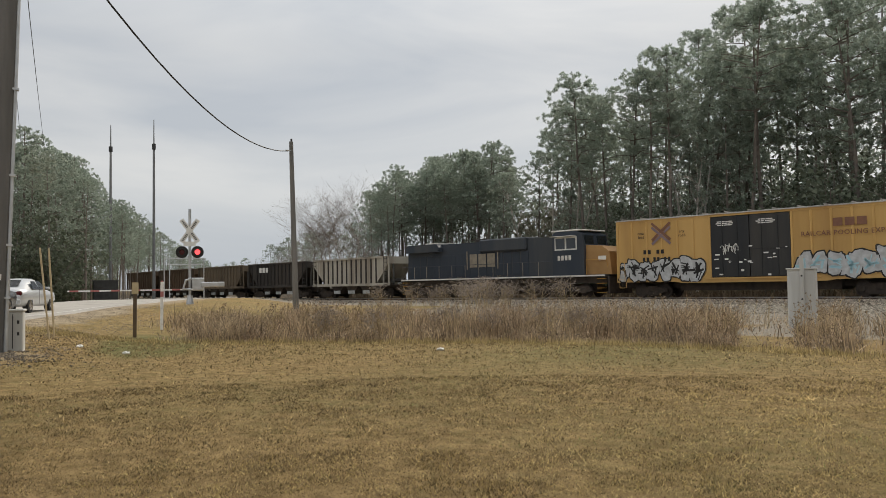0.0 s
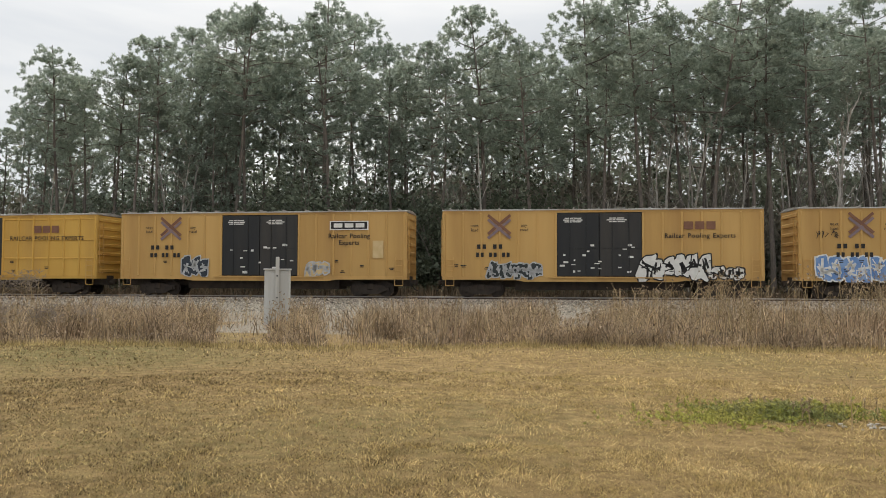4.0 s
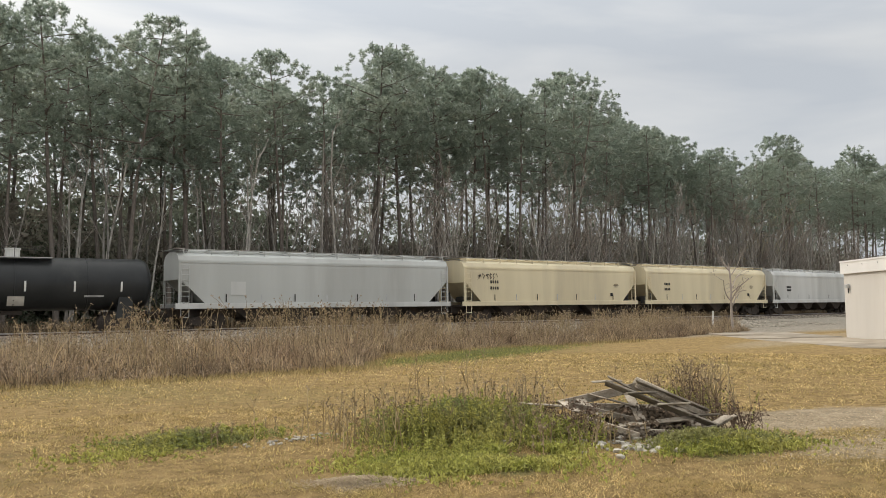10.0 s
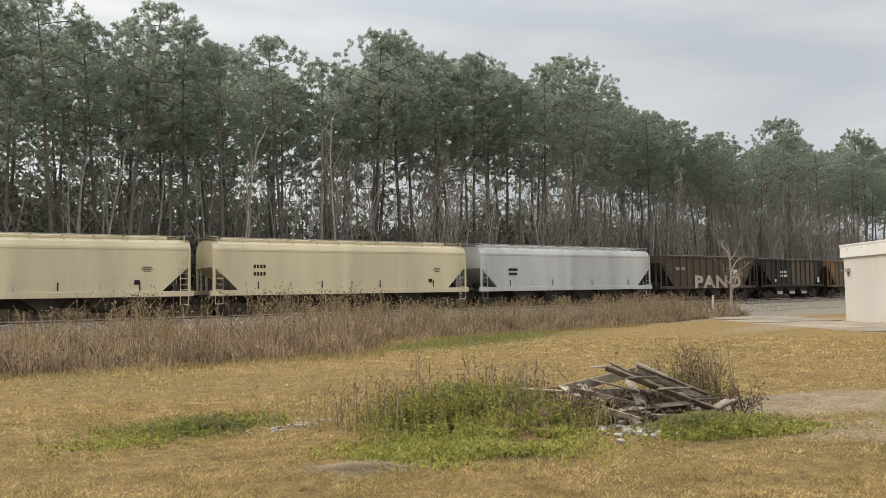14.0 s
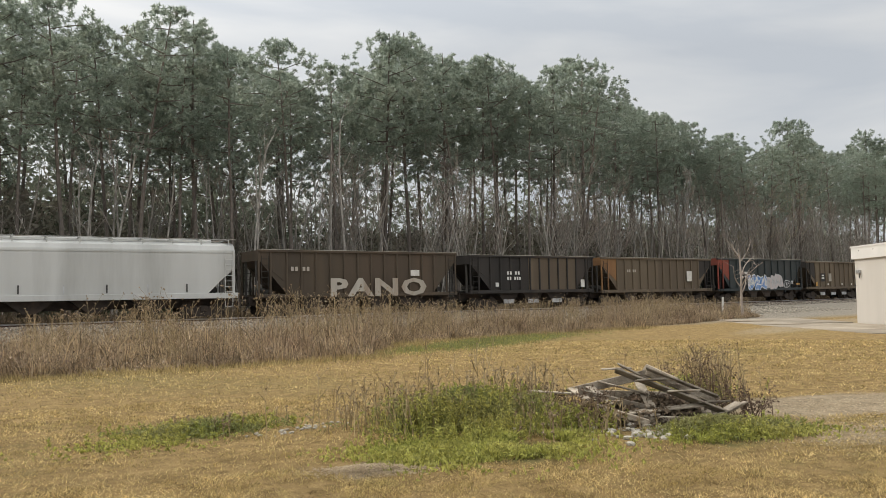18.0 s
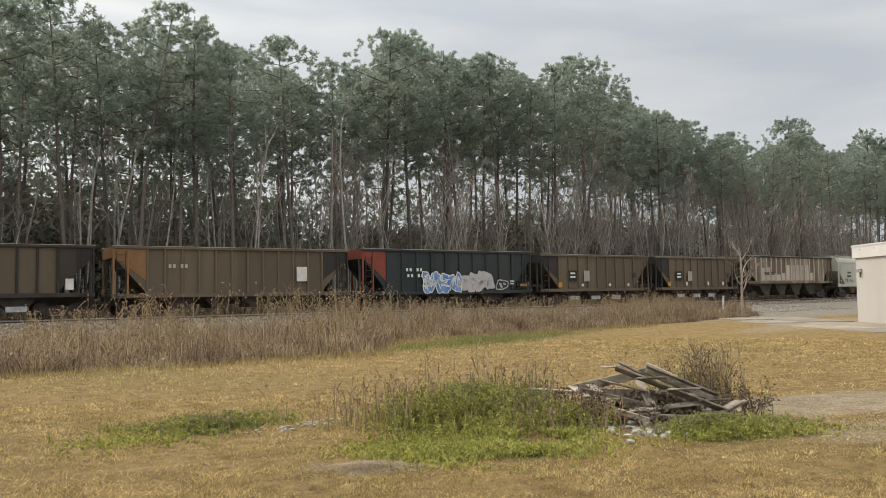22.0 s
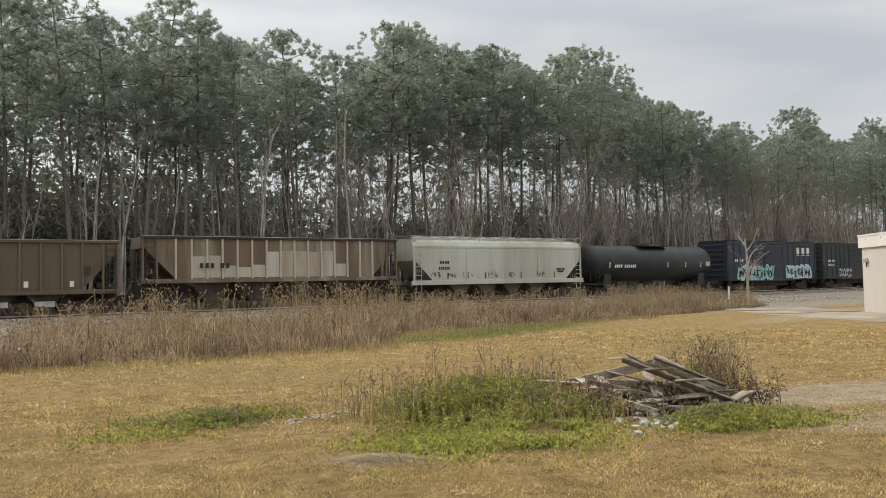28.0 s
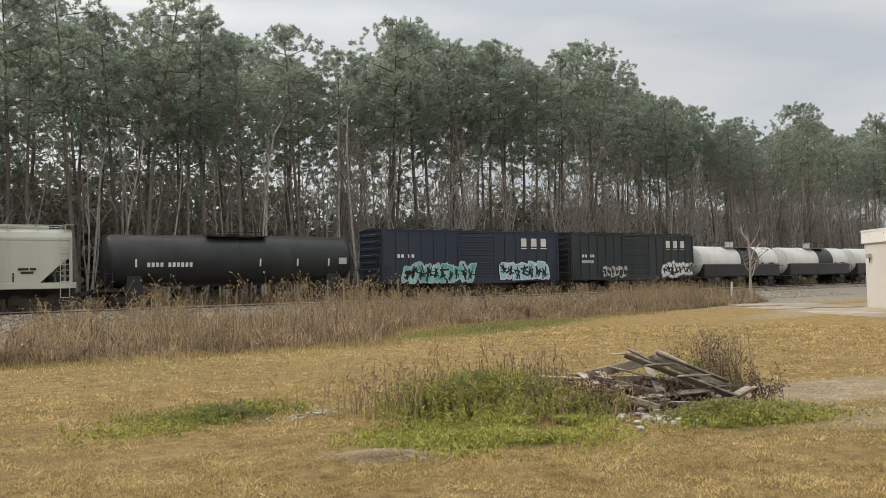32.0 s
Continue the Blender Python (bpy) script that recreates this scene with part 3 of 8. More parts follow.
def bare_tree(seed, height=10.0, stems=1, girth=0.09, material=m_grey, name="bare_tree", label="leafless slender deciduous tree with pale grey bark", spread=0.35, slim=False, bushy=False, twigs=None):
    """A leafless tree: a trunk that forks, with fine twigs."""
    rng = random.Random(seed)
    v, f, tv, tf = [], [], [], []

    def grow(p, d, length, r, level):
        n = 5 if level < 2 else 3
        pts = wander(rng, p, d, length, n, 0.10 + 0.05 * level, 0.05)
        if level < 2:
            limb_mesh(v, f, pts, r, r * (0.12 if bushy else 0.45), 5 if level == 0 else 4)
        else:
            limb_mesh(tv, tf, pts, max(r, 0.012), 0.006, 3)
        if level >= 3:
            return
        for _ in range(((11, 8, 6) if bushy else (6, 3, 2) if slim else (8, 4, 2))[level]):
            u = rng.uniform(0.52 if slim else 0.32, 1.0) if level == 0 else rng.uniform(0.2, 1.0)
            k = min(n - 1, int(u * n))
            q = pts[k].lerp(pts[k + 1], u * n - k)
            ax = (pts[k + 1] - pts[k]).normalized()
            side = Vector((rng.gauss(0, 1), rng.gauss(0, 1), rng.uniform(-0.1, 0.5))).normalized()
            grow(q, ax * (0.75 - spread) + side * (0.35 + spread), length * (rng.uniform(0.12, 0.24) if slim and level == 0 else rng.uniform(0.4, 0.65) if bushy else rng.uniform(0.28, 0.5)), r * (0.5 - 0.2 * u), level + 1)
    for s in range(stems):
        a = rng.uniform(0, 6.28)
        tilt = 0.05 if stems == 1 else (0.1 if slim else 0.2)
        grow(Vector((0.15 * s * math.cos(a), 0.15 * s * math.sin(a), -0.2)), Vector((tilt * math.cos(a), tilt * math.sin(a), 1)), height * rng.uniform(0.8, 1), girth, 0)
    tree = thing(name, label, "tree", "leafless trees at the wood's edge")
    raw("trunk", v, f, material, tree)
    tagged(raw("twig", tv, tf, twigs or m_twig, tree), kind="stuff")
    return tree


def evergreen_shrub(seed, size=7.0):
    """A dense dark understorey tree of many small leaves on a few stems."""
    rng = random.Random(seed)
    v, f, lv, lf = [], [], [], []
    for _ in range(6):
        a = rng.uniform(0, 6.28)
        pts = wander(rng, Vector((0, 0, -0.2)), Vector((0.4 * math.cos(a), 0.4 * math.sin(a), 1)), size * rng.uniform(0.55, 1.0), 5, 0.2, 0.05)
        limb_mesh(v, f, pts, 0.06, 0.015, 4)
        for _ in range(20):
            k = rng.randint(0, 4)
            q = pts[k].lerp(pts[k + 1], rng.random()) + Vector((rng.gauss(0, 0.5), rng.gauss(0, 0.5), rng.gauss(0, 0.35))) * size * 0.2
            flecks(lv, lf, rng, q, 0.6, 24, 0.12)
    tree = thing("evergreen_shrub", "dark green dense understorey bush below the pines", "bush", "bushes under the pines")
    raw("stem", v, f, m_bark, tree)
    tagged(raw("foliage", lv, lf, m_leaf, tree), kind="stuff")
    return tree


# the skyline: bearing (0 straight across the track, right positive) and elevation of the tree tops
SKY = ((-84, 9), (-76, 10), (-71, 10.4), (-67.5, 9.2), (-65, 6), (-62.6, 4.5), (-60, 2.6), (-58, 1.6), (-55, 3), (-49, 5.2), (-46.5, 8), (-40.5, 10), (-38, 9.2), (-36, 9.8),
       (-33, 14.5), (-30, 14.4), (-27, 16.2), (-22, 18.2), (-15, 19), (-11, 16.6), (-8, 17.2), (-4.3, 19.3), (0.4, 15.4), (3, 18.8), (11, 19.4), (15, 18.9), (19, 17),
       (21.6, 17.7), (24, 16.8), (29, 18.7), (33, 16.9), (36, 16.8), (39.7, 15.8), (42, 16.4), (44.4, 13.4), (46.7, 12.6), (50, 11.4), (53.3, 10.1), (55.6, 10.7), (58, 9.3), (62, 9.6))


def skyline(az):
    return float(np.interp(az, [a for a, _ in SKY], [e for _, e in SKY]))


def plant_woods():
    rng = random.Random(21)
    pines = [pine(100 + i, crown_at=(0.55, 0.6, 0.64, 0.57, 0.68, 0.5)[i], spread=(3.7, 3.3, 4.1, 3.2, 3.9, 4.3)[i], full=(1.0, 0.9, 1.05, 0.85, 0.95, 1.15)[i]) for i in range(6)]
    far_pines = [pine(110 + i, crown_at=0.42 + 0.08 * i, spread=(4.4, 3.8)[i], full=0.85, fine=17, label="distant dark pine with a broad clumped crown", group="pines beyond the crossing") for i in range(2)]
    low_pines = [pine(120 + i, crown_at=0.22 + 0.08 * i, spread=(3.9, 3.5)[i], full=1.25, fine=24, label="younger pine with green foliage down its lower trunk") for i in range(2)]
    bares = [bare_tree(200 + i, (12, 10.5, 13, 9)[i], (1, 2, 1, 2)[i], (0.085, 0.075, 0.09, 0.07)[i], spread=(0.05, 0.12, 0.08, 0.2)[i], slim=True) for i in range(4)]
    shrubs = [evergreen_shrub(300 + i, (7.0, 5.5, 8.5)[i]) for i in range(3)]
    used = set()

    def put(src, x, y, scale, turn, tilt=0.0):
        m = pose(x, y, ground_z(x, y) - 0.05, tilt, 0, turn) @ Matrix.Diagonal((scale, scale, scale, 1))
        if src in used:
            o = copy_thing(src, pose(0, 0, 0))
        else:
            o = src
            used.add(src)
        o.matrix_basis = m
        return o
    spots = []

    def far_spot(r, az, scale):
        x, y = r * math.sin(radians(az)), r * math.cos(radians(az))
        spots.append(pose(x, y, ground_z(x, y) - 0.05, 0, 0, rng.uniform(0, 360)) @ Matrix.Scale(scale, 4))

    def join_far():
        """The pines across the road and beyond the crossing, too far off to tell apart, as one wood."""
        wood = thing("far_pines", "hazy dark pine wood across the road and beyond the crossing", "woods", kind="stuff")
        models = [pine(130 + i, crown_at=0.42 + 0.08 * i, spread=(4.4, 3.8)[i], full=0.85, fine=10) for i in range(2)]
        for name, piece, material in (("trunks", "trunk", m_bark), ("crowns", "crown", m_needle)):
            v, f = [], []
            for i, m in enumerate(spots):
                me = next(o for o in models[i % 2].children if o.name.startswith(piece)).data
                co = np.empty(len(me.vertices) * 3)
                me.vertices.foreach_get("co", co)
                n = len(v)
                v += (co.reshape(-1, 3) @ np.array(m.to_3x3()).T + np.array(m.translation)).tolist()
                f += [tuple(n + j for j in q.vertices) for q in me.polygons]
            tagged(raw(name, v, f, material, wood), kind="stuff")
        for model in models:
            for o in (*model.children, model):
                bpy.data.objects.remove(o)
    # pines in rows behind the track, their tops on the skyline
    for row, (back, step, low) in enumerate(((12.5, 5.2, 0.93), (17, 4.4, 0.86), (22.5, 4.8, 0.86), (30, 5.4, 0.96))):
        x = -108.0
        while x < 172:
            x += step * rng.uniform(0.6, 1.4) * (1.0 if abs(x) < 90 else 1.5)
            y = track_y(x) + back + rng.uniform(-2, 2)
            az = math.degrees(math.atan2(x, y))
            el = skyline(az)
            if el < 5.5 or az < -48:
                continue
            if -38 < az < -3 and row > 1 and rng.random() < 0.5:
                continue
            h = math.hypot(x, y) * math.tan(radians(el)) + 1.6
            h *= rng.uniform(low - 0.06, min(1.03, low + 0.1))
            put(rng.choice(pines), x, y, h / 22.0, rng.uniform(0, 360), rng.uniform(-1.5, 1.5))
    # a fuller group at the near end of the wood
    for i in range(30):
        az = rng.uniform(-47.5, -37)
        d = rng.uniform(84, 104)
        h = d * math.tan(radians(skyline(az) * rng.uniform(0.85, 1.06))) + 1.6
        put(far_pines[i % 2], d * math.sin(radians(az)), d * math.cos(radians(az)), h / 22.0, rng.uniform(0, 360))
    # the tops that stand out
    for az, el, back in ((-39.7, 10.2, 14), (-45.5, 8.6, 14), (-32.6, 14.7, 11), (-29.8, 14.6, 12), (-26.8, 16.4, 11), (-22, 18.5, 12), (-15.5, 19.6, 13), (-8, 17.3, 12),
                         (-4.2, 19.8, 12), (3, 19.1, 12), (7, 19.6, 13), (11, 19.8, 12), (15, 19.2, 12), (21.6, 18, 12), (27.6, 18.2, 13), (29.6, 18.9, 12), (32.6, 17.4, 13), (36.2, 17.1, 12), (41.8, 16.7, 12), (46.6, 13, 13),
                         (50.1, 11.7, 14), (55.5, 11.1, 14), (59.6, 10.0, 14)):
        t = math.tan(radians(az))
        x = 60 * t
        for _ in range(6):
            x = (track_y(x) + back) * t
        y = track_y(x) + back
        put(pines[(0, 2, 5)[int(abs(az) * 7) % 3]], x, y, (math.hypot(x, y) * math.tan(radians(el)) + 1.9) / 22.0, rng.uniform(0, 360))
    # fuller, lower pines and tall bushes that close the wood towards the crossing
    for i in range(26):
        az = rng.uniform(-37, -21) if i % 3 else rng.uniform(-21, -3)
        d = (58 + 20 * rng.random()) / math.cos(radians(az))
        put(low_pines[i % 2], d * math.sin(radians(az)), d * math.cos(radians(az)) + 3, (d * math.tan(radians(skyline(az) * rng.uniform(0.5, 0.8))) + 1.6) / 22.0, rng.uniform(0, 360))
    for i in range(44):
        x = rng.uniform(-40, 0)
        put(shrubs[i % 3], x, track_y(x) + rng.uniform(9, 22), rng.uniform(1.1, 1.75), rng.uniform(0, 360))
    # leafless saplings along the edge
    for i in range(210):
        x = rng.uniform(-48, 120) if i % 3 else rng.uniform(10, 75)
        y = track_y(x) + rng.uniform(8.5, 22)
        az = math.degrees(math.atan2(x, y))
        dense = 1.0 if az > 2 else 0.5
        if rng.random() > dense:
            continue
        put(rng.choice(bares), x, y, rng.uniform(0.8, 1.4), rng.uniform(0, 360), rng.uniform(-4, 4))
    # paler, twiggier young trees where the wood thins out
    young = [bare_tree(240 + i, (9, 11)[i], 2, 0.07, spread=0.08) for i in range(2)]
    for i in range(52):
        x = rng.uniform(24, 125)
        y = track_y(x) + rng.uniform(8, 15)
        put(young[i % 2], x, y, rng.uniform(0.75, 1.35), rng.uniform(0, 360), rng.uniform(-4, 4))
    # tall thin-branched trees where the pines step back
    m_rosy = mat("rosy_brown_twigs", (0.40, 0.32, 0.28), (0.30, 0.24, 0.21), 2, 0.95, rand=0.2)
    m_ochre_twig = mat("budding_ochre_twigs", (0.46, 0.40, 0.24), (0.36, 0.31, 0.19), 2, 0.95, rand=0.15)
    tall = [bare_tree(270 + i, 14, 1, 0.11, spread=(0.0, 0.06)[i], twigs=m_rosy, label="tall leafless tree with rosy brown twigs") for i in range(2)]
    for i in range(28):
        az = rng.uniform(34, 60) if i % 3 else rng.uniform(46, 58)
        x = 85 * math.tan(radians(az)) / 1.3
        for _ in range(8):
            x = (track_y(x) + 9) * math.tan(radians(az))
        y = track_y(x) + rng.uniform(8, 16)
        el = np.interp(az, (30, 44, 50, 60), (9.0, 8.0, 7.8, 6.8)) * rng.uniform(0.7, 1.05)
        put(tall[i % 2], x, y, (math.hypot(x, y) * math.tan(radians(el)) + 1) / 14.0, rng.uniform(0, 360), rng.uniform(-3, 3))
    budding = bare_tree(275, 14, 2, 0.1, spread=0.28, twigs=m_ochre_twig, label="tall tree with ochre budding twigs")
    for az, el in ((54.4, 8.2), (55.4, 8.0), (53.2, 7.2)):
        x = 96 + (az - 55) * 4
        y = x / math.tan(radians(az))
        put(budding, x, y, (math.hypot(x, y) * math.tan(radians(el)) + 1) / 14.0, rng.uniform(0, 360))
    # big leafless trees beyond the far end of the train
    big = bare_tree(260, 15, 2, 0.22, m_twig, label="large spreading leafless tree with dark branches", spread=0.3, bushy=True)
    for az, r, h in ((-51.6, 108, 11.5), (-49.2, 112, 13), (-50.5, 120, 10.5), (-53.5, 125, 6.5), (-47.6, 110, 9.5)):
        put(big, r * math.sin(radians(az)), r * math.cos(radians(az)), h / 18.0, rng.uniform(0, 360))
    # dark bushes at the foot of the wood
    for i in range(130):
        x = rng.uniform(-62, 135)
        back = rng.uniform(11, 26) if i % 2 else rng.uniform(26, 46)
        y = track_y(x) + back
        put(rng.choice(shrubs), x, y, rng.uniform(0.7, 1.25) * (1.15 if x < 5 else 0.9) * (1.35 if back > 26 else 1.0), rng.uniform(0, 360))
    for i in range(56):
        x = rng.uniform(-50, 14)
        put(shrubs[i % 3], x, track_y(x) + rng.uniform(22, 38), rng.uniform(1.2, 1.75), rng.uniform(0, 360))
    # the wood across the road, and the low far trees beyond the crossing
    for i in range(84):
        az = rng.uniform(-86, -63.2)
        r = rng.uniform(78, 112)
        h = r * math.tan(radians(skyline(az) * rng.uniform(0.85, 1.06))) + 1.6
        far_spot(r, az, h / 22.0)
    for i in range(46):
        az = rng.uniform(-88, -65)
        r = rng.uniform(76, 100)
        put(rng.choice(shrubs), r * math.sin(radians(az)), r * math.cos(radians(az)), rng.uniform(0.9, 1.7), rng.uniform(0, 360))
    for i in range(60):
        az = rng.uniform(-67, -46)
        r = rng.uniform(190, 230)
        h = max(5.0, r * math.tan(radians(min(4.6, skyline(az)) * rng.uniform(0.8, 1.0))))
        if i % 3:
            far_spot(r, az, h / 19.0)
        else:
            put(bares[3], r * math.sin(radians(az)), r * math.cos(radians(az)), h / 9.0, rng.uniform(0, 360))
    # the wood's edge runs down towards the crossing
    for i in range(30):
        az = rng.uniform(-65, -57.6)
        r = rng.uniform(118, 150)
        h = max(3.5, r * math.tan(radians(skyline(az) * rng.uniform(0.75, 1.05))) + 1.2)
        far_spot(r, az, h / 22.0)
    join_far()


def deep_woods():
    """The closed depth of the wood behind its first rows: one mass of leaves and twigs with trunks."""
    r = np.random.default_rng(5)
    # raised in tone as well, so haze seems to soften the gaps
    m_deep = mat("deep_wood_foliage", (0.28, 0.31, 0.24), (0.225, 0.25, 0.195), 0.25, 0.8, island=0.3, c3=(0.30, 0.285, 0.235))
    let_light_through(m_deep, 0.35)
    v = []
    while len(v) < 3 * 230000:
        if r.random() < 0.8:
            x = r.uniform(-66, 190) if r.random() < 0.55 else r.uniform(-66, 35)
            y = track_y(x) + r.uniform(33, 52)
            az = math.degrees(math.atan2(x, y))
            if az < -45:
                continue
        else:
            az = r.uniform(-88, -64.5)
            d = r.uniform(104, 124)
            x, y = d * math.sin(radians(az)), d * math.cos(radians(az))
        top = math.hypot(x, y) * math.tan(radians(skyline(az))) * (0.86 + 0.1 * noise.noise((x * 0.12, y * 0.1, 3)))
        u = r.random()
        k = r.random()
        p = np.array((x, y, -0.2 + top * u * (1.0 if k < 0.32 else 0.52 if k < 0.62 else 0.3)))
        if -45 < az < -4 and p[2] > top * 0.34 and r.random() < 0.6:
            continue
        s = r.uniform(0.28, 0.66) * (0.55 if az < -60 else 1.0)
        for _ in range(3):
            e = r.normal(0, 1, 3)
            v.append(p + e / np.linalg.norm(e) * s)
    k = len(v) // 3
    tagged(raw("deep_woods", [tuple(q) for q in v], [(3 * i, 3 * i + 1, 3 * i + 2) for i in range(k)], m_deep), "dense grey-green depth of the pine wood behind the track", "woods", kind="stuff")


def undergrowth():
    """The tangle of brush, briars and young trunks that closes the foot of the wood."""
    r = np.random.default_rng(6)
    # brush colour lightened in place of the haze before the wood
    m_under_wood = mat("woodland_brush", (0.29, 0.265, 0.22), (0.20, 0.19, 0.155), 0.3, 0.9, island=0.4, c3=(0.25, 0.27, 0.20))
    let_light_through(m_under_wood, 0.3)
    v = []
    while len(v) < 3 * 130000:
        x = r.uniform(-62, 175) if r.random() < 0.5 else r.uniform(-55, 80)
        y = track_y(x) + r.uniform(18, 40)
        if math.degrees(math.atan2(x, y)) < -46:
            continue
        top = 8.2 + 3.6 * noise.noise((x * 0.11, y * 0.05, 4)) + 1.6 * noise.noise((x * 0.4, y * 0.2, 9)) + 2.0 * smooth(40, 110, x)
        p = np.array((x, y, 0.5 + max(2.0, top) * r.random() ** 0.65))
        s = r.uniform(0.18, 0.5)
        e = r.normal(0, 1, (3, 3)) * np.array((1, 1, 1.5))
        v += [p + q / np.linalg.norm(q) * s for q in e]
    k = len(v) // 3
    tagged(raw("undergrowth", [tuple(q) for q in v], [(3 * i, 3 * i + 1, 3 * i + 2) for i in range(k)], m_under_wood), "grey-brown tangle of brush at the foot of the pines", "undergrowth", kind="stuff")


plant_woods()
deep_woods()
undergrowth()

# ---------------------------------------------------------------- train
m_yellow = mat("weathered_yellow_paint", (0.60, 0.375, 0.135), (0.53, 0.325, 0.11), 0.8, 0.55, bump=0.05, c3=(0.43, 0.25, 0.085), rand=0.06, streak=True)
m_gold = mat("clean_golden_paint", (0.64, 0.39, 0.09), (0.58, 0.34, 0.075), 0.8, 0.5, c3=(0.48, 0.28, 0.075), rand=0.05, streak=True)
m_door = mat("black_door_paint", (0.025, 0.027, 0.03), (0.035, 0.035, 0.035), 1.2, 0.5, c3=(0.06, 0.055, 0.05), streak=True)
m_zinc = mat("galvanised_roof", (0.55, 0.55, 0.54), (0.4, 0.39, 0.37), 1.0, 0.5, 0.3, c3=(0.3, 0.22, 0.16))
m_under = mat("grimy_black_underframe", (0.045, 0.037, 0.032), (0.07, 0.056, 0.046), 3, 0.85, c3=(0.10, 0.072, 0.052))
m_wheel = mat("worn_wheel_steel", (0.08, 0.065, 0.055), (0.05, 0.042, 0.038), 5, 0.6, 0.4)
m_white = mat("white_lettering", (0.78, 0.77, 0.74), (0.66, 0.65, 0.62), 3, 0.6)
m_black = mat("black_lettering", (0.02, 0.02, 0.02), (0.035, 0.032, 0.03), 3, 0.6)
m_maroon = mat("maroon_emblem", (0.19, 0.09, 0.06), (0.24, 0.12, 0.075), 3, 0.6)
m_purple = mat("purple_emblem", (0.20, 0.15, 0.17), (0.27, 0.19, 0.19), 3, 0.6)
m_silver = mat("silver_grey_graffiti", (0.55, 0.56, 0.57), (0.38, 0.38, 0.38), 2.5, 0.5)
m_blue = mat("blue_graffiti", (0.10, 0.22, 0.50), (0.25, 0.38, 0.62), 1.4, 0.5)
m_teal = mat("teal_graffiti", (0.10, 0.36, 0.34), (0.35, 0.58, 0.55), 1.2, 0.5)
m_ltblue = mat("pale_blue_graffiti", (0.30, 0.52, 0.60), (0.45, 0.62, 0.66), 1.2, 0.5)
m_pink = mat("pale_pink_graffiti", (0.60, 0.52, 0.50), (0.5, 0.46, 0.46), 1.4, 0.5)
m_tarp = mat("off_white_hopper_paint", (0.60, 0.60, 0.57), (0.53, 0.53, 0.50), 0.9, 0.5, c3=(0.40, 0.39, 0.36), streak=True)
m_pale = mat("light_grey_hopper_paint", (0.53, 0.54, 0.52), (0.48, 0.49, 0.47), 0.7, 0.5, c3=(0.41, 0.41, 0.39), streak=True)
m_cool = mat("pale_cool_grey_paint", (0.62, 0.62, 0.60), (0.56, 0.56, 0.54), 0.8, 0.5, c3=(0.42, 0.42, 0.40), streak=True)
m_cream = mat("cream_hopper_paint", (0.76, 0.665, 0.46), (0.69, 0.60, 0.41), 0.8, 0.5, c3=(0.58, 0.50, 0.35), streak=True)
m_sage = mat("pale_green_grey_paint", (0.53, 0.535, 0.465), (0.47, 0.475, 0.41), 0.9, 0.55, c3=(0.36, 0.35, 0.29), streak=True)
m_tank = mat("black_tank_paint", (0.022, 0.024, 0.025), (0.032, 0.033, 0.034), 0.8, 0.42, c3=(0.05, 0.05, 0.048))
m_tankw = mat("white_tank_paint", (0.74, 0.73, 0.70), (0.66, 0.65, 0.62), 0.8, 0.45, c3=(0.5, 0.47, 0.42))
m_brown = mat("oxide_brown_paint", (0.115, 0.075, 0.048), (0.09, 0.06, 0.04), 0.8, 0.75, c3=(0.15, 0.10, 0.065), streak=True)
m_dark = mat("sooty_black_paint", (0.035, 0.032, 0.03), (0.05, 0.044, 0.04), 0.8, 0.75, c3=(0.07, 0.055, 0.045), streak=True)
m_tan = mat("dusty_tan_brown_paint", (0.165, 0.128, 0.088), (0.135, 0.104, 0.073), 0.8, 0.75, c3=(0.105, 0.08, 0.058), streak=True)
m_rust = mat("rusted_panel", (0.19, 0.135, 0.094), (0.145, 0.105, 0.075), 1.2, 0.85, c3=(0.38, 0.33, 0.26), streak=True)
m_chalk = mat("chalky_white_panel", (0.52, 0.48, 0.42), (0.42, 0.37, 0.30), 1.4, 0.75, c3=(0.30, 0.20, 0.13), streak=True)
m_orange = mat("faded_orange_end", (0.31, 0.17, 0.075), (0.24, 0.13, 0.06), 1.0, 0.7, c3=(0.2, 0.1, 0.05))
m_red = mat("faded_red_end", (0.31, 0.075, 0.05), (0.23, 0.065, 0.045), 1.0, 0.7, c3=(0.2, 0.06, 0.04))
m_navy = mat("navy_blue_paint", (0.028, 0.038, 0.06), (0.036, 0.046, 0.068), 0.8, 0.5, c3=(0.04, 0.044, 0.055), streak=True)
m_olive = mat("dull_green_black_paint", (0.03, 0.039, 0.041), (0.039, 0.047, 0.048), 0.8, 0.6, c3=(0.058, 0.06, 0.058), streak=True)
m_stripe = mat("pale_sill_stripe", (0.75, 0.73, 0.68), (0.6, 0.57, 0.52), 2, 0.5)
m_ochre = mat("locomotive_yellow", (0.55, 0.30, 0.06), (0.45, 0.24, 0.05), 1.0, 0.5, c3=(0.25, 0.15, 0.06))
m_glass = mat("dark_cab_glass", (0.02, 0.025, 0.03), (0.025, 0.03, 0.035), 1, 0.06, spec=0.8)
# steel within the open car ends, their shade put into the colour
m_crate = mat("open_end_shadowed_steel", (0.10, 0.095, 0.085), (0.07, 0.065, 0.06), 2, 0.8)

SIDE = -1.55


def shared(name, build, material):
    """A mesh that many parts use."""
    bm = bmesh.new()
    build(bm)
    me = bpy.data.meshes.new(name)
    bm.to_mesh(me)
    bm.free()
    me.materials.append(material)
    return me


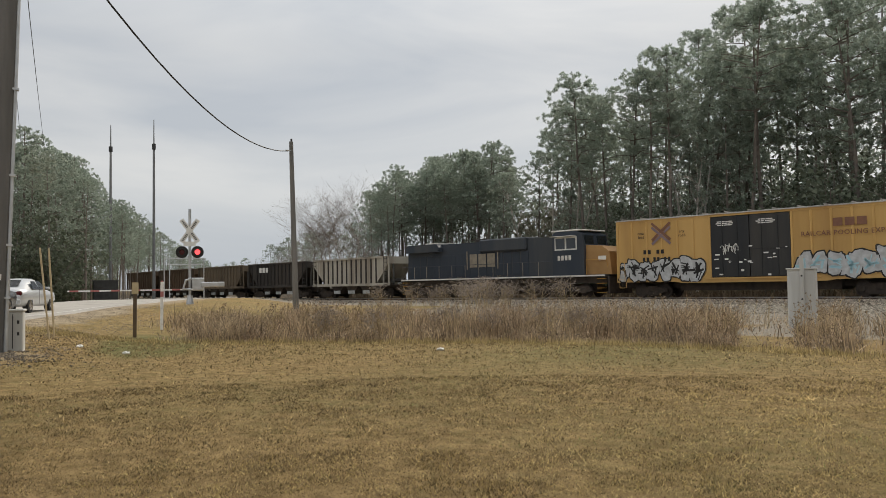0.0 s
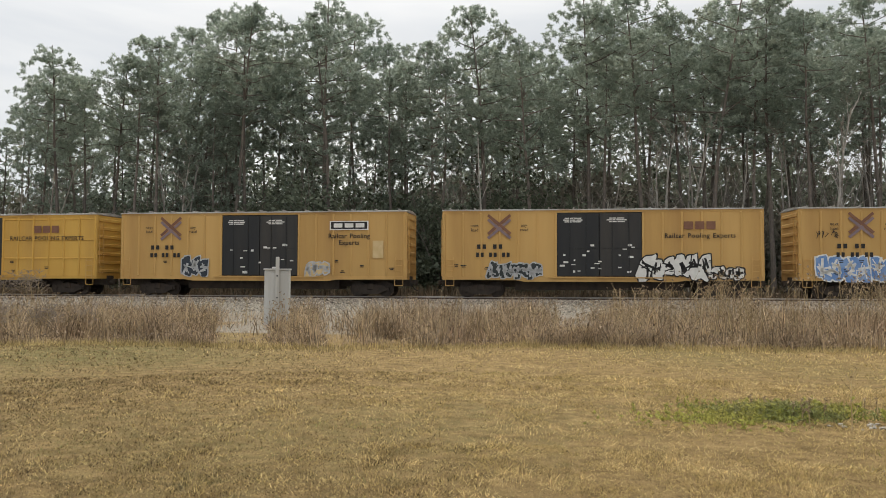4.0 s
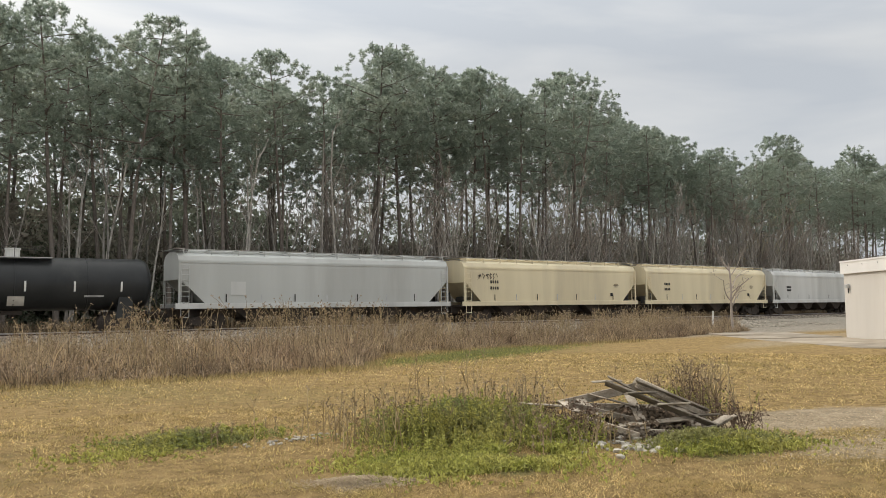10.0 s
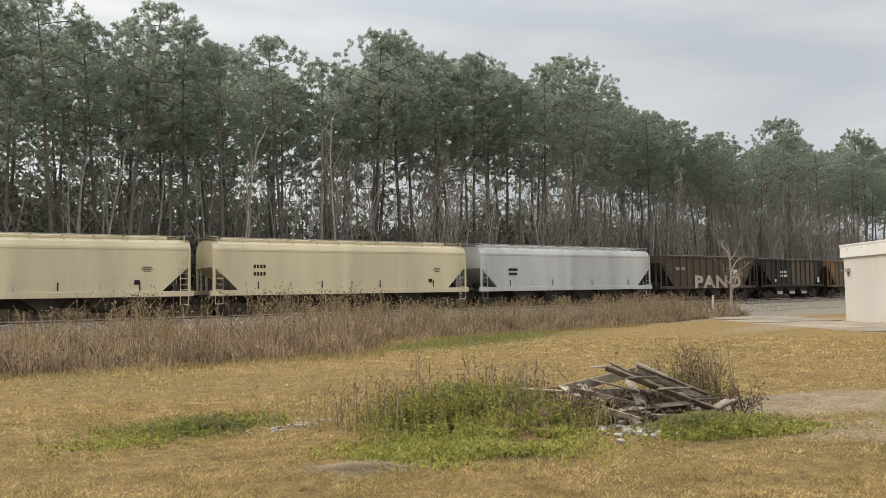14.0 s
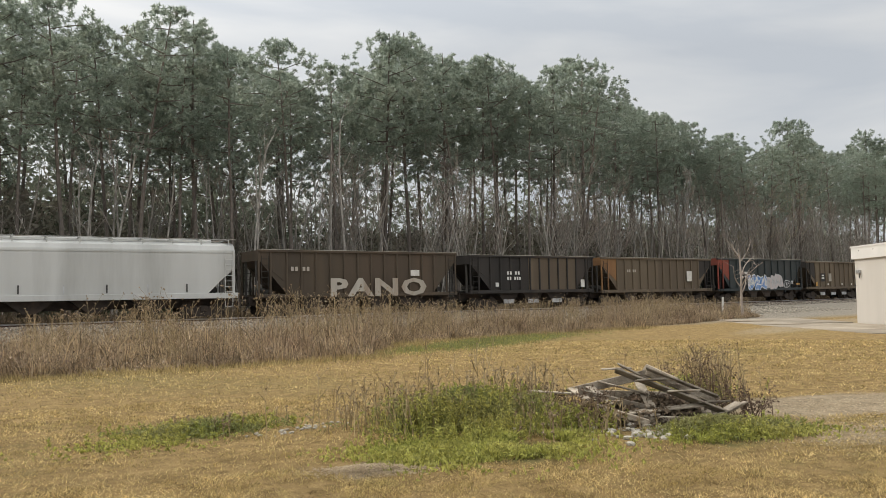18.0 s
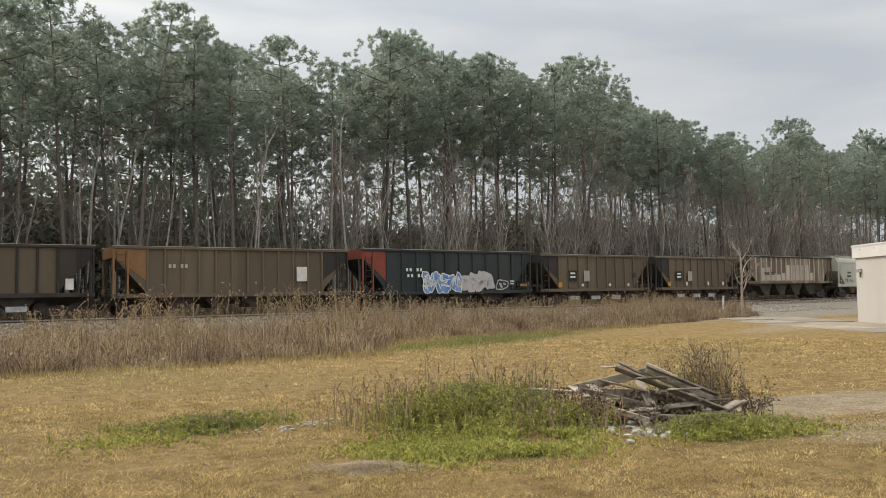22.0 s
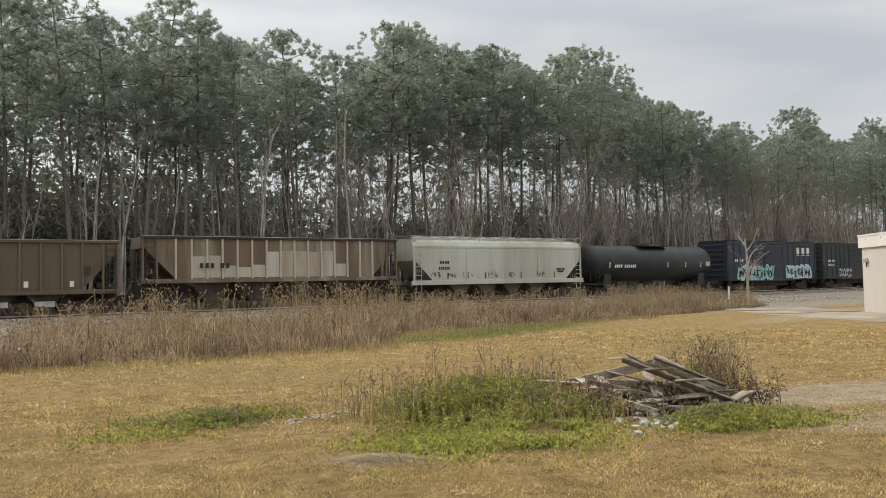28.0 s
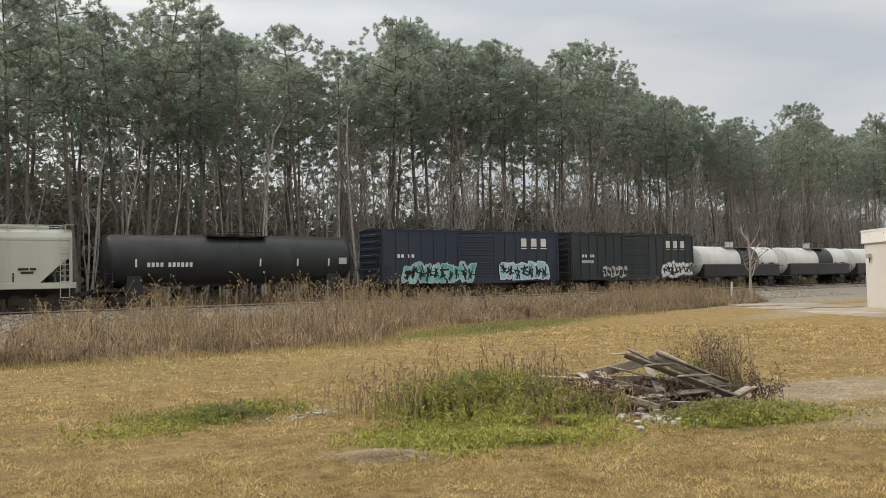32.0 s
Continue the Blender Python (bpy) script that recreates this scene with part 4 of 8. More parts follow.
def use(name, me, parent, x=0, y=0, z=0, rx=0, ry=0, rz=0, label=""):
    o = new(name, me)
    o.parent = parent
    o.matrix_basis = pose(x, y, z, rx, ry, rz)
    if label:
        o["label"] = label
    return o


def _wheel(bm):
    for s in (-1, 1):
        y = s * 0.7525
        rod(bm, (0, y - 0.07, 0), (0, y + 0.065, 0), 0.457, seg=20)
        rod(bm, (0, y - s * 0.07 - 0.015, 0), (0, y - s * 0.07 + 0.015, 0), 0.483, seg=20)
    rod(bm, (0, -0.98, 0), (0, 0.98, 0), 0.085, seg=10)


def _frame(bm):
    prism(bm, [(-1.12, 0.36), (-0.86, 0.36), (-0.5, 0.16), (0.5, 0.16), (0.86, 0.36), (1.12, 0.36), (1.14, 0.6), (0.72, 0.66), (0.4, 0.74), (-0.4, 0.74), (-0.72, 0.66), (-1.14, 0.6)], -0.09, 0.09)
    for x in (-0.87, 0.87):
        rod(bm, (x, -0.15, 0.46), (x, 0.15, 0.46), 0.14, seg=10)
    for x in (-0.14, 0, 0.14):
        rod(bm, (x, -0.02, 0.24), (x, -0.02, 0.5), 0.055, seg=8)


ME_WHEEL = shared("wheelset", _wheel, m_wheel)
ME_FRAME = shared("side_frame", _frame, m_under)
ME_BOLSTER = shared("bolster", lambda bm: box(bm, -0.2, 0.2, -1.15, 1.15, 0.42, 0.78, bev=0.03), m_under)
ME_COUPLER = shared("coupler", lambda bm: (box(bm, -0.42, 0.30, -0.09, 0.09, 0.76, 0.96), box(bm, 0.26, 0.46, -0.17, 0.15, 0.7, 1.02, bev=0.04)), m_under)
ME_HOSE = shared("air_hose", lambda bm: tube_along(bm, [(0, 0, 0.85), (0.2, 0, 0.62), (0.34, 0.02, 0.42), (0.5, 0.05, 0.36)], 0.028, 6), m_black)


def ladder_mesh(name, h, w, n, material, r=0.018):
    def b(bm):
        for x in (-w / 2, w / 2):
            rod(bm, (x, 0, 0), (x, 0, h), r, seg=6)
        for i in range(n):
            z = h * (i + 0.5) / n
            rod(bm, (-w / 2, 0, z), (w / 2, 0, z), r * 0.9, seg=6)
    return shared(name, b, material)


def running_gear(car, length, inset=2.1):
    """Two trucks, couplers and hoses; origin at the rail's top."""
    for s in (-1, 1):
        truck = use("truck", ME_BOLSTER, car, s * (length / 2 - inset), 0, 0)
        for w in (-0.87, 0.87):
            use("wheelset", ME_WHEEL, truck, w, 0, 0.457)
        for y in (-1.0, 1.0):
            use("side_frame", ME_FRAME, truck, 0, y, 0)
        use("coupler", ME_COUPLER, car, s * (length / 2 + 0.02), 0, 0, 0, 0, 0 if s > 0 else 180)
        use("air_hose", ME_HOSE, car, s * (length / 2 + 0.05), -0.4, 0, 0, 0, 0 if s > 0 else 180)


def plate(car, x0, x1, z0, z1, material, y=SIDE, name="panel", proud=0.004, label=""):
    bm = bmesh.new()
    box(bm, x0, x1, y - proud, y, z0, z1)
    return part(name, bm, material, car, label)


def bars(car, x, z, rows, material, y=SIDE, name="lettering", height=0.1, gap=0.06, proud=0.004):
    """Unreadable lines of lettering as plain bars. rows: lists of widths, from the top down, centred on x."""
    for i, row in enumerate(rows):
        u = x - (sum(row) + gap * (len(row) - 1)) / 2
        zz = z - i * (height + gap)
        for w in row:
            part(name, box(bmesh.new(), u, u + w, y - proud, y, zz - height, zz), material, car)
            u += w + gap


def mark_bars(car, x, z, count, material, y=SIDE, size=0.22, width=0.14, gap=0.09, name="reporting_mark"):
    """Painted characters of a number as plain bars, each a part of its own."""
    me = shared(name, lambda bm: box(bm, 0, width, -0.004, 0, -size / 2, size / 2), material)
    u = x
    for g in count:
        for _ in range(g):
            use(name, me, car, u, y, z)
            u += width + gap
        u += gap * 2.2


def graffiti(car, x0, x1, z0, z1, fill, edge, seed, y=SIDE, n=5, shade=None):
    """Sprayed bubble shapes in a row: an outline, a fill and strokes, each a hand's breadth uneven."""
    rng = random.Random(seed)
    n = round(n * 1.4)
    wide = (x1 - x0) / n
    for i in range(n):
        ob, fb, sb = bmesh.new(), bmesh.new(), bmesh.new()
        cx, cz = x0 + wide * (i + 0.5), (z0 + z1) / 2 + rng.uniform(-0.06, 0.06) * (z1 - z0)
        rx, rz = wide * rng.uniform(0.5, 0.66), (z1 - z0) * rng.uniform(0.34, 0.54)
        k = 22
        lean = rng.uniform(-0.2, 0.4)
        ph = rng.uniform(0, 6.28)
        rad = [1 + 0.1 * math.sin(3 * a + ph) + 0.06 * math.sin(5 * a + 2 * ph) + rng.uniform(-0.08, 0.08) for a in [6.2832 * j / k for j in range(k)]]

        def ring(bm, grow, yy):
            vs = []
            for j in range(k):
                a = 6.2832 * j / k
                c, s = math.cos(a), math.sin(a)
                e = 0.6
                px = abs(c) ** e * (1 if c > 0 else -1) * (rx * rad[j] + grow)
                pz = abs(s) ** e * (1 if s > 0 else -1) * (rz * rad[j] + grow)
                vs.append(bm.verts.new((cx + px + lean * pz, yy, min(z1 + 0.15, max(z0 - 0.05, cz + pz)))))
            bm.faces.new(vs)
        ring(ob, 0.05, y - 0.002 - 0.0004 * i)
        ring(fb, -0.03, y - 0.006 - 0.0004 * i)
        for _ in range(rng.randint(5, 8)):  # strokes that cut the shapes into letters
            a = rng.uniform(-0.6, 0.6) + rng.choice((0, 1.57, 1.57))
            l = rng.uniform(0.25, 0.6) * rz * 2
            px, pz = cx + rng.uniform(-0.45, 0.45) * rx, cz + rng.uniform(-0.4, 0.4) * rz
            m = Matrix.Translation((px, y - 0.0095, pz)) @ Matrix.Rotation(a, 4, "Y")
            h = rng.uniform(0.025, 0.075)
            box(sb, -l / 2, l / 2, -0.001, 0.001, -h, h, m)
        letter = part("graffiti_letter", ob, edge, car)
        part("fill", fb, fill, letter)
        part("stroke", sb, shade or edge, letter)


def scrawl(car, x0, x1, z0, z1, material, seed, y=SIDE, n=7):
    """Thin sprayed lines."""
    rng = random.Random(seed)
    bm = bmesh.new()
    for i in range(n):
        p = Vector((x0 + (x1 - x0) * (i + 0.5) / n, y - 0.003, rng.uniform(z0, z1)))
        for _ in range(4):
            q = p + Vector((rng.uniform(-0.5, 0.5) * (x1 - x0) / n * 1.6, 0, 0))
            q.z = rng.uniform(z0, z1)
            d = q - p
            m = Matrix.Translation((p + q) / 2) @ Matrix.Rotation(-math.atan2(d.z, d.x), 4, "Y")
            box(bm, -d.length / 2, d.length / 2, -0.001, 0.001, -0.016, 0.016, m)
            p = q
    part("scrawl", bm, material, car)


LADDER_Y = ladder_mesh("ladder", 3.4, 0.42, 9, m_yellow)
LADDER_S = ladder_mesh("ladder", 1.3, 0.42, 4, m_yellow)
LADDER_B = ladder_mesh("ladder", 3.4, 0.42, 9, m_under)
LADDER_C = ladder_mesh("ladder", 1.3, 0.42, 4, m_under)


def boxcar(label, length, paint, top=5.16, low=0.95, style="ribs", door=4.85, door_mat=None, roof=None, slatted=False):
    """A long boxcar: side walls with posts, corrugated ends, plug doors, roof, sills and trucks."""
    door_mat, roof = door_mat or m_door, roof or m_zinc
    car = thing("boxcar", label, "boxcar", "cars of the freight train")
    h2, hd = length / 2, door / 2
    floor = low + 0.28
    for s in (-1, 1):
        y = s * 1.5
        for a, b in ((-h2, -hd), (hd, h2)):
            part("side_wall", box(bmesh.new(), a, b, y - 0.03, y + 0.03, floor, top - 0.12), paint, car)
        part("top_plate", box(bmesh.new(), -h2, h2, y - 0.05, y + 0.05, top - 0.2, top - 0.06), paint, car)
        bm = bmesh.new()
        prism(bm, [(-h2, floor), (-h2, low + 0.08), (-h2 + 1.7, low + 0.08), (-hd - 2.4, low + 0.06), (-hd - 1.9, low - 0.02), (hd + 1.9, low - 0.02), (hd + 2.4, low + 0.06), (h2 - 1.7, low + 0.08), (h2, low + 0.08), (h2, floor)],
              y - 0.045, y + 0.045)
        part("side_sill", bm, paint, car)
        # doors
        if slatted:
            d = part("door", box(bmesh.new(), -hd, hd, y - 0.05, y + 0.05, floor, top - 0.24), door_mat, car)
            me = shared("door_corrugation", lambda bm: box(bm, -hd + 0.08, hd - 0.08, -0.025, 0.025, -0.035, 0.035, bev=0.015), door_mat)
            for i in range(16):
                use("door_corrugation", me, d, 0, y + s * 0.065, floor + 0.25 + i * (top - floor - 0.7) / 15)
        else:
            for a, b in ((-hd + 0.02, -0.02), (0.02, hd - 0.02)):
                d = part("door", box(bmesh.new(), a, b, y - 0.06, y + 0.06, floor + 0.03, top - 0.24, bev=0.015), door_mat, car, "black plug door")
                me = shared("door_rod", lambda bm: rod(bm, (0, 0, floor + 0.1), (0, 0, top - 0.32), 0.022, seg=6), door_mat)
                for u in (0.3, 0.7):
                    use("door_rod", me, d, a + (b - a) * u, y + s * 0.075)
                use("door_seam", shared("door_seam", lambda bm: box(bm, a + 0.1, b - 0.1, -0.012, 0.012, -0.02, 0.02), door_mat), d, 0, y + s * 0.066, floor + (top - floor) * 0.42)
            use("door_track", shared("door_track", lambda bm: box(bm, -hd - 0.5, hd + 1.6, -0.03, 0.03, -0.03, 0.03), paint), car, 0, y + s * 0.09, floor - 0.06)
        # posts
        me = shared("side_post", lambda bm: box(bm, -0.065, 0.065, -0.045, 0.045, floor, top - 0.2, bev=0.03), paint)
        n = 6
        for k in range(n + 1):
            for q in (-1, 1):
                x = q * (hd + 0.06 + (h2 - hd - 0.12) * k / n)
                use("side_post", me, car, x, y + s * 0.045)
        if style == "grid":
            for q in (-1, 1):
                me2 = shared("side_belt", lambda bm: box(bm, -(h2 - hd) / 2 + 0.05, (h2 - hd) / 2 - 0.05, -0.025, 0.025, -0.045, 0.045, bev=0.015), paint)
                for z in (0.3, 0.62, 0.98):
                    use("side_belt", me2, car, q * (h2 + hd) / 2, y + s * 0.042, floor + (top - floor) * z * 0.93)
    # ends, corrugated
    for s in (-1, 1):
        bm = bmesh.new()
        box(bm, s * h2 - 0.04, s * h2 + 0.04, -1.5, 1.5, floor - 0.2, top - 0.1)
        box(bm, s * h2 - 0.06, s * h2 + 0.10, -1.54, -1.42, floor - 0.2, top - 0.08)
        box(bm, s * h2 - 0.06, s * h2 + 0.10, 1.42, 1.54, floor - 0.2, top - 0.08)
        end = part("end_wall", bm, paint, car)
        me = shared("end_corrugation", lambda bm: box(bm, -0.05, 0.05, -1.36, 1.36, -0.12, 0.12, bev=0.045), paint)
        for i in range(7):
            use("end_corrugation", me, end, s * (h2 + 0.06), 0, floor + 0.3 + i * (top - floor - 0.7) / 6)
        use("ladder", LADDER_C if slatted else LADDER_S, car, s * (h2 - 0.38), SIDE - 0.07, low + 0.1)
        use("ladder", LADDER_B if slatted else LADDER_Y, end, s * (h2 + 0.13), -1.1, floor, 0, 0, 90)
        use("step", shared("step", lambda bm: (rod(bm, (-0.25, 0, 0), (-0.25, 0, 0.4), 0.018, seg=6), rod(bm, (0.25, 0, 0), (0.25, 0, 0.4), 0.018, seg=6), rod(bm, (-0.25, 0, 0), (0.25, 0, 0), 0.02, seg=6)), paint),
            car, s * (h2 - 0.38), SIDE, low - 0.28)
    bm = bmesh.new()
    prism(bm, [(-1.60, top - 0.07), (-1.60, top - 0.01), (-0.75, top + 0.075), (0, top + 0.11), (0.75, top + 0.075), (1.60, top - 0.01), (1.60, top - 0.07)], -h2 - 0.08, h2 + 0.08)
    bmesh.ops.rotate(bm, matrix=Matrix.Rotation(radians(90), 3, "Z"), verts=bm.verts)
    rf = part("roof", bm, roof, car)
    me = shared("roof_seam", lambda bm: box(bm, -0.04, 0.04, -1.59, 1.59, -0.03, 0.04), roof)
    for i in range(13):
        use("roof_seam", me, rf, -h2 + 0.4 + (length - 0.8) * i / 12, 0, top + 0.06)
    bm = bmesh.new()
    box(bm, -h2, h2, -1.45, 1.45, floor - 0.06, floor + 0.02)
    box(bm, -h2 - 0.1, h2 + 0.1, -0.35, 0.35, 0.62, floor)
    for i in range(9):
        x = -h2 + 3.4 + (length - 6.8) * i / 8
        box(bm, x - 0.07, x + 0.07, -1.4, 1.4, floor - 0.3, floor)
    # added solid block that stands in for the dark under the floor
    box(bm, -h2 + 4.2, h2 - 4.2, -0.9, 0.9, 0.45, floor - 0.05)
    part("underframe", bm, m_under, car)
    running_gear(car, length, 2.2)
    return car


def pooled_marks(car, length, style, seed):
    """Emblems and notices on the long yellow boxcars."""
    y = SIDE - 0.045
    xe = -length / 2 + 3.3
    bm, bm2 = bmesh.new(), bmesh.new()
    for s in (-1, 1):
        for dz in (-0.13, 0.13):
            m = Matrix.Translation((xe, y - 0.003 - (0.002 if s > 0 else 0), 4.15 + dz)) @ Matrix.Rotation(s * 0.7, 4, "Y")
            box(bm if dz > 0 else bm2, -0.86, 0.86, -0.002, 0.002, -0.08, 0.08, m)
    part("emblem", bm, m_maroon, car)
    part("emblem", bm2, m_purple, car)
    letters("next\nload", 0.26, xe - 1.45, y, 4.1, m_black, car, "notice")
    letters("any\nroad", 0.26, xe + 1.45, y, 4.1, m_black, car, "notice")
    if style != "grid":
        mark_bars(car, xe - 1.3, 2.98, (2, 2), m_black, y, 0.26, 0.2, 0.13)
        mark_bars(car, xe - 1.35, 2.5, (2, 2, 2), m_black, y, 0.26, 0.17, 0.1)
    else:
        mark_bars(car, -length / 2 + 0.5, 3.95, (2, 2), m_black, y, 0.22, 0.15, 0.1)
        mark_bars(car, -length / 2 + 0.5, 3.55, (2, 2, 2), m_black, y, 0.22, 0.13, 0.09)
    xr = length / 4 + 1.1
    if style in ("boxed",):
        plate(car, xr - 1.2, xr + 1.2, 4.0, 4.55, m_white, y, "logo_frame")
        plate(car, xr - 1.12, xr + 1.12, 4.06, 4.49, m_black, y - 0.004, "logo_panel")
        for u in (-0.68, 0, 0.68):
            plate(car, xr + u - 0.27, xr + u + 0.27, 4.15, 4.4, m_white, y - 0.008, "logo_bar")
        letters("Railcar Pooling\nExperts", 0.40, xr, y, 3.45, m_black, car, "slogan", 1.05, bold=0.006)
    else:
        for u in (-0.62, 0, 0.62):
            plate(car, xr + u - 0.25, xr + u + 0.25, 3.95, 4.4, m_maroon, y, "logo_bar")
        letters("RAILCAR POOLING EXPERTS" if style == "grid" or seed == 1 else "Railcar  Pooling  Experts", 0.38, xr, y, 3.6, m_black if style != "plain" else m_maroon, car, "slogan", 1.08, bold=0.004)
    bars(car, -1.5, 4.65, ([0.5, 0.4], [0.7, 0.35], [0.4, 0.5]), m_white, SIDE - 0.02, height=0.06, gap=0.045)
    bars(car, 1.0, 4.65, ([0.4, 0.4], [0.5, 0.6], [0.45, 0.4]), m_white, SIDE - 0.02, height=0.06, gap=0.045)
    rng = random.Random(seed)
    for _ in range(22):
        x, z = rng.uniform(-2.2, 2.2), rng.uniform(1.4, 3.2)
        bars(car, x, z, ([rng.uniform(0.08, 0.3)],), m_white, SIDE - 0.02, "stencil", rng.uniform(0.04, 0.13))
    for _ in range(8):
        x = rng.choice((rng.uniform(-8.5, -3), rng.uniform(3, 8.5)))
        bars(car, x, rng.uniform(1.45, 2.2), ([rng.uniform(0.15, 0.35)], [rng.uniform(0.15, 0.3)]), m_black, y, "stencil", 0.05, 0.04)


LADDER_H = {}


def covered_hopper(label, length, paint, top=4.5, low=1.2, stripe=None, bays=4):
    """A covered hopper: bulged body with sloped ends over open platforms, a sill, roof hatches and running boards."""
    stripe = stripe or paint
    car = thing("covered_hopper", label, "hopper car", "cars of the freight train")
    h2 = length / 2
    half = [(-1.50, low + 0.16), (-1.53, low + 1.2), (-1.53, top - 0.75), (-1.49, top - 0.45), (-1.36, top - 0.2), (-1.05, top - 0.04), (-0.5, top + 0.05)]
    prof = half + [(-y, z) for y, z in half[::-1]]

    def reach(z):
        return h2 - 0.18 - 1.75 * smooth(low + 1.75, low + 0.1, z) if z < low + 1.75 else h2 - 0.18

    def slope(z):
        return h2 - 0.18 - max(0.0, (low + 1.85 - z)) * 1.02
    v, f = [], []
    k = len(prof)
    dense = []
    for (y0, z0), (y1, z1) in zip(half, half[1:]):
        m = 4 if z1 - z0 > 0.6 else 1
        dense += [(y0 + (y1 - y0) * i / m, z0 + (z1 - z0) * i / m) for i in range(m)]
    dense.append(half[-1])
    prof = dense + [(-y, z) for y, z in dense[::-1]]
    k = len(prof)
    cols = 13
    for i in range(cols):
        for y, z in prof:
            v.append((slope(z) * (2 * i / (cols - 1) - 1), y, z))
    for i in range(cols - 1):
        for j in range(k - 1):
            f.append((i * k + j, (i + 1) * k + j, (i + 1) * k + j + 1, i * k + j + 1))
        f.append((i * k + k - 1, (i + 1) * k + k - 1, (i + 1) * k, i * k))
    for j in range(k // 2 - 1):
        f.append((j, j + 1, k - 2 - j, k - 1 - j))
        b = (cols - 1) * k
        f.append((b + j + 1, b + j, b + k - 1 - j, b + k - 2 - j))
    body = raw("hopper_body", v, f, paint, car)
    body.data.polygons.foreach_set("use_smooth", [False] * len(body.data.polygons))
    for s in (-1, 1):
        part("side_sill", box(bmesh.new(), -h2, h2, s * 1.56 - 0.05, s * 1.56 + 0.05, low, low + 0.32, bev=0.015), stripe, car)
        part("eave_rail", box(bmesh.new(), -h2 + 0.18, h2 - 0.18, s * 1.5 - 0.05, s * 1.5 + 0.05, top - 0.62, top - 0.52), paint, car)
        # end frames: posts, platform, ladder and the slope sheet's brace
        for e in (-1, 1):
            bm = bmesh.new()
            box(bm, e * (h2 - 0.24) - 0.06, e * (h2 - 0.24) + 0.06, s * 1.53 - 0.05, s * 1.53 + 0.05, low + 0.2, top - 0.5)
            part("corner_post", bm, paint, car)
            bm = bmesh.new()
            prism(bm, [(e * (h2 - 0.35), low + 1.72), (e * (h2 - 0.35), low + 1.58), (e * (h2 - 1.95), low + 0.3), (e * (h2 - 2.15), low + 0.3)], s * 1.44 - 0.03, s * 1.44 + 0.03)
            part("slope_brace", bm, paint, car)
            bm = bmesh.new()
            box(bm, e * (h2 - 1.0) - 0.05, e * (h2 - 1.0) + 0.05, s * 1.35 - 0.04, s * 1.35 + 0.04, low + 0.25, low + 1.1)
            part("platform_post", bm, m_crate, car)
            key = (paint.name, round(top - low, 2))
            if key not in LADDER_H:
                LADDER_H[key] = ladder_mesh("ladder", top - low - 0.75, 0.45, 8, paint)
            use("ladder", LADDER_H[key], car, e * (h2 - 0.55), s * 1.6, low - 0.1)
            use("step", shared("step", lambda bm: (rod(bm, (-0.23, 0, 0), (-0.23, 0, 0.5), 0.018, seg=6), rod(bm, (0.23, 0, 0), (0.23, 0, 0.5), 0.018, seg=6), rod(bm, (-0.23, 0, 0), (0.23, 0, 0), 0.02, seg=6)), stripe),
                car, e * (h2 - 0.55), s * 1.6, low - 0.48)
    for e in (-1, 1):
        part("end_platform", box(bmesh.new(), min(e * (h2 - 2.2), e * h2), max(e * (h2 - 2.2), e * h2), -1.5, 1.5, low - 0.05, low + 0.06), m_under, car)
        part("end_sheet", box(bmesh.new(), e * (h2 - 0.2) - 0.03, e * (h2 - 0.2) + 0.03, -1.5, 1.5, low + 1.7, top - 0.42), paint, car)
        bm = bmesh.new()
        rod(bm, (e * (h2 - 1.1), -0.5, low + 0.5), (e * (h2 - 1.1), 0.5, low + 0.5), 0.2, seg=10)
        box(bm, e * (h2 - 0.75) - 0.1, e * (h2 - 0.75) + 0.1, -0.9, -0.55, low + 0.1, low + 0.7)
        part("brake_gear", bm, m_crate, car)
    # roof: boards on brackets, and hatches
    bm = bmesh.new()
    for y in (-0.78, 0.78):
        box(bm, -h2 + 0.05, h2 - 0.05, y - 0.2, y + 0.2, top + 0.20, top + 0.235)
    for e in (-1, 1):
        box(bm, e * (h2 - 0.3) - 0.25, e * (h2 - 0.3) + 0.25, -1.4, 1.4, top + 0.2, top + 0.235)
    part("running_board", bm, m_zinc, car)
    me = shared("board_bracket", lambda bm: (box(bm, -0.03, 0.03, -1.42, -1.36, -0.02, 0.3), box(bm, -0.03, 0.03, -1.4, 1.4, 0.26, 0.3), box(bm, -0.03, 0.03, 1.36, 1.42, -0.02, 0.3)), paint)
    for i in range(12):
        use("board_bracket", me, car, -h2 + 0.5 + (length - 1.0) * i / 11, 0, top - 0.12)
    part("hatch", box(bmesh.new(), -h2 + 1.2, h2 - 1.2, -0.3, 0.3, top + 0.02, top + 0.24, bev=0.05), paint, car)
    # discharge bays
    span = (length - 6.4) / bays
    for i in range(bays):
        x = -length / 2 + 3.2 + span * (i + 0.5)
        bm = bmesh.new()
        prism(bm, [(x - span * 0.49, low + 0.25), (x - 0.3, 0.5), (x + 0.3, 0.5), (x + span * 0.49, low + 0.25)], -1.1, 1.1)
        bay = part("discharge_bay", bm, m_under if paint is not m_sage else m_tan, car)
        part("gate", box(bmesh.new(), x - 0.45, x + 0.45, -0.6, 0.6, 0.36, 0.5), m_under, bay)
    part("centre_sill", box(bmesh.new(), -h2 - 0.1, h2 + 0.1, -0.3, 0.3, 0.68, low + 0.05), m_under, car)
    running_gear(car, length, 1.9)
    for i in range(7):
        x = -length / 2 + 3 + (length - 6) * i / 6
        plate(car, x - 0.035, x + 0.035, low + 0.38, low + 0.85, m_silver if i % 2 else m_black, SIDE - 0.01, "reflector")
    return car


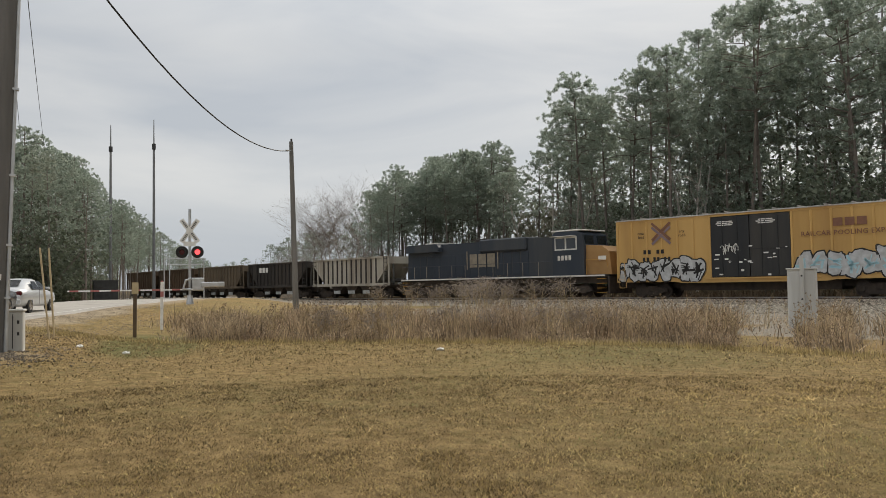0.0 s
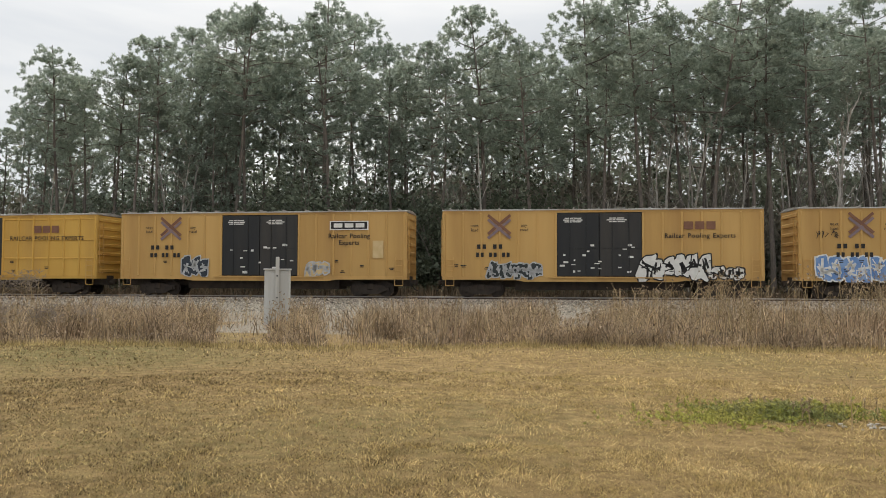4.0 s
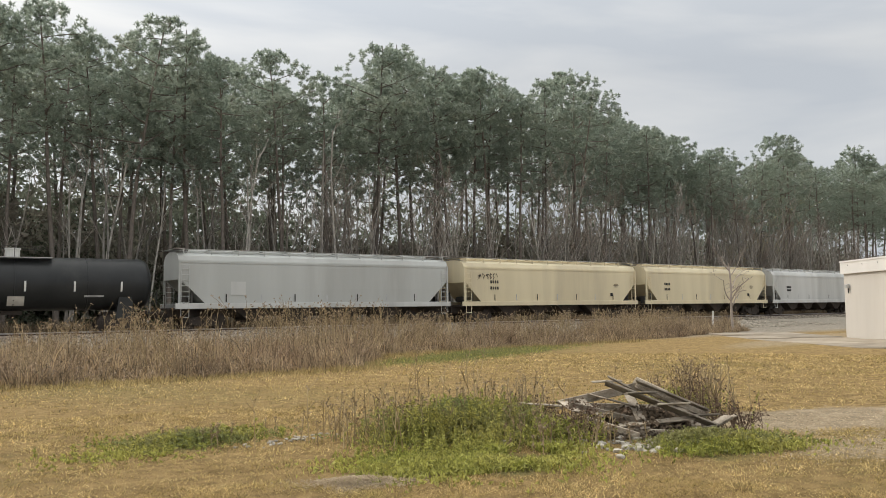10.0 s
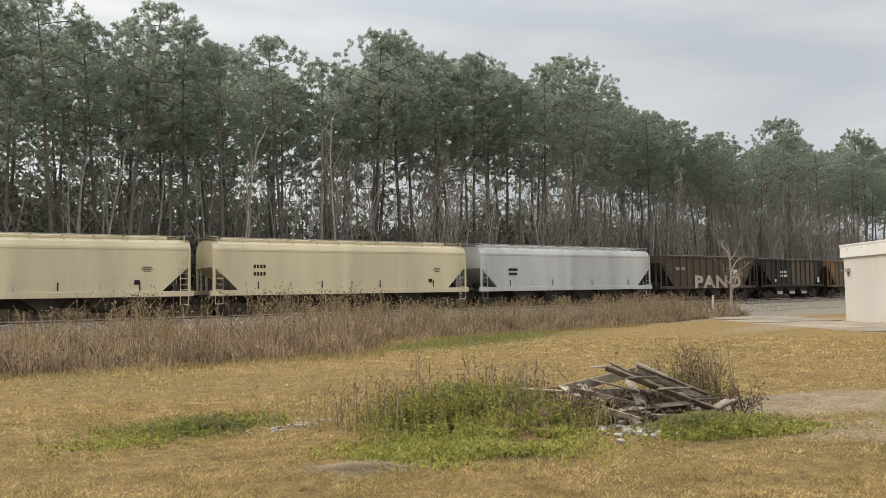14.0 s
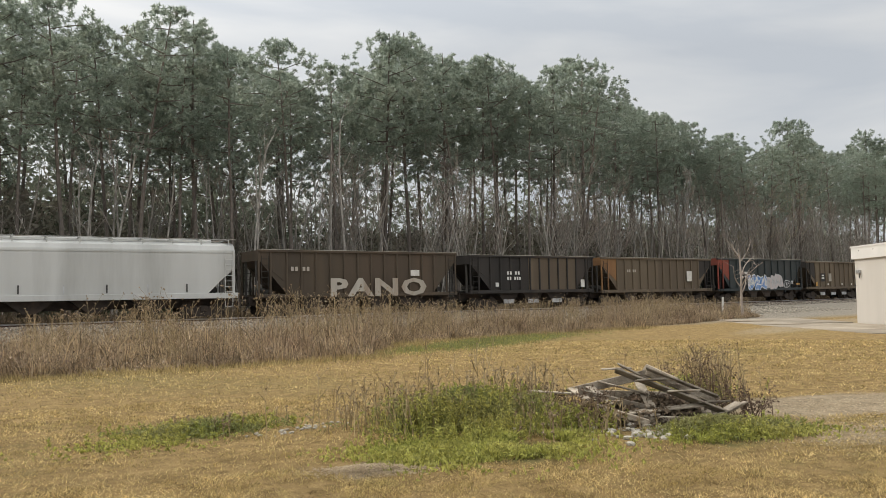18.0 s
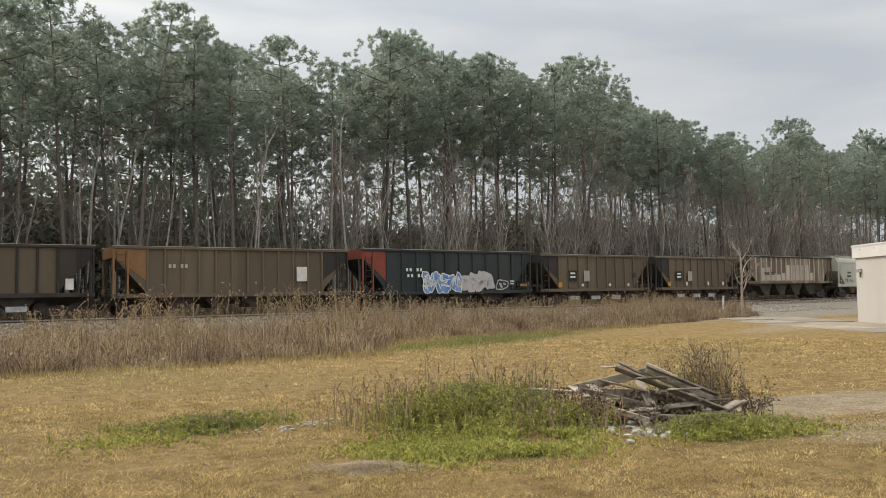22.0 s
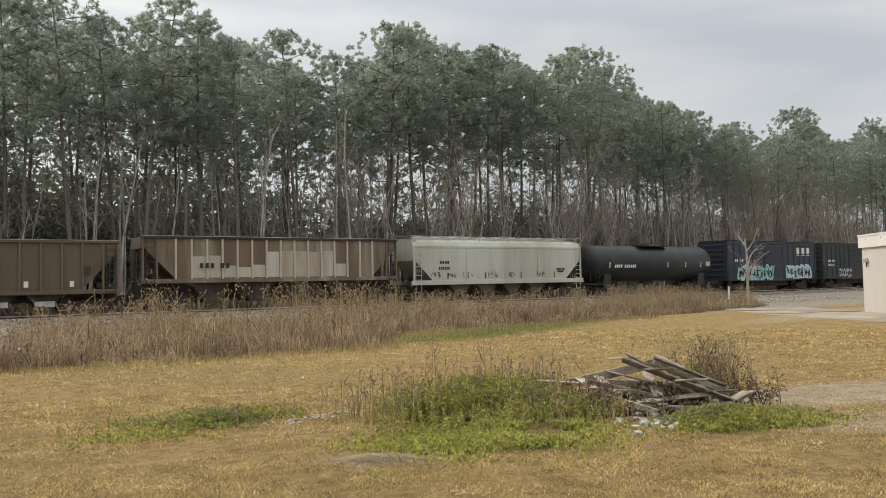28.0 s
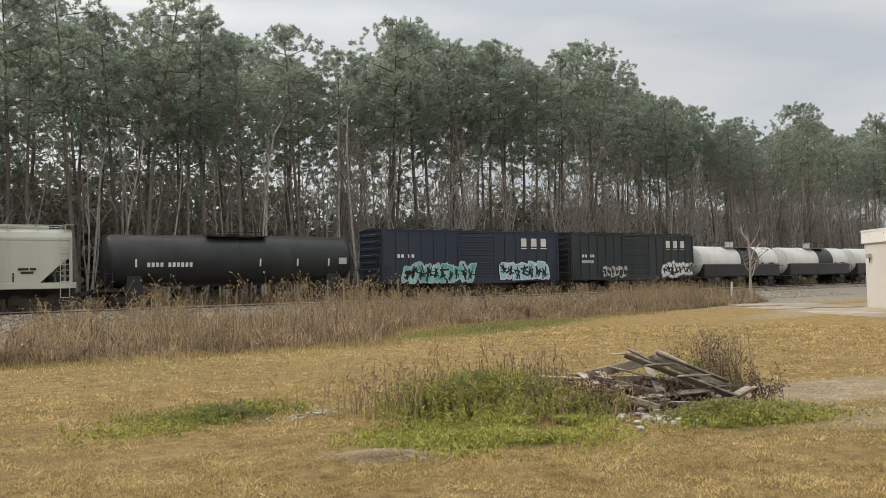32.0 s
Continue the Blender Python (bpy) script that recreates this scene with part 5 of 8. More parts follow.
def open_hopper(label, length, paint, top=4.1, low=1.1, end=None, ribs=10, rib_mat=None, panel=None, chord=None, rear=None):
    """An open-topped coal hopper: ribbed sides, sloped ends under stakes, a top chord and bays below."""
    car = thing("open_hopper", label, "hopper car", "cars of the freight train")
    end, rib_mat, chord = end or paint, rib_mat or paint, chord or paint
    ends = {-1: end, 1: rear or paint}
    h2 = length / 2
    for s in (-1, 1):
        bm = bmesh.new()
        prism(bm, [(-h2 + 0.1, top - 0.1), (-h2 + 0.1, top - 0.6), (-h2 + 1.9, low + 0.25), (h2 - 1.9, low + 0.25), (h2 - 0.1, top - 0.6), (h2 - 0.1, top - 0.1)], s * 1.42 - 0.025, s * 1.42 + 0.025)
        part("side_sheet", bm, paint, car)
        part("top_chord", box(bmesh.new(), -h2, h2, s * 1.48 - 0.09, s * 1.48 + 0.09, top - 0.14, top, bev=0.02), chord, car)
        part("top_edge", box(bmesh.new(), -h2 + 0.02, h2 - 0.02, s * 1.48 - 0.1, s * 1.48 + 0.1, top, top + 0.035), m_ash, car, "thin pale grey top edge")
        part("side_sill", box(bmesh.new(), -h2, h2, s * 1.48 - 0.07, s * 1.48 + 0.07, low, low + 0.24, bev=0.02), paint, car)
        me = shared("side_stake", lambda bm: box(bm, -0.06, 0.06, -0.065, 0.065, low + 0.2, top - 0.12, bev=0.03), rib_mat)
        for i in range(ribs + 1):
            use("side_stake", me, car, -h2 + 1.9 + (length - 3.8) * i / ribs, s * 1.49)
        for e in (-1, 1):
            me2 = shared("end_post", lambda bm: box(bm, -0.055, 0.055, -0.06, 0.06, low + 0.2, top - 0.12, bev=0.02), ends[e])
            for q in (0.1, 0.85):
                use("end_post", me2, car, e * (h2 - q), s * 1.47)
            bm = bmesh.new()
            prism(bm, [(e * (h2 - 0.12), top - 0.14), (e * (h2 - 0.12), top - 0.62), (e * (h2 - 1.85), low + 0.95), (e * (h2 - 1.85), top - 0.14)], s * 1.455 - 0.012, s * 1.455 + 0.012)
            part("corner_sheet", bm, ends[e], car)
            use("ladder", LADDER_K, car, e * (h2 - 0.47), s * 1.58, low - 0.1)
    for e in (-1, 1):
        bm = bmesh.new()
        a, b = e * (h2 - 0.12), e * (h2 - 2.9)
        vs = [bm.verts.new(p) for p in ((a, -1.4, top - 0.55), (a, 1.4, top - 0.55), (b, 1.4, low - 0.15), (b, -1.4, low - 0.15))]
        bm.faces.new(vs)
        r = bmesh.ops.extrude_face_region(bm, geom=bm.faces[:])
        bmesh.ops.translate(bm, vec=(0, 0, -0.04), verts=[g for g in r["geom"] if isinstance(g, bmesh.types.BMVert)])
        bmesh.ops.recalc_face_normals(bm, faces=bm.faces)
        part("slope_sheet", bm, paint, car)
        part("end_sheet", box(bmesh.new(), e * (h2 - 0.1) - 0.03, e * (h2 - 0.1) + 0.03, -1.42, 1.42, top - 0.65, top - 0.02), ends[e], car)
        part("end_platform", box(bmesh.new(), min(e * (h2 - 1.9), e * h2), max(e * (h2 - 1.9), e * h2), -1.45, 1.45, low, low + 0.1), m_under, car)
        bm = bmesh.new()
        rod(bm, (e * (h2 - 0.9), -0.5, low + 0.45), (e * (h2 - 0.9), 0.5, low + 0.45), 0.18, seg=10)
        for y in (-0.9, 0.9):
            box(bm, e * (h2 - 0.15) - 0.06, e * (h2 - 0.15) + 0.06, y - 0.06, y + 0.06, low, top - 0.5)
        part("brake_gear", bm, m_crate, car)
    n = 4 if length > 14 else 3
    span = (length - 5.2) / n
    for i in range(n):
        x = -length / 2 + 2.6 + span * (i + 0.5)
        bm = bmesh.new()
        prism(bm, [(x - span * 0.5, low + 0.25), (x - 0.35, 0.45), (x + 0.35, 0.45), (x + span * 0.5, low + 0.25)], -1.2, 1.2)
        bay = part("discharge_bay", bm, m_under, car)
        part("gate", box(bmesh.new(), x - 0.5, x + 0.5, -1.28, -1.2, 0.45, 0.75, bev=0.02), m_silver if length < 14 else m_under, bay)
    part("centre_sill", box(bmesh.new(), -h2 - 0.1, h2 + 0.1, -0.3, 0.3, 0.68, low + 0.1), m_under, car)
    running_gear(car, length, 1.7)
    return car


LADDER_K = ladder_mesh("ladder", 2.7, 0.45, 7, m_dark)


def tank_car(label, length, paint, top=4.1, low=1.15, band=None, white_marks=True):
    """A tank car: a shell with dished ends on a sill, saddles, a manway platform and rails."""
    car = thing("tank_car", label, "tank car", "cars of the freight train")
    r = (top - low) / 2
    zc, h2 = low + r, length / 2
    seg = 28
    prof = [(-h2, 0.02)] + [(-h2 + 0.62 * (1 - math.cos(a)), r * math.sin(a)) for a in (0.3, 0.6, 0.9, 1.2, 1.5708)]
    prof = prof + [(-x, q) for x, q in prof[::-1]]

    def shell(pr, m, name):
        v = [(x, q * math.sin(6.2832 * j / seg), zc + q * math.cos(6.2832 * j / seg)) for x, q in pr for j in range(seg)]
        f = [(i * seg + (j + 1) % seg, i * seg + j, (i + 1) * seg + j, (i + 1) * seg + (j + 1) % seg) for i in range(len(pr) - 1) for j in range(seg)]
        o = raw(name, v, f, m, car)
        o.data.polygons.foreach_set("use_smooth", [True] * len(f))
        return o
    shell(prof, paint, "tank_shell")
    if band:
        shell([(1.2 - band, r + 0.012), (1.2 + band, r + 0.012)], m_tank, "tank_band")
        shell([(-h2 + 0.3, r * 0.9), (-h2 + 0.3, r * 0.91)], m_tank, "tank_seam")
    for x in (-h2 * 0.5, 0, h2 * 0.5):
        shell([(x - 0.03, r + 0.004), (x - 0.03, r + 0.008), (x + 0.03, r + 0.008), (x + 0.03, r + 0.004)], paint, "weld_seam") if not band else None
    bm = bmesh.new()
    rail = 0.5 if white_marks else 0.14
    rod(bm, (0, 0, top - 0.15), (0, 0, top + rail - 0.12), 0.36, seg=14)
    rod(bm, (0, 0, top + rail - 0.12), (0, 0, top + rail - 0.04), 0.4, seg=14)
    part("manway", bm, m_tankw if white_marks else m_dark, car)
    bm = bmesh.new()
    for y in (-0.85, 0.85):
        box(bm, -1.6, 1.6, y - 0.3, y + 0.3, top - 0.1, top - 0.06)
    for x in (-1.6, 1.6):
        box(bm, x - 0.25, x + 0.25, -1.1, 1.1, top - 0.1, top - 0.06)
    part("manway_platform", bm, m_dark if not white_marks else m_zinc, car)
    for y in (-1.12, 1.12):
        bm = bmesh.new()
        tube_along(bm, [(-1.5, y, top - 0.1), (-1.5, y, top + rail), (1.5, y, top + rail), (1.5, y, top - 0.1)], 0.02, 6)
        rod(bm, (0, y, top - 0.1), (0, y, top + rail), 0.018, seg=6)
        part("safety_rail", bm, m_dark, car)
    for e in (-1, 1):
        x = e * (h2 - 1.6)
        bm = bmesh.new()
        prism(bm, [(x - 0.5, 0.7), (x + 0.5, 0.7), (x + 0.3, zc - 0.4), (x - 0.3, zc - 0.4)], -1.25, 1.25)
        part("saddle", bm, paint if not band else m_tank, car)
        bm = bmesh.new()
        box(bm, min(e * (h2 - 1.1), e * (h2 + 0.55)), max(e * (h2 - 1.1), e * (h2 + 0.55)), -1.45, 1.45, 0.95, 1.03)
        tube_along(bm, [(e * (h2 + 0.5), -1.4, 1.0), (e * (h2 + 0.5), -1.4, 2.0), (e * (h2 + 0.5), 1.4, 2.0), (e * (h2 + 0.5), 1.4, 1.0)], 0.022, 6)
        part("end_platform", bm, m_under, car)
        use("ladder", LADDER_T, car, e * (h2 - 0.2), -1.5, 0.55)
    for e in (-1, 1):
        part("stub_sill", box(bmesh.new(), min(e * (h2 - 2.6), e * (h2 + 0.4)), max(e * (h2 - 2.6), e * (h2 + 0.4)), -0.35, 0.35, 0.66, 1.1), m_under, car)
    bm = bmesh.new()
    rod(bm, (0, 0, low - 0.35), (0, 0, low + 0.1), 0.2, seg=10)
    box(bm, -0.5, 0.5, -0.3, 0.3, low - 0.2, low + 0.02)
    part("outlet", bm, m_under, car)
    running_gear(car, length + 0.9, 2.1)
    car["r"], car["zc"] = r, zc
    return car


LADDER_T = ladder_mesh("ladder", 1.6, 0.42, 4, m_tank)


def on_tank(car, x0, x1, z0, z1, material, name="reflector"):
    """A small flat mark that follows the tank's side."""
    r, zc = car["r"] + 0.006, car["zc"]
    v, f, n = [], [], 4
    for i in range(n + 1):
        z = z0 + (z1 - z0) * i / n
        y = -math.sqrt(max(0.01, r * r - (z - zc) ** 2))
        v += [(x0, y, z), (x1, y, z)]
    f = [(2 * i, 2 * i + 1, 2 * i + 3, 2 * i + 2) for i in range(n)]
    return raw(name, v, f, material, car)

m_nose = mat("weathered_orange_nose", (0.40, 0.235, 0.095), (0.33, 0.185, 0.07), 1.0, 0.55, c3=(0.25, 0.14, 0.06))
m_dull = mat("dulled_emblem_paint", (0.30, 0.26, 0.20), (0.22, 0.19, 0.15), 3, 0.6)
m_soot = mat("sooty_brown_paint", (0.105, 0.08, 0.056), (0.08, 0.063, 0.047), 0.8, 0.75, c3=(0.12, 0.085, 0.06), streak=True)
m_slate = mat("grimy_slate_blue_paint", (0.033, 0.043, 0.06), (0.042, 0.05, 0.064), 0.8, 0.55, c3=(0.07, 0.073, 0.075), streak=True)
m_ash = mat("ash_grey_panels", (0.46, 0.43, 0.37), (0.36, 0.33, 0.28), 1.2, 0.8, c3=(0.24, 0.2, 0.16), streak=True)
m_faded = mat("faded_yellow_patch", (0.66, 0.50, 0.27), (0.60, 0.43, 0.2), 3, 0.6)


def locomotive():
    """A six-axle road engine, long hood first, cab towards the boxcars."""
    car = thing("locomotive", "dark blue diesel locomotive with yellow nose and handrails", "locomotive", "cars of the freight train")
    h2 = 10.6
    bm = bmesh.new()
    prism(bm, [(-h2 + 0.4, 1.62), (-h2 + 0.4, 4.05), (-h2 + 0.7, 4.3), (-h2 + 3.9, 4.45), (5.95, 4.45), (5.95, 1.62)], -1.0, 1.0)
    part("long_hood", bm, m_slate, car)
    bm = bmesh.new()
    prism(bm, [(-h2 + 0.6, 3.85), (-h2 + 0.6, 4.3), (-h2 + 0.9, 4.5), (-h2 + 4.4, 4.5), (-h2 + 4.7, 4.2), (-h2 + 4.7, 3.85)], -1.5, 1.5)
    part("radiator_wing", bm, m_slate, car)
    part("radiator_top", box(bmesh.new(), -h2 + 3.0, -h2 + 4.4, -1.4, 1.4, 4.5, 4.6), m_stripe, car, "pale roof panel")
    bm = bmesh.new()
    box(bm, -1.6, 3.2, -1.25, 1.25, 3.6, 4.6, bev=0.1)
    part("dynamic_brake_housing", bm, m_slate, car)
    part("exhaust_stack", box(bmesh.new(), -2.6, -1.8, -0.5, 0.5, 4.45, 4.75, bev=0.05), m_dark, car)
    me = shared("hood_door", lambda bm: box(bm, -0.36, 0.36, -0.02, 0.02, 1.75, 3.5, bev=0.012), m_slate)
    for i in range(15):
        for s in (-1, 1):
            use("hood_door", me, car, -h2 + 1.5 + i * 0.86, s * 1.012)
    # cab
    bm = bmesh.new()
    prism(bm, [(5.95, 1.62), (5.95, 4.55), (6.3, 4.75), (8.05, 4.75), (8.5, 4.5), (8.7, 3.55), (8.7, 1.62)], -1.5, 1.5)
    cab = part("cab", bm, m_slate, car)
    part("cab_roof", box(bmesh.new(), 5.85, 8.45, -1.55, 1.55, 4.74, 4.84, bev=0.03), m_stripe, cab, "pale weathered roof")
    for s in (-1, 1):
        for x0, x1 in ((6.25, 7.05), (7.2, 8)):
            part("window", box(bmesh.new(), x0, x1, s * 1.51 - 0.02, s * 1.51 + 0.02, 3.5, 4.25, bev=0.01), m_glass, cab)
        part("window_frame", box(bmesh.new(), 6.15, 8.1, s * 1.5 - 0.012, s * 1.5 + 0.012, 3.4, 4.35), m_white, cab)
        part("front_window", box(bmesh.new(), 8.55, 8.65, s * 0.75 - 0.5, s * 0.75 + 0.5, 3.65, 4.4), m_glass, cab)
        part("awning", box(bmesh.new(), 6.05, 8.05, s * 1.75 - 0.25, s * 1.75 + 0.25, 4.36, 4.4), m_stripe, cab)
    bm = bmesh.new()
    prism(bm, [(8.7, 1.62), (8.7, 3.72), (10.0, 3.6), (10.6, 3.2), (10.8, 1.62)], -1.25, 1.25)
    nose = part("nose", bm, m_nose, car, "yellow nose with headlight")
    bm = bmesh.new()
    for y in (-0.17, 0.17):
        rod(bm, (10.55, y, 2.95), (10.85, y, 2.95), 0.11, seg=12)
    part("headlight", bm, m_glass, nose)
    part("number_board", box(bmesh.new(), 9.75, 10.35, -1.31, -1.25, 2.6, 2.9), m_white, nose)
    # frame, tank, steps
    part("walkway", box(bmesh.new(), -h2, h2 - 0.2, -1.52, 1.52, 1.48, 1.62, bev=0.02), m_slate, car)
    for s in (-1, 1):
        part("sill_stripe", box(bmesh.new(), -h2, h2 - 0.2, s * 1.53 - 0.01, s * 1.53 + 0.01, 1.5, 1.6), m_stripe, car, "pale sill stripe")
    part("frame", box(bmesh.new(), -h2 + 0.1, h2 - 0.3, -1.1, 1.1, 1.05, 1.48), m_under, car)
    bm = bmesh.new()
    prism(bm, [(-3.4, 0.62), (-3.4, 1.4), (2.6, 1.4), (2.6, 0.62), (2.2, 0.32), (-3.0, 0.32)], -1.45, 1.45)
    part("fuel_tank", bm, m_under, car)
    for e in (-1, 1):
        truck = part("truck", box(bmesh.new(), e * 6.5 - 2.4, e * 6.5 + 2.4, -0.3, 0.3, 0.5, 1.0), m_under, car)
        for w in (-1.85, 0, 1.85):
            use("wheelset", ME_WHEEL, truck, e * 6.5 + w, 0, 0.5)
            for s in (-1, 1):
                use("axle_box", shared("axle_box", lambda bm: box(bm, -0.24, 0.24, -0.12, 0.12, -0.22, 0.22, bev=0.04), m_under), truck, e * 6.5 + w, s * 1.1, 0.5)
        for s in (-1, 1):
            bm = bmesh.new()
            prism(bm, [(e * 6.5 - 2.6, 0.55), (e * 6.5 - 2.3, 0.85), (e * 6.5 + 2.3, 0.85), (e * 6.5 + 2.6, 0.55), (e * 6.5 + 2.3, 0.42), (e * 6.5 - 2.3, 0.42)], s * 1.1 - 0.08, s * 1.1 + 0.08)
            part("side_frame", bm, m_under, truck)
            bm = bmesh.new()
            for i in range(4):
                z = 0.35 + 0.32 * i
                box(bm, e * (h2 - 0.55) - 0.35, e * (h2 - 0.55) + 0.25, s * 1.35 - 0.15, s * 1.35 + 0.15, z, z + 0.04)
            part("step", bm, m_ochre, car)
        part("pilot", box(bmesh.new(), e * h2 - 0.06, e * h2 + 0.06, -1.4, 1.4, 0.3, 1.5, bev=0.03), m_under, car)
        use("coupler", ME_COUPLER, car, e * h2, 0, 0, 0, 0, 0 if e > 0 else 180)
    for s in (-1, 1):
        me = shared("handrail_post", lambda bm: rod(bm, (0, 0, 1.6), (0, 0, 2.65), 0.02, seg=6), m_dull)
        bm = bmesh.new()
        rod(bm, (-h2 + 0.1, s * 1.48, 2.65), (5.85, s * 1.48, 2.65), 0.02, seg=6)
        part("handrail", bm, m_slate, car)
        for i in range(11):
            use("handrail_post", me, car, -h2 + 0.2 + i * 1.5, s * 1.48)
        bm = bmesh.new()
        tube_along(bm, [(8.85, s * 1.48, 1.62), (8.85, s * 1.48, 2.7), (10.4, s * 1.3, 2.6), (10.55, s * 1.2, 1.62)], 0.022, 6)
        part("handrail", bm, m_ochre, car)
    # emblem on the hood, number under the cab window
    for u in (-0.95, 0, 0.95):
        plate(car, -1.4 + u - 0.4, -1.4 + u + 0.4, 2.45, 3.5, m_dull, -1.06, "logo_bar", 0.02)
    plate(car, -3.1, -3.0, 2.3, 3.75, m_dull, -1.06, "logo_bracket", 0.02)
    plate(car, 0.2, 0.3, 2.3, 3.75, m_dull, -1.06, "logo_bracket", 0.02)
    mark_bars(car, 6.4, 2.85, (4,), m_stripe, -1.505, 0.34, 0.22, 0.1, "number_mark")
    return car


TRAIN = []


def couple(car, x0, x1):
    """Adds a car whose body reaches from x0 to x1 along the train."""
    TRAIN.append((car, (x0 + x1) / 2))
    return car


def make_train():
    # coal hoppers ahead of the engine
    x = -53.3
    for i, (paint, rib, lab) in enumerate(((m_tan, m_chalk, "grey-ribbed weathered coal hopper with pale panels"), (m_dark, m_dark, "sooty black open coal hopper"), (m_tan, m_tan, "dusty tan ribbed coal hopper"), (m_brown, m_brown, "oxide brown open coal hopper"))):
        for _ in range(2 if i == 3 else 1):
            L = 12.0
            c = open_hopper(lab, L, m_ash if i == 0 else paint, 3.75, 1.15, ribs=11, rib_mat=m_dark if i == 0 else rib)
            couple(c, x - L, x)
            if i == 1:
                bars(c, -2.5, 3.3, ([0.5, 0.5, 0.5],), m_white, -1.56, "reporting_mark", 0.5, 0.18)
            x -= L + 1.0
    couple(locomotive(), -51.9, -30.3)
    # long boxcars
    L = 18.15
    b = couple(boxcar("yellow boxcar with black doors and grey graffiti", L, m_yellow), -29.7, -11.6)
    pooled_marks(b, L, "plain", 1)
    graffiti(b, -8.9, -3.0, 1.05, 2.55, m_silver, m_black, 31, SIDE - 0.04, 6, m_black)
    graffiti(b, 2.6, 8.9, 1.05, 2.75, m_silver, m_black, 32, SIDE - 0.04, 5, m_ltblue)
    scrawl(b, -1.9, -0.6, 2.6, 3.3, m_white, 5, SIDE - 0.03)
    b = couple(boxcar("golden boxcar with gridded panels and black doors", L, m_gold, style="grid"), -9.65, 8.55)
    pooled_marks(b, L, "grid", 2)
    b = couple(boxcar("yellow boxcar with black doors and small tags", L, m_yellow), 10.25, 28.45)
    pooled_marks(b, L, "boxed", 3)
    graffiti(b, -5.0, -3.3, 1.2, 2.4, m_slate, m_silver, 33, SIDE - 0.04, 2, m_silver)
    graffiti(b, 3.0, 4.4, 1.2, 2.1, m_faded, m_silver, 34, SIDE - 0.04, 3)
    plate(b, 7.1, 7.75, 2.3, 3.35, m_faded, SIDE - 0.035, "faded_patch")
    b = couple(boxcar("yellow boxcar with black doors and white bubble graffiti", L, m_yellow), 30.65, 48.85)
    pooled_marks(b, L, "rib", 4)
    graffiti(b, -6.4, -3.3, 1.1, 2.1, m_olive, m_silver, 35, SIDE - 0.04, 6)
    graffiti(b, 2.3, 6.2, 1.0, 2.5, m_white, m_black, 36, SIDE - 0.04, 4)
    graffiti(b, 6.2, 8.0, 1.05, 1.85, m_white, m_black, 37, SIDE - 0.04, 3)
    b = couple(boxcar("yellow boxcar with large blue and white graffiti", L, m_yellow), 50.8, 68.95)
    pooled_marks(b, L, "boxed", 5)
    graffiti(b, -8.2, -2.5, 1.0, 2.45, m_blue, m_white, 38, SIDE - 0.04, 6)
    graffiti(b, 2.4, 8.4, 1.0, 2.6, m_blue, m_white, 39, SIDE - 0.04, 6)
    scrawl(b, -8.3, -6.9, 3.4, 3.9, m_black, 6, SIDE - 0.04)
    # covered hoppers and a tank
    c = couple(covered_hopper("off-white covered hopper with teal graffiti and black scrawl", 18.9, m_tarp, 4.55, 1.2), 70.1, 89.0)
    mark_bars(c, -6.3, 2.75, (4,), m_black, SIDE, 0.2, 0.13, 0.07)
    mark_bars(c, -6.3, 2.35, (4,), m_black, SIDE, 0.2, 0.13, 0.07)
    graffiti(c, -2.6, 1.2, 1.3, 2.3, m_teal, m_black, 41, SIDE - 0.06, 6)
    scrawl(c, 1.2, 8.2, 1.7, 2.7, m_black, 42, SIDE - 0.01, 14)
    t = couple(tank_car("black tank car with white lettering", 14.3, m_tank, 4.1, 1.18), 90.3, 104.6)
    for x in (-5.9, -3.0, 0.5, 2.9, 5.3):
        on_tank(t, x - 0.05, x + 0.05, 2.2, 2.75, m_white)
    for i in range(10):
        on_tank(t, -5.3 + i * 0.24 + (0.2 if i > 3 else 0), -5.14 + i * 0.24 + (0.2 if i > 3 else 0), 2.35, 2.6, m_white, "reporting_mark")
    on_tank(t, -0.3, 0.5, 1.45, 1.95, m_stripe, "faded_placard")
    on_tank(t, 3.4, 4.4, 1.9, 2.0, m_silver, "stencil")
    c = couple(covered_hopper("light grey covered hopper with pale sill", 19.2, m_pale, 4.5, 1.2, m_cool), 105.6, 124.8)
    plate(c, -6.3, -5.4, 2.0, 2.8, m_cool, SIDE, "data_panel")
    for x0, x1, z in ((125.8, 144.4, 0), (145.3, 164.1, 1)):
        c = couple(covered_hopper("cream covered hopper with black marks", x1 - x0, m_cream, 4.5, 1.2), x0, x1)
        mark_bars(c, -6.7, 2.95, (4,), m_black, SIDE, 0.22, 0.14, 0.07)
        mark_bars(c, -6.7, 2.5, (4,), m_black, SIDE, 0.22, 0.14, 0.07)
        plate(c, 6.0, 6.3, 1.9, 2.15, m_black, SIDE, "data_panel")
        bars(c, 6.7, 2.9, ([0.5], [0.6], [0.4]), m_tan, SIDE, height=0.05)
        if not z:
            scrawl(c, -8.0, -6.0, 3.1, 3.6, m_black, 43, SIDE, 10)
    c = couple(covered_hopper("pale cool grey covered hopper", 19.0, m_cool, 4.5, 1.2), 165.0, 184.0)
    bars(c, -6.2, 2.9, ([0.9], [0.8]), m_black, SIDE, "reporting_mark", 0.2, 0.12)
    # coal hoppers
    c = couple(open_hopper("sooty dark open hopper with large white painted letters", 14.7, m_soot, 4.12, 1.15, end=m_soot, ribs=11), 185.2, 199.9)
    letters("PANO", 1.55, 1.1, SIDE - 0.03, 1.78, m_chalk, c, "graffiti_letters", 1.12, 1.6, bold=0.06)
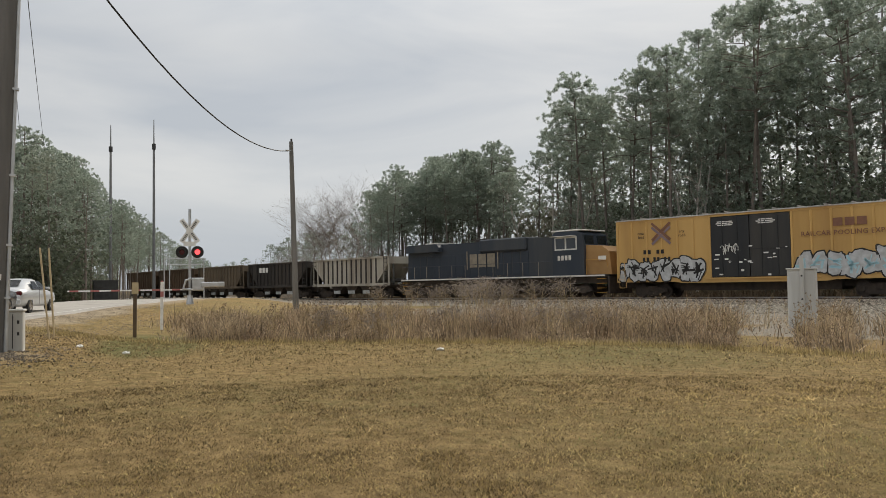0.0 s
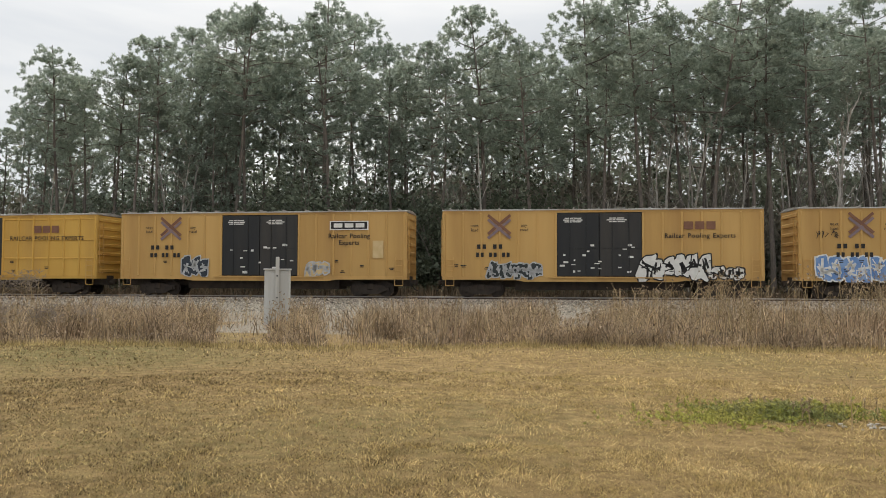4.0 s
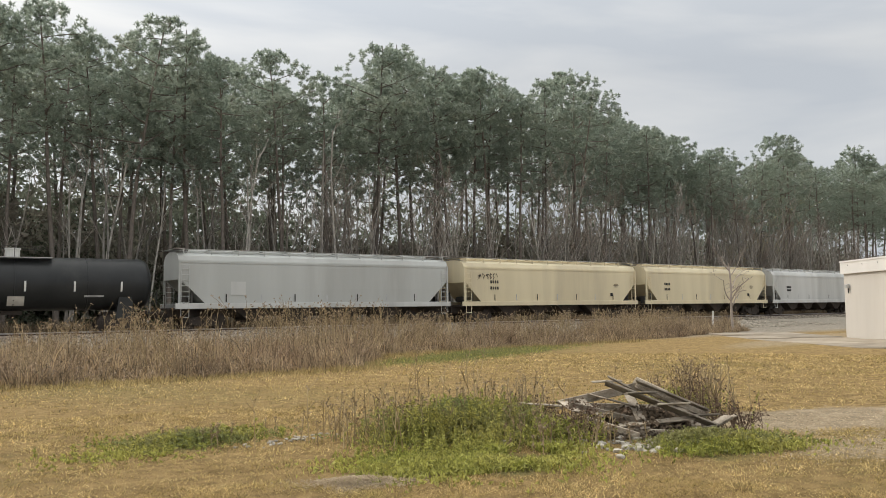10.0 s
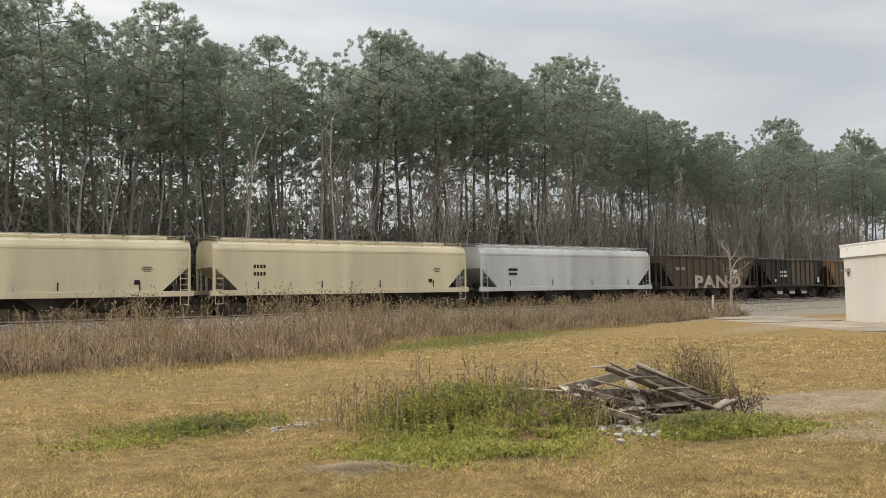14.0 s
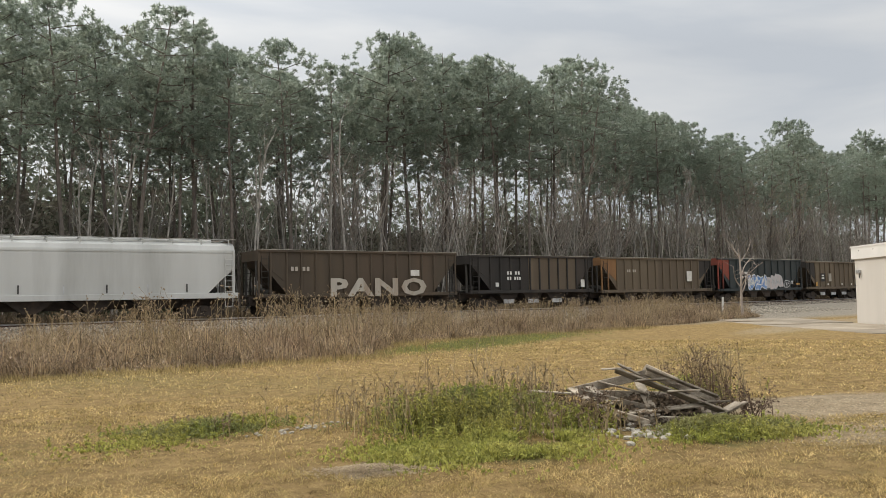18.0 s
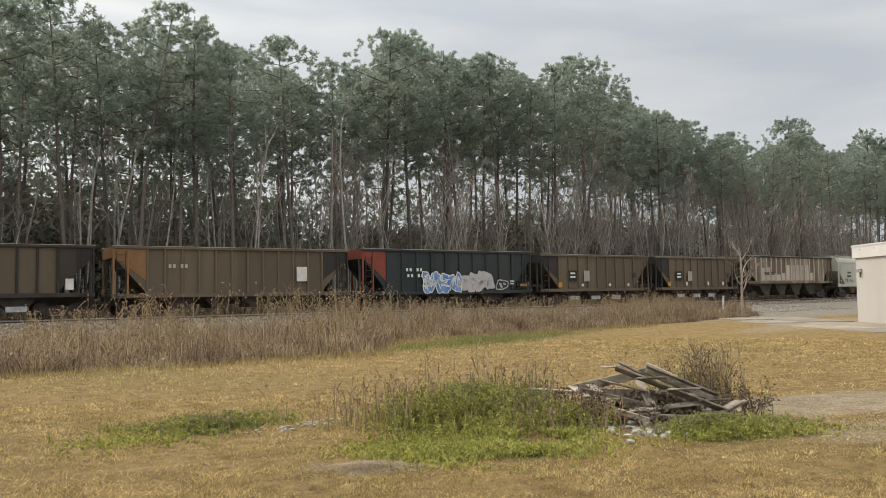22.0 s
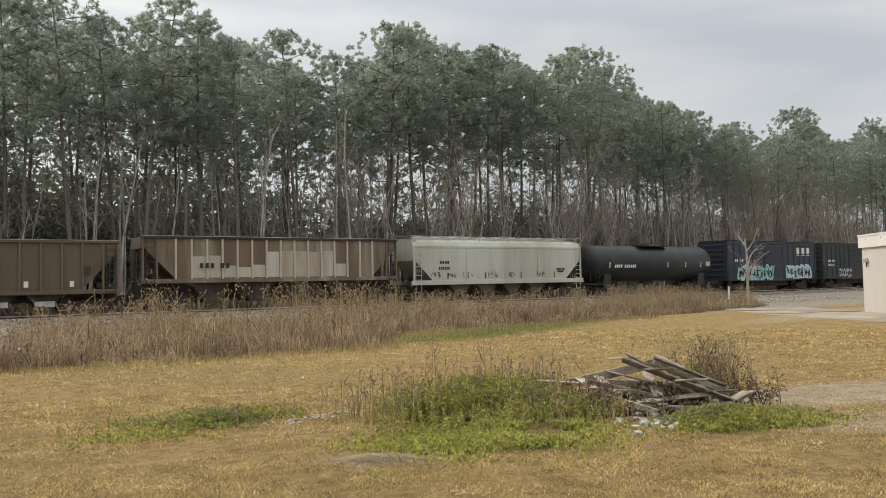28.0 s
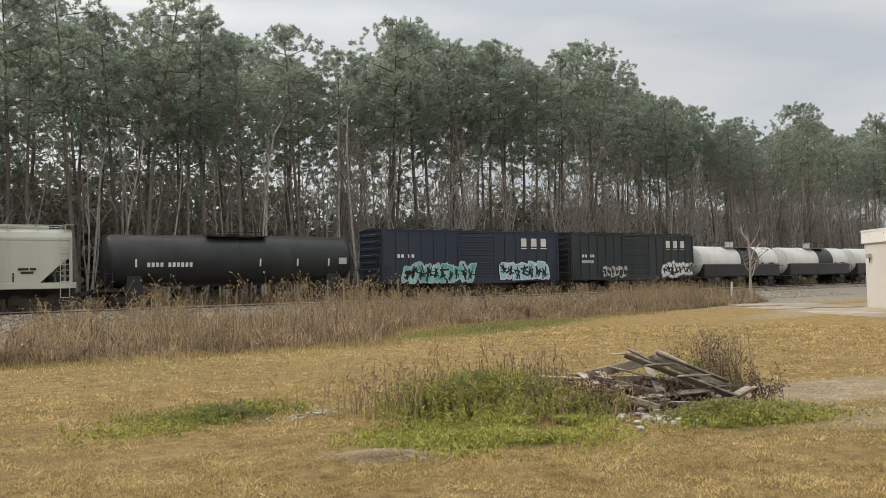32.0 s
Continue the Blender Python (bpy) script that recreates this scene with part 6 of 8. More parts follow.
    plate(c, 3.5, 4.2, 2.5, 2.9, m_stripe, SIDE - 0.03, "patch")
    mark_bars(c, -5.2, 2.95, (2, 2), m_chalk, SIDE - 0.03, 0.26, 0.18, 0.1)
    c = couple(open_hopper("black and brown open hopper with white marks", 12.4, m_dark, 4.0, 1.2, end=m_dark, ribs=9), 201.0, 213.4)
    plate(c, -0.6, 4.4, 1.4, 3.85, m_tan, -1.45, "side_patch", 0.006, "brown repainted side sheet")
    mark_bars(c, -2.8, 2.7, (2, 2), m_white, SIDE - 0.03, 0.24, 0.17, 0.1)
    mark_bars(c, -2.8, 2.3, (2, 3), m_white, SIDE - 0.03, 0.24, 0.15, 0.09)
    plate(c, 4.7, 5.1, 1.6, 2.2, m_stripe, SIDE - 0.03, "patch")
    plate(c, -3.9, -3.6, 1.7, 2.0, m_white, SIDE - 0.03, "patch")
    c = couple(open_hopper("brown open hopper with faded orange end", 14.5, m_tan, 4.0, 1.1, end=m_orange, rear=m_dark, ribs=11), 214.2, 228.7)
    mark_bars(c, -4.2, 2.9, (2, 2), m_chalk, SIDE - 0.03, 0.22, 0.15, 0.09)
    plate(c, 3.6, 4.3, 2.0, 2.9, m_stripe, SIDE - 0.03, "patch")
    c = couple(open_hopper("black open hopper with red end and blue graffiti", 14.5, m_olive, 4.12, 1.05, end=m_red, rear=m_olive, ribs=9), 229.6, 244.1)
    mark_bars(c, -3.9, 2.75, (2, 2), m_white, SIDE - 0.03, 0.22, 0.17, 0.12)
    mark_bars(c, -3.8, 2.35, (2, 2), m_white, SIDE - 0.03, 0.22, 0.17, 0.12)
    graffiti(c, -2.5, 0.7, 1.15, 2.6, m_blue, m_white, 44, SIDE - 0.03, 4)
    graffiti(c, 0.7, 3.5, 1.2, 2.6, m_pink, m_silver, 45, SIDE - 0.03, 3)
    graffiti(c, 3.9, 4.8, 1.3, 2.0, m_olive, m_silver, 46, SIDE - 0.03, 1, m_silver)
    bars(c, 5.3, 2.0, ([0.4], [0.35]), m_silver, SIDE - 0.03, "stencil", 0.12)
    bars(c, 6.4, 1.75, ([0.3, 0.25],), m_ochre, SIDE - 0.03, "stencil", 0.18)
    for x0, x1, k in ((245.0, 257.3, 0), (258.1, 270.0, 1)):
        c = couple(open_hopper("dusty tan-brown open hopper with small white stencils", x1 - x0, m_tan, 4.0, 1.1, end=m_dark, ribs=8), x0, x1)
        plate(c, -3.3, -2.4, 1.9, 2.75, m_black, SIDE - 0.03, "mark_panel")
        bars(c, -2.85, 2.6, ([0.5], [0.55]), m_white, SIDE - 0.036, "reporting_mark", 0.14, 0.14)
        for x in (-1.9, 1.2, 3.4):
            plate(c, x, x + 0.22, 1.5, 1.72 + 0.1 * k, m_stripe, SIDE - 0.03, "stencil")
        plate(c, -1.6, -1.0, 1.9, 2.75, m_ash, SIDE - 0.025, "faded_patch")
        plate(c, 4.1, 4.45, 2.2, 2.6, m_dark, SIDE - 0.03, "mark_panel")
        plate(c, -4.4, -4.0, 1.45, 1.85, m_ochre, SIDE - 0.03, "stencil")
    c = couple(open_hopper("rusted hopper with chalky white panels between ribs", 16.5, m_rust, 4.3, 1.6, ribs=14, rib_mat=m_chalk, chord=m_dark), 271.1, 287.6)
    for i in range(14):
        x = -6.35 + 0.907 * i
        if 1 <= i <= 11:
            hgt = (1.25, 1.3, 0.7, 0.6, 0.75, 1.55, 1.6, 1.6, 1.55, 1.6, 0.8)[i - 1]
            plate(c, x + 0.08, x + 0.83, 1.9, 1.9 + hgt, m_chalk, -1.45, "faded_panel", 0.006)
    mark_bars(c, -5.0, 2.6, (3, 2), m_dark, SIDE - 0.04, 0.3, 0.2, 0.12)
    c = couple(covered_hopper("pale green-grey covered hopper with curved ends", 15.9, m_sage, 4.4, 1.2), 288.6, 304.5)
    mark_bars(c, -5.6, 2.75, (4,), m_black, SIDE, 0.2, 0.14, 0.07)
    mark_bars(c, -5.7, 2.35, (6,), m_black, SIDE, 0.2, 0.1, 0.06)
    for x in (-3.3, -1.1, 1.1, 3.3):
        plate(c, x - 0.015, x + 0.015, 1.55, 3.75, m_ash, SIDE + 0.012, "panel_seam")
    for i, x in enumerate((-6.2, -5.0, -3.6, -1.4, 0.4, 3.2)):
        scrawl(c, x, x + 0.75, 1.65, 2.1, m_black, 60 + i, SIDE, 4)
    bars(c, 5.6, 2.3, ([0.5, 0.3], [0.6]), m_black, SIDE, "stencil", 0.12)
    t = couple(tank_car("black tank car with white lettering and dark platform", 15.3, m_tank, 4.22, 1.15, white_marks=False), 305.9, 321.2)
    for x in (-6.0, 1.2, 3.6, 5.7):
        on_tank(t, x - 0.05, x + 0.05, 2.3, 2.75, m_white)
    for i in range(10):
        on_tank(t, -5.4 + i * 0.24 + (0.2 if i > 3 else 0), -5.24 + i * 0.24 + (0.2 if i > 3 else 0), 2.3, 2.55, m_white, "reporting_mark")
    on_tank(t, 6.4, 6.95, 2.4, 2.8, m_silver, "data_panel")
    # shorter boxcars
    for x0, x1, paint, lab, sd in ((323.1, 338.5, m_navy, "navy boxcar with slatted door and teal graffiti", 51), (339.9, 354.6, m_olive, "dull green-black boxcar with slatted door and white tags", 54)):
        L = x1 - x0
        b = couple(boxcar(lab, L, paint, 4.72, 0.95, door=3.1, door_mat=paint, roof=m_navy if sd == 51 else m_olive, slatted=True), x0, x1)
        for u in (-0.95, 0, 0.95):
            plate(b, L / 2 - 2.4 + u - 0.27, L / 2 - 2.4 + u + 0.27, 3.6, 4.2, m_stripe, SIDE - 0.035, "logo_bar")
            plate(b, L / 2 - 2.4 + u - 0.3, L / 2 - 2.4 + u + 0.3, 3.42, 3.5, m_stripe if sd == 51 else m_ochre, SIDE - 0.035, "logo_bar")
        mark_bars(b, -L / 2 + 1.1, 2.9, (2, 2), m_white, SIDE - 0.035, 0.22, 0.2, 0.1)
        if sd == 51:
            graffiti(b, -6.2, -0.3, 1.05, 2.4, m_teal, m_silver, sd, SIDE - 0.05, 7, m_black)
            graffiti(b, 2.0, 6.6, 1.15, 2.4, m_ltblue, m_white, sd + 1, SIDE - 0.05, 5, m_black)
        else:
            graffiti(b, -4.0, -1.2, 1.15, 2.1, m_silver, m_tan, sd, SIDE - 0.05, 4, m_black)
            graffiti(b, 3.2, 7.2, 1.05, 2.45, m_white, m_silver, sd + 1, SIDE - 0.05, 6, m_black)
            mark_bars(b, -L / 2 + 1.1, 2.45, (6,), m_white, SIDE - 0.035, 0.22, 0.12, 0.1)
    # white and black tanks, and what follows them
    x = 355.7
    for i in range(3):
        t = couple(tank_car("white tank car with black centre band", 12.9, m_tankw, 3.85, 1.0, band=1.5), x, x + 12.9)
        on_tank(t, 3.0, 3.5, 2.05, 2.3, m_black, "data_panel")
        on_tank(t, 4.3, 5.2, 2.05, 2.3, m_black, "data_panel")
        # a dark box covers the lower part of the white shell
        part("lower_jacket", box(bmesh.new(), -6.0, 6.0, -1.5, 1.5, 1.0, 2.2, bev=0.1), m_tank, t)
        x += 13.8
    for i in range(3):
        c = couple(open_hopper("weathered tan hopper with rust", 14.0, m_rust, 4.2, 1.3, rib_mat=m_chalk), x, x + 14.0)
        x += 15.0


make_train()


# ---------------------------------------------------------------- grass and weeds
m_blade = mat("dry_grass_blades", (0.67, 0.52, 0.255), (0.36, 0.268, 0.112), 1.3, 0.85, island=0.55, c3=(0.345, 0.282, 0.105))
m_fresh = mat("green_weed_leaves", (0.345, 0.36, 0.09), (0.43, 0.40, 0.125), 1.2, 0.7, island=0.45)
m_mid = mat("dull_green_leaves", (0.23, 0.255, 0.095), (0.31, 0.295, 0.125), 1.2, 0.7, island=0.45)
m_straw = mat("tall_dry_weeds", (0.49, 0.385, 0.25), (0.275, 0.207, 0.135), 0.9, 0.9, island=0.7, c3=(0.29, 0.205, 0.142))
m_head = mat("dark_seed_heads", (0.25, 0.175, 0.105), (0.42, 0.335, 0.235), 1.0, 0.95, island=0.5)
m_stalk = mat("dead_stalks", (0.46, 0.365, 0.215), (0.31, 0.235, 0.135), 1.0, 0.95, island=0.4)
for m in (m_blade, m_fresh, m_mid):
    let_light_through(m, 0.4)
let_light_through(m_straw, 0.2)
m_dullblade = mat("dull_brown_grass_blades", (0.32, 0.238, 0.125), (0.145, 0.104, 0.05), 1.6, 0.9, island=0.7, c3=(0.17, 0.145, 0.06))
let_light_through(m_dullblade, 0.3)
m_brownblade = mat("brown_grass_blades", (0.27, 0.185, 0.09), (0.17, 0.118, 0.055), 2.0, 0.9, island=0.5)


def blades(name, pts, height, width, lean, material, label, category, seed, bend=0.0):
    """One mesh of many grass blades at pts (n x 3), each one or two triangles tapering to a tip."""
    r = np.random.default_rng(seed)
    n = len(pts)
    h = np.broadcast_to(height, n) * r.uniform(0.6, 1.25, n)
    a = r.uniform(0, 2 * np.pi, n)
    w = width * r.uniform(0.7, 1.3, n) / 2
    side = np.stack([np.cos(a), np.sin(a), np.zeros(n)], 1) * w[:, None]
    b = r.uniform(0, 2 * np.pi, n)
    tilt = lean * np.abs(r.normal(0, 1, n))
    tip = np.stack([np.cos(b) * tilt * h, np.sin(b) * tilt * h, h], 1)
    base = np.asarray(pts)
    if bend:
        mid = base + tip * 0.55 + np.array([0, 0, 0.06]) * h[:, None]
        v = np.stack([base - side, base + side, mid + side * 0.8, mid - side * 0.8, base + tip * np.array([1.25, 1.25, 0.97])], 1).reshape(-1, 3)
        k = np.arange(n) * 5
        q = np.stack([k, k + 1, k + 2, k + 3], 1)
        t = np.stack([k + 3, k + 2, k + 4], 1)
        loops = np.concatenate([np.concatenate([q, t], 1).ravel()])
        starts = (np.arange(n)[:, None] * 7 + np.array([0, 4])).ravel()
    else:
        v = np.stack([base - side, base + side, base + tip], 1).reshape(-1, 3)
        loops = np.arange(n * 3)
        starts = np.arange(n) * 3
    me = bpy.data.meshes.new(name)
    me.vertices.add(len(v))
    me.vertices.foreach_set("co", v.astype(np.float32).ravel())
    me.loops.add(len(loops))
    me.loops.foreach_set("vertex_index", loops.astype(np.int32))
    me.polygons.add(len(starts))
    me.polygons.foreach_set("loop_start", starts.astype(np.int32))
    me.update(calc_edges=True)
    me.materials.append(material)
    return tagged(new(name, me), label, category, kind="stuff")


def weed_front(x):
    """Where the mown lawn stops and the tall weeds begin."""
    return float(np.interp(x, (-30, -25, -21.6, -18, -13.5, -9.7, -5, 0, 5, 10.3, 11.6, 14, 20, 28, 36, 45, 48), (9, 10, 12.7, 15, 17.1, 18.5, 18.6, 20.1, 19.8, 20.3, 22.6, 25.6, 27.2, 28.4, 31, 34, 36)))


def weed_density(x, y):
    f = weed_front(x) + 0.5 * noise.noise((x * 0.9, 3.3, 0))
    deep = float(np.interp(x, (-21, -8, 4, 9, 13, 18), (20, 17, 15.5, 14, 9, 7.5)))
    d = y - f
    if d < 0 or d > deep:
        return 0.0
    v = smooth(deep, deep * 0.7, d) * (0.65 + 0.9 * noise.noise((x * 0.5, y * 0.42, 5)))
    for a, b in ((-8.4, -7.0), (-5.7, -4.6)):
        if a < x * 20.0 / y < b:
            v *= 0.1 + 0.9 * max(0.0, noise.noise((x * 1.3, y * 0.9, 77)))
    return v * smooth(49, 45, x) * smooth(-34, -30, x) * smooth(-1.92, -1.55, x / y + 0.22 * noise.noise((x * 0.5, y * 0.5, 40)))


def make_lawn():
    rng = random.Random(71)
    pts, hs, wide, dull, dull_h, dull_w = [], [], [], [], [], []
    for r0, r1, n in ((4.0, 8, 165000), (8, 14, 130000), (14, 30, 120000)):
        for _ in range(n):
            r = math.sqrt(rng.uniform(r0 * r0, r1 * r1))
            a = radians(rng.uniform(-83, 63))
            x, y = r * math.sin(a), r * math.cos(a)
            d, g, s = cover(x, y)
            if d > rng.uniform(0.25, 0.75) or s > rng.uniform(0.2, 0.8):
                continue
            if y > weed_front(x) + 1:
                continue
            clump = noise.noise((x * 1.7, y * 1.7, 2.0)) + 0.6 * noise.noise((x * 5.0, y * 5.0, 6.0))
            if clump < rng.uniform(-0.35, 0.2) and rng.random() < 0.35:
                continue
            dry = rng.random() > 0.9 * smooth(2.0, -9, x + 4 * noise.noise((x * 0.25, y * 0.25, 51)))
            (pts if dry else dull).append((x, y, ground_z(x, y) - 0.004))
            (hs if dry else dull_h).append(0.017 * (1.0 + 0.9 * clump) * (1 + r / 16))
            (wide if dry else dull_w).append(0.0105 * max(1.0, r / 7))
    blades("lawn_grass", np.array(pts), np.array(hs), np.array(wide), 1.5, m_blade, "short dormant tan lawn grass with a clumped surface", "grass", 3)
    blades("dull_grass", np.array(dull), np.array(dull_h), np.array(dull_w), 1.4, m_dullblade, "short brown-olive lawn grass, taking over towards the left", "grass", 33)
    # darker brown tufts
    pts, hs = [], []
    while len(pts) < 90000:
        r = math.sqrt(rng.uniform(4.0 ** 2, 26 ** 2)) if rng.random() < 0.5 else rng.uniform(4.0, 14)
        a = radians(rng.uniform(-83, 63))
        x, y = r * math.sin(a), r * math.cos(a)
        if 0.55 * noise.noise((x * 3.3, y * 3.3, 31)) + rng.uniform(-0.2, 0.2) + 0.5 * noise.noise((x * 0.4, y * 0.4, 3)) + 0.35 * smooth(3, -8, x) < rng.uniform(0.1, 0.5) or y > weed_front(x) + 1:
            continue
        d, g, s = cover(x, y)
        if d > 0.5 or s > 0.5:
            continue
        pts.append((x, y, ground_z(x, y) - 0.003))
        hs.append(0.02)
    blades("brown_grass", np.array(pts), np.array(hs), 0.009, 1.4, m_brownblade, "darker brown tufts in the dormant lawn", "grass", 14)
    # greener blades where the lawn is green
    pts, hs = [], []
    for _ in range(120000):
        r = math.sqrt(rng.uniform(4.2 ** 2, 27 ** 2)) if rng.random() < 0.5 else rng.uniform(4.2, 14)
        a = radians(rng.uniform(-83, 63))
        x, y = r * math.sin(a), r * math.cos(a)
        g = cover(x, y)[1] + 0.25 * noise.noise((x * 1.1, y * 1.1, 4.4))
        if g < rng.uniform(0.45, 0.95) or y > weed_front(x) + 0.5:
            continue
        pts.append((x, y, ground_z(x, y) - 0.004))
        hs.append(0.04)
    blades("green_grass", np.array(pts), np.array(hs), 0.013, 0.8, m_mid, "fresh green grass growing through the dormant lawn", "grass", 4)


def make_weeds():
    rng = random.Random(72)
    pts, hs = [], []
    while len(pts) < 80000:
        x = rng.uniform(-34, 48)
        y = weed_front(x) + 20.4 * rng.random() ** 1.7 - 0.4
        w = weed_density(x, y)
        if rng.random() > w:
            continue
        pts.append((x, y, ground_z(x, y) - 0.02))
        lump = noise.noise((x * 0.5, y * 0.42, 5)) + 0.45 * noise.noise((x * 1.5, y * 1.3, 15))
        tall = (0.2 + 0.62 * smooth(-0.35, 0.4, lump)) * rng.uniform(0.65, 1.1) * (1 + 0.3 * smooth(0, 9, x) - 0.2 * smooth(14, 30, x))
        tall *= rng.choice((0.8, 1.0, 1.0, 1.25))
        hs.append(max(0.12, tall) * (0.55 + 0.45 * smooth(0, 1.1, y - weed_front(x))) * (0.5 + 0.5 * min(1.0, w * 1.6)))
    # dry leaves and broken stems that fill the strip
    v, k = [], random.Random(172)
    for (x, y, z), h in zip(pts[::2], hs[::2]):
        for _ in range(3):
            p = Vector((x + k.gauss(0, 0.12), y + k.gauss(0, 0.12), z + h * k.uniform(0.1, 1.05)))
            w = k.uniform(0.02, 0.05)
            v += [p + Vector((k.gauss(0, 1), k.gauss(0, 1), k.gauss(0, 1))).normalized() * w * e for e in (1.6, 0.8, 0.8)]
    m_dry = mat("dry_weed_leaves", (0.39, 0.305, 0.222), (0.23, 0.175, 0.122), 0.8, 0.95, island=0.6, c3=(0.29, 0.2, 0.142))
    tagged(raw("dry_leaves", v, [(3 * i, 3 * i + 1, 3 * i + 2) for i in range(len(v) // 3)], m_dry), "withered brown leaves and broken stems among tall weeds", "weeds", kind="stuff")
    blades("tall_weeds", np.array(pts), np.array(hs), 0.022, 0.5, m_straw, "waist-high dry brown weeds between lawn and track", "weeds", 5, bend=1.0)
    # a green hem where the mower stops
    pts, hs = [], []
    while len(pts) < 14000:
        x = rng.uniform(-27, 30)
        y = weed_front(x) + rng.gauss(-0.25, 0.4) + 0.5 * noise.noise((x * 0.7, 1.0, 60))
        pts.append((x, y, ground_z(x, y)))
        hs.append(0.13 + 0.09 * noise.noise((x * 1.1, y * 1.1, 61)))
    m_hem = mat("pale_olive_grass", (0.47, 0.37, 0.185), (0.33, 0.26, 0.12), 0.7, 0.9, island=0.5, c3=(0.40, 0.30, 0.15))
    let_light_through(m_hem, 0.3)
    blades("weed_hem", np.array(pts), np.array(hs), 0.024, 0.7, m_hem, "longer pale grass along the foot of the weeds", "grass", 6)


def make_brush():
    """Low dark brush along the far side of the track, added to darken the view under the cars."""
    rng = random.Random(91)
    pts, hs = [], []
    while len(pts) < 22000:
        x = rng.uniform(-70, 95)
        y = track_y(x) + rng.uniform(3.6, 9)
        pts.append((x, y, ground_z(x, y) - 0.02))
        hs.append(0.95 + 0.5 * noise.noise((x * 0.4, y * 0.4, 6)))
    m_brush = mat("dead_brush", (0.20, 0.15, 0.10), (0.12, 0.095, 0.065), 1.5, 0.95, island=0.5)
    blades("dead_brush", np.array(pts), np.array(hs), 0.05, 0.5, m_brush, "low dark brown dead brush behind the track", "brush", 92, bend=1.0)


def forb(v, f, hv, hf, rng, p, h, branches=6, head=0.05):
    """A dead flowering stalk with a branched top and seed heads."""
    pts = wander(rng, p, Vector((rng.uniform(-0.15, 0.15), rng.uniform(-0.15, 0.15), 1)), h, 4, 0.08)
    limb_mesh(v, f, pts, 0.009, 0.004, 3)
    for _ in range(branches):
        k = rng.randint(1, 3)
        q = pts[k].lerp(pts[k + 1], rng.random())
        a = rng.uniform(0, 6.28)
        tw = wander(rng, q, Vector((math.cos(a) * 0.6, math.sin(a) * 0.6, 0.8)), h * rng.uniform(0.15, 0.3), 2, 0.2)
        limb_mesh(v, f, tw, 0.006, 0.003, 3)
        tuft(hv, hf, rng, tw[-1], head * 1.5, 6, head * 0.5)
    tuft(hv, hf, rng, pts[-1], head * 1.8, 8, head * 0.6)


def make_forbs():
    rng = random.Random(73)
    v, f, hv, hf = [], [], [], []
    n = 0
    while n < 1900:
        x = rng.uniform(-30, 46)
        y = weed_front(x) + rng.uniform(0.4, 9.5)
        if weed_density(x, min(y, weed_front(x) + 4.5)) < 0.3 or noise.noise((x * 0.35, y * 0.3, 12)) < -0.12:
            continue
        if x < 2 and rng.random() < 0.6:
            continue
        h = rng.uniform(0.8, 1.6) * (1.15 if 4 < x < 16 else 0.85) if x > 2 else rng.uniform(0.6, 1.05)
        forb(v, f, hv, hf, rng, Vector((x, y, ground_z(x, y))), h, rng.randint(2, 6), 0.034)
        n += 1
    tagged(raw("dead_stalks", v, f, m_stalk), "thin dead weed stalks standing above the dry grass", "weeds", kind="stuff")
    tagged(raw("seed_heads", hv, hf, m_head), "dark dried seed heads on tall weed stalks", "weeds", kind="stuff")
    # twiggy bushes by the track
    bush = bare_tree(81, 1.9, 5, 0.022, m_stalk, "twiggy_bush", "leafless reddish-brown twiggy bush by the track", 0.45)
    tagged(bush, category="bush", group="bushes before the track")
    first = True
    spots = [(rng.uniform(-41, -25), rng.uniform(36, 43)) for _ in range(14)] + [(rng.uniform(-20, -12), 0) for _ in range(12)]
    for x, y in spots:
        y = y or weed_front(x) + rng.uniform(0.6, 4)
        m = pose(x, y, ground_z(x, y) - 0.02, rng.uniform(-8, 8), 0, rng.uniform(0, 360))
        s = rng.uniform(0.6, 1.15) * (1.0 if y > 34 else 0.55)
        o = bush if first else copy_thing(bush, pose(0, 0, 0))
        first = False
        o.matrix_basis = m @ Matrix.Diagonal((s, s, s, 1))
    # a slender leafless tree at the end of the weed strip
    t = bare_tree(90, 5.6, 1, 0.1, m_twig, "bare_tree", "slender leafless tree at the end of the weed strip", 0.4)
    t.matrix_basis = pose(43.1, 33.6, ground_z(43.1, 33.6))
    bm = bmesh.new()
    rod(bm, (0, 0, -0.2), (0, 0, 1.25), 0.06, seg=10)
    p = thing("marker_post", "short white plastic marker post in dry weeds", "post", m=pose(43.0, 35.1, ground_z(43, 35.1), 2, 3))
    part("post", bm, m_white, p)
    part("cap", rod(bmesh.new(), (0, 0, 1.25), (0, 0, 1.29), 0.065, seg=10), m_white, p)


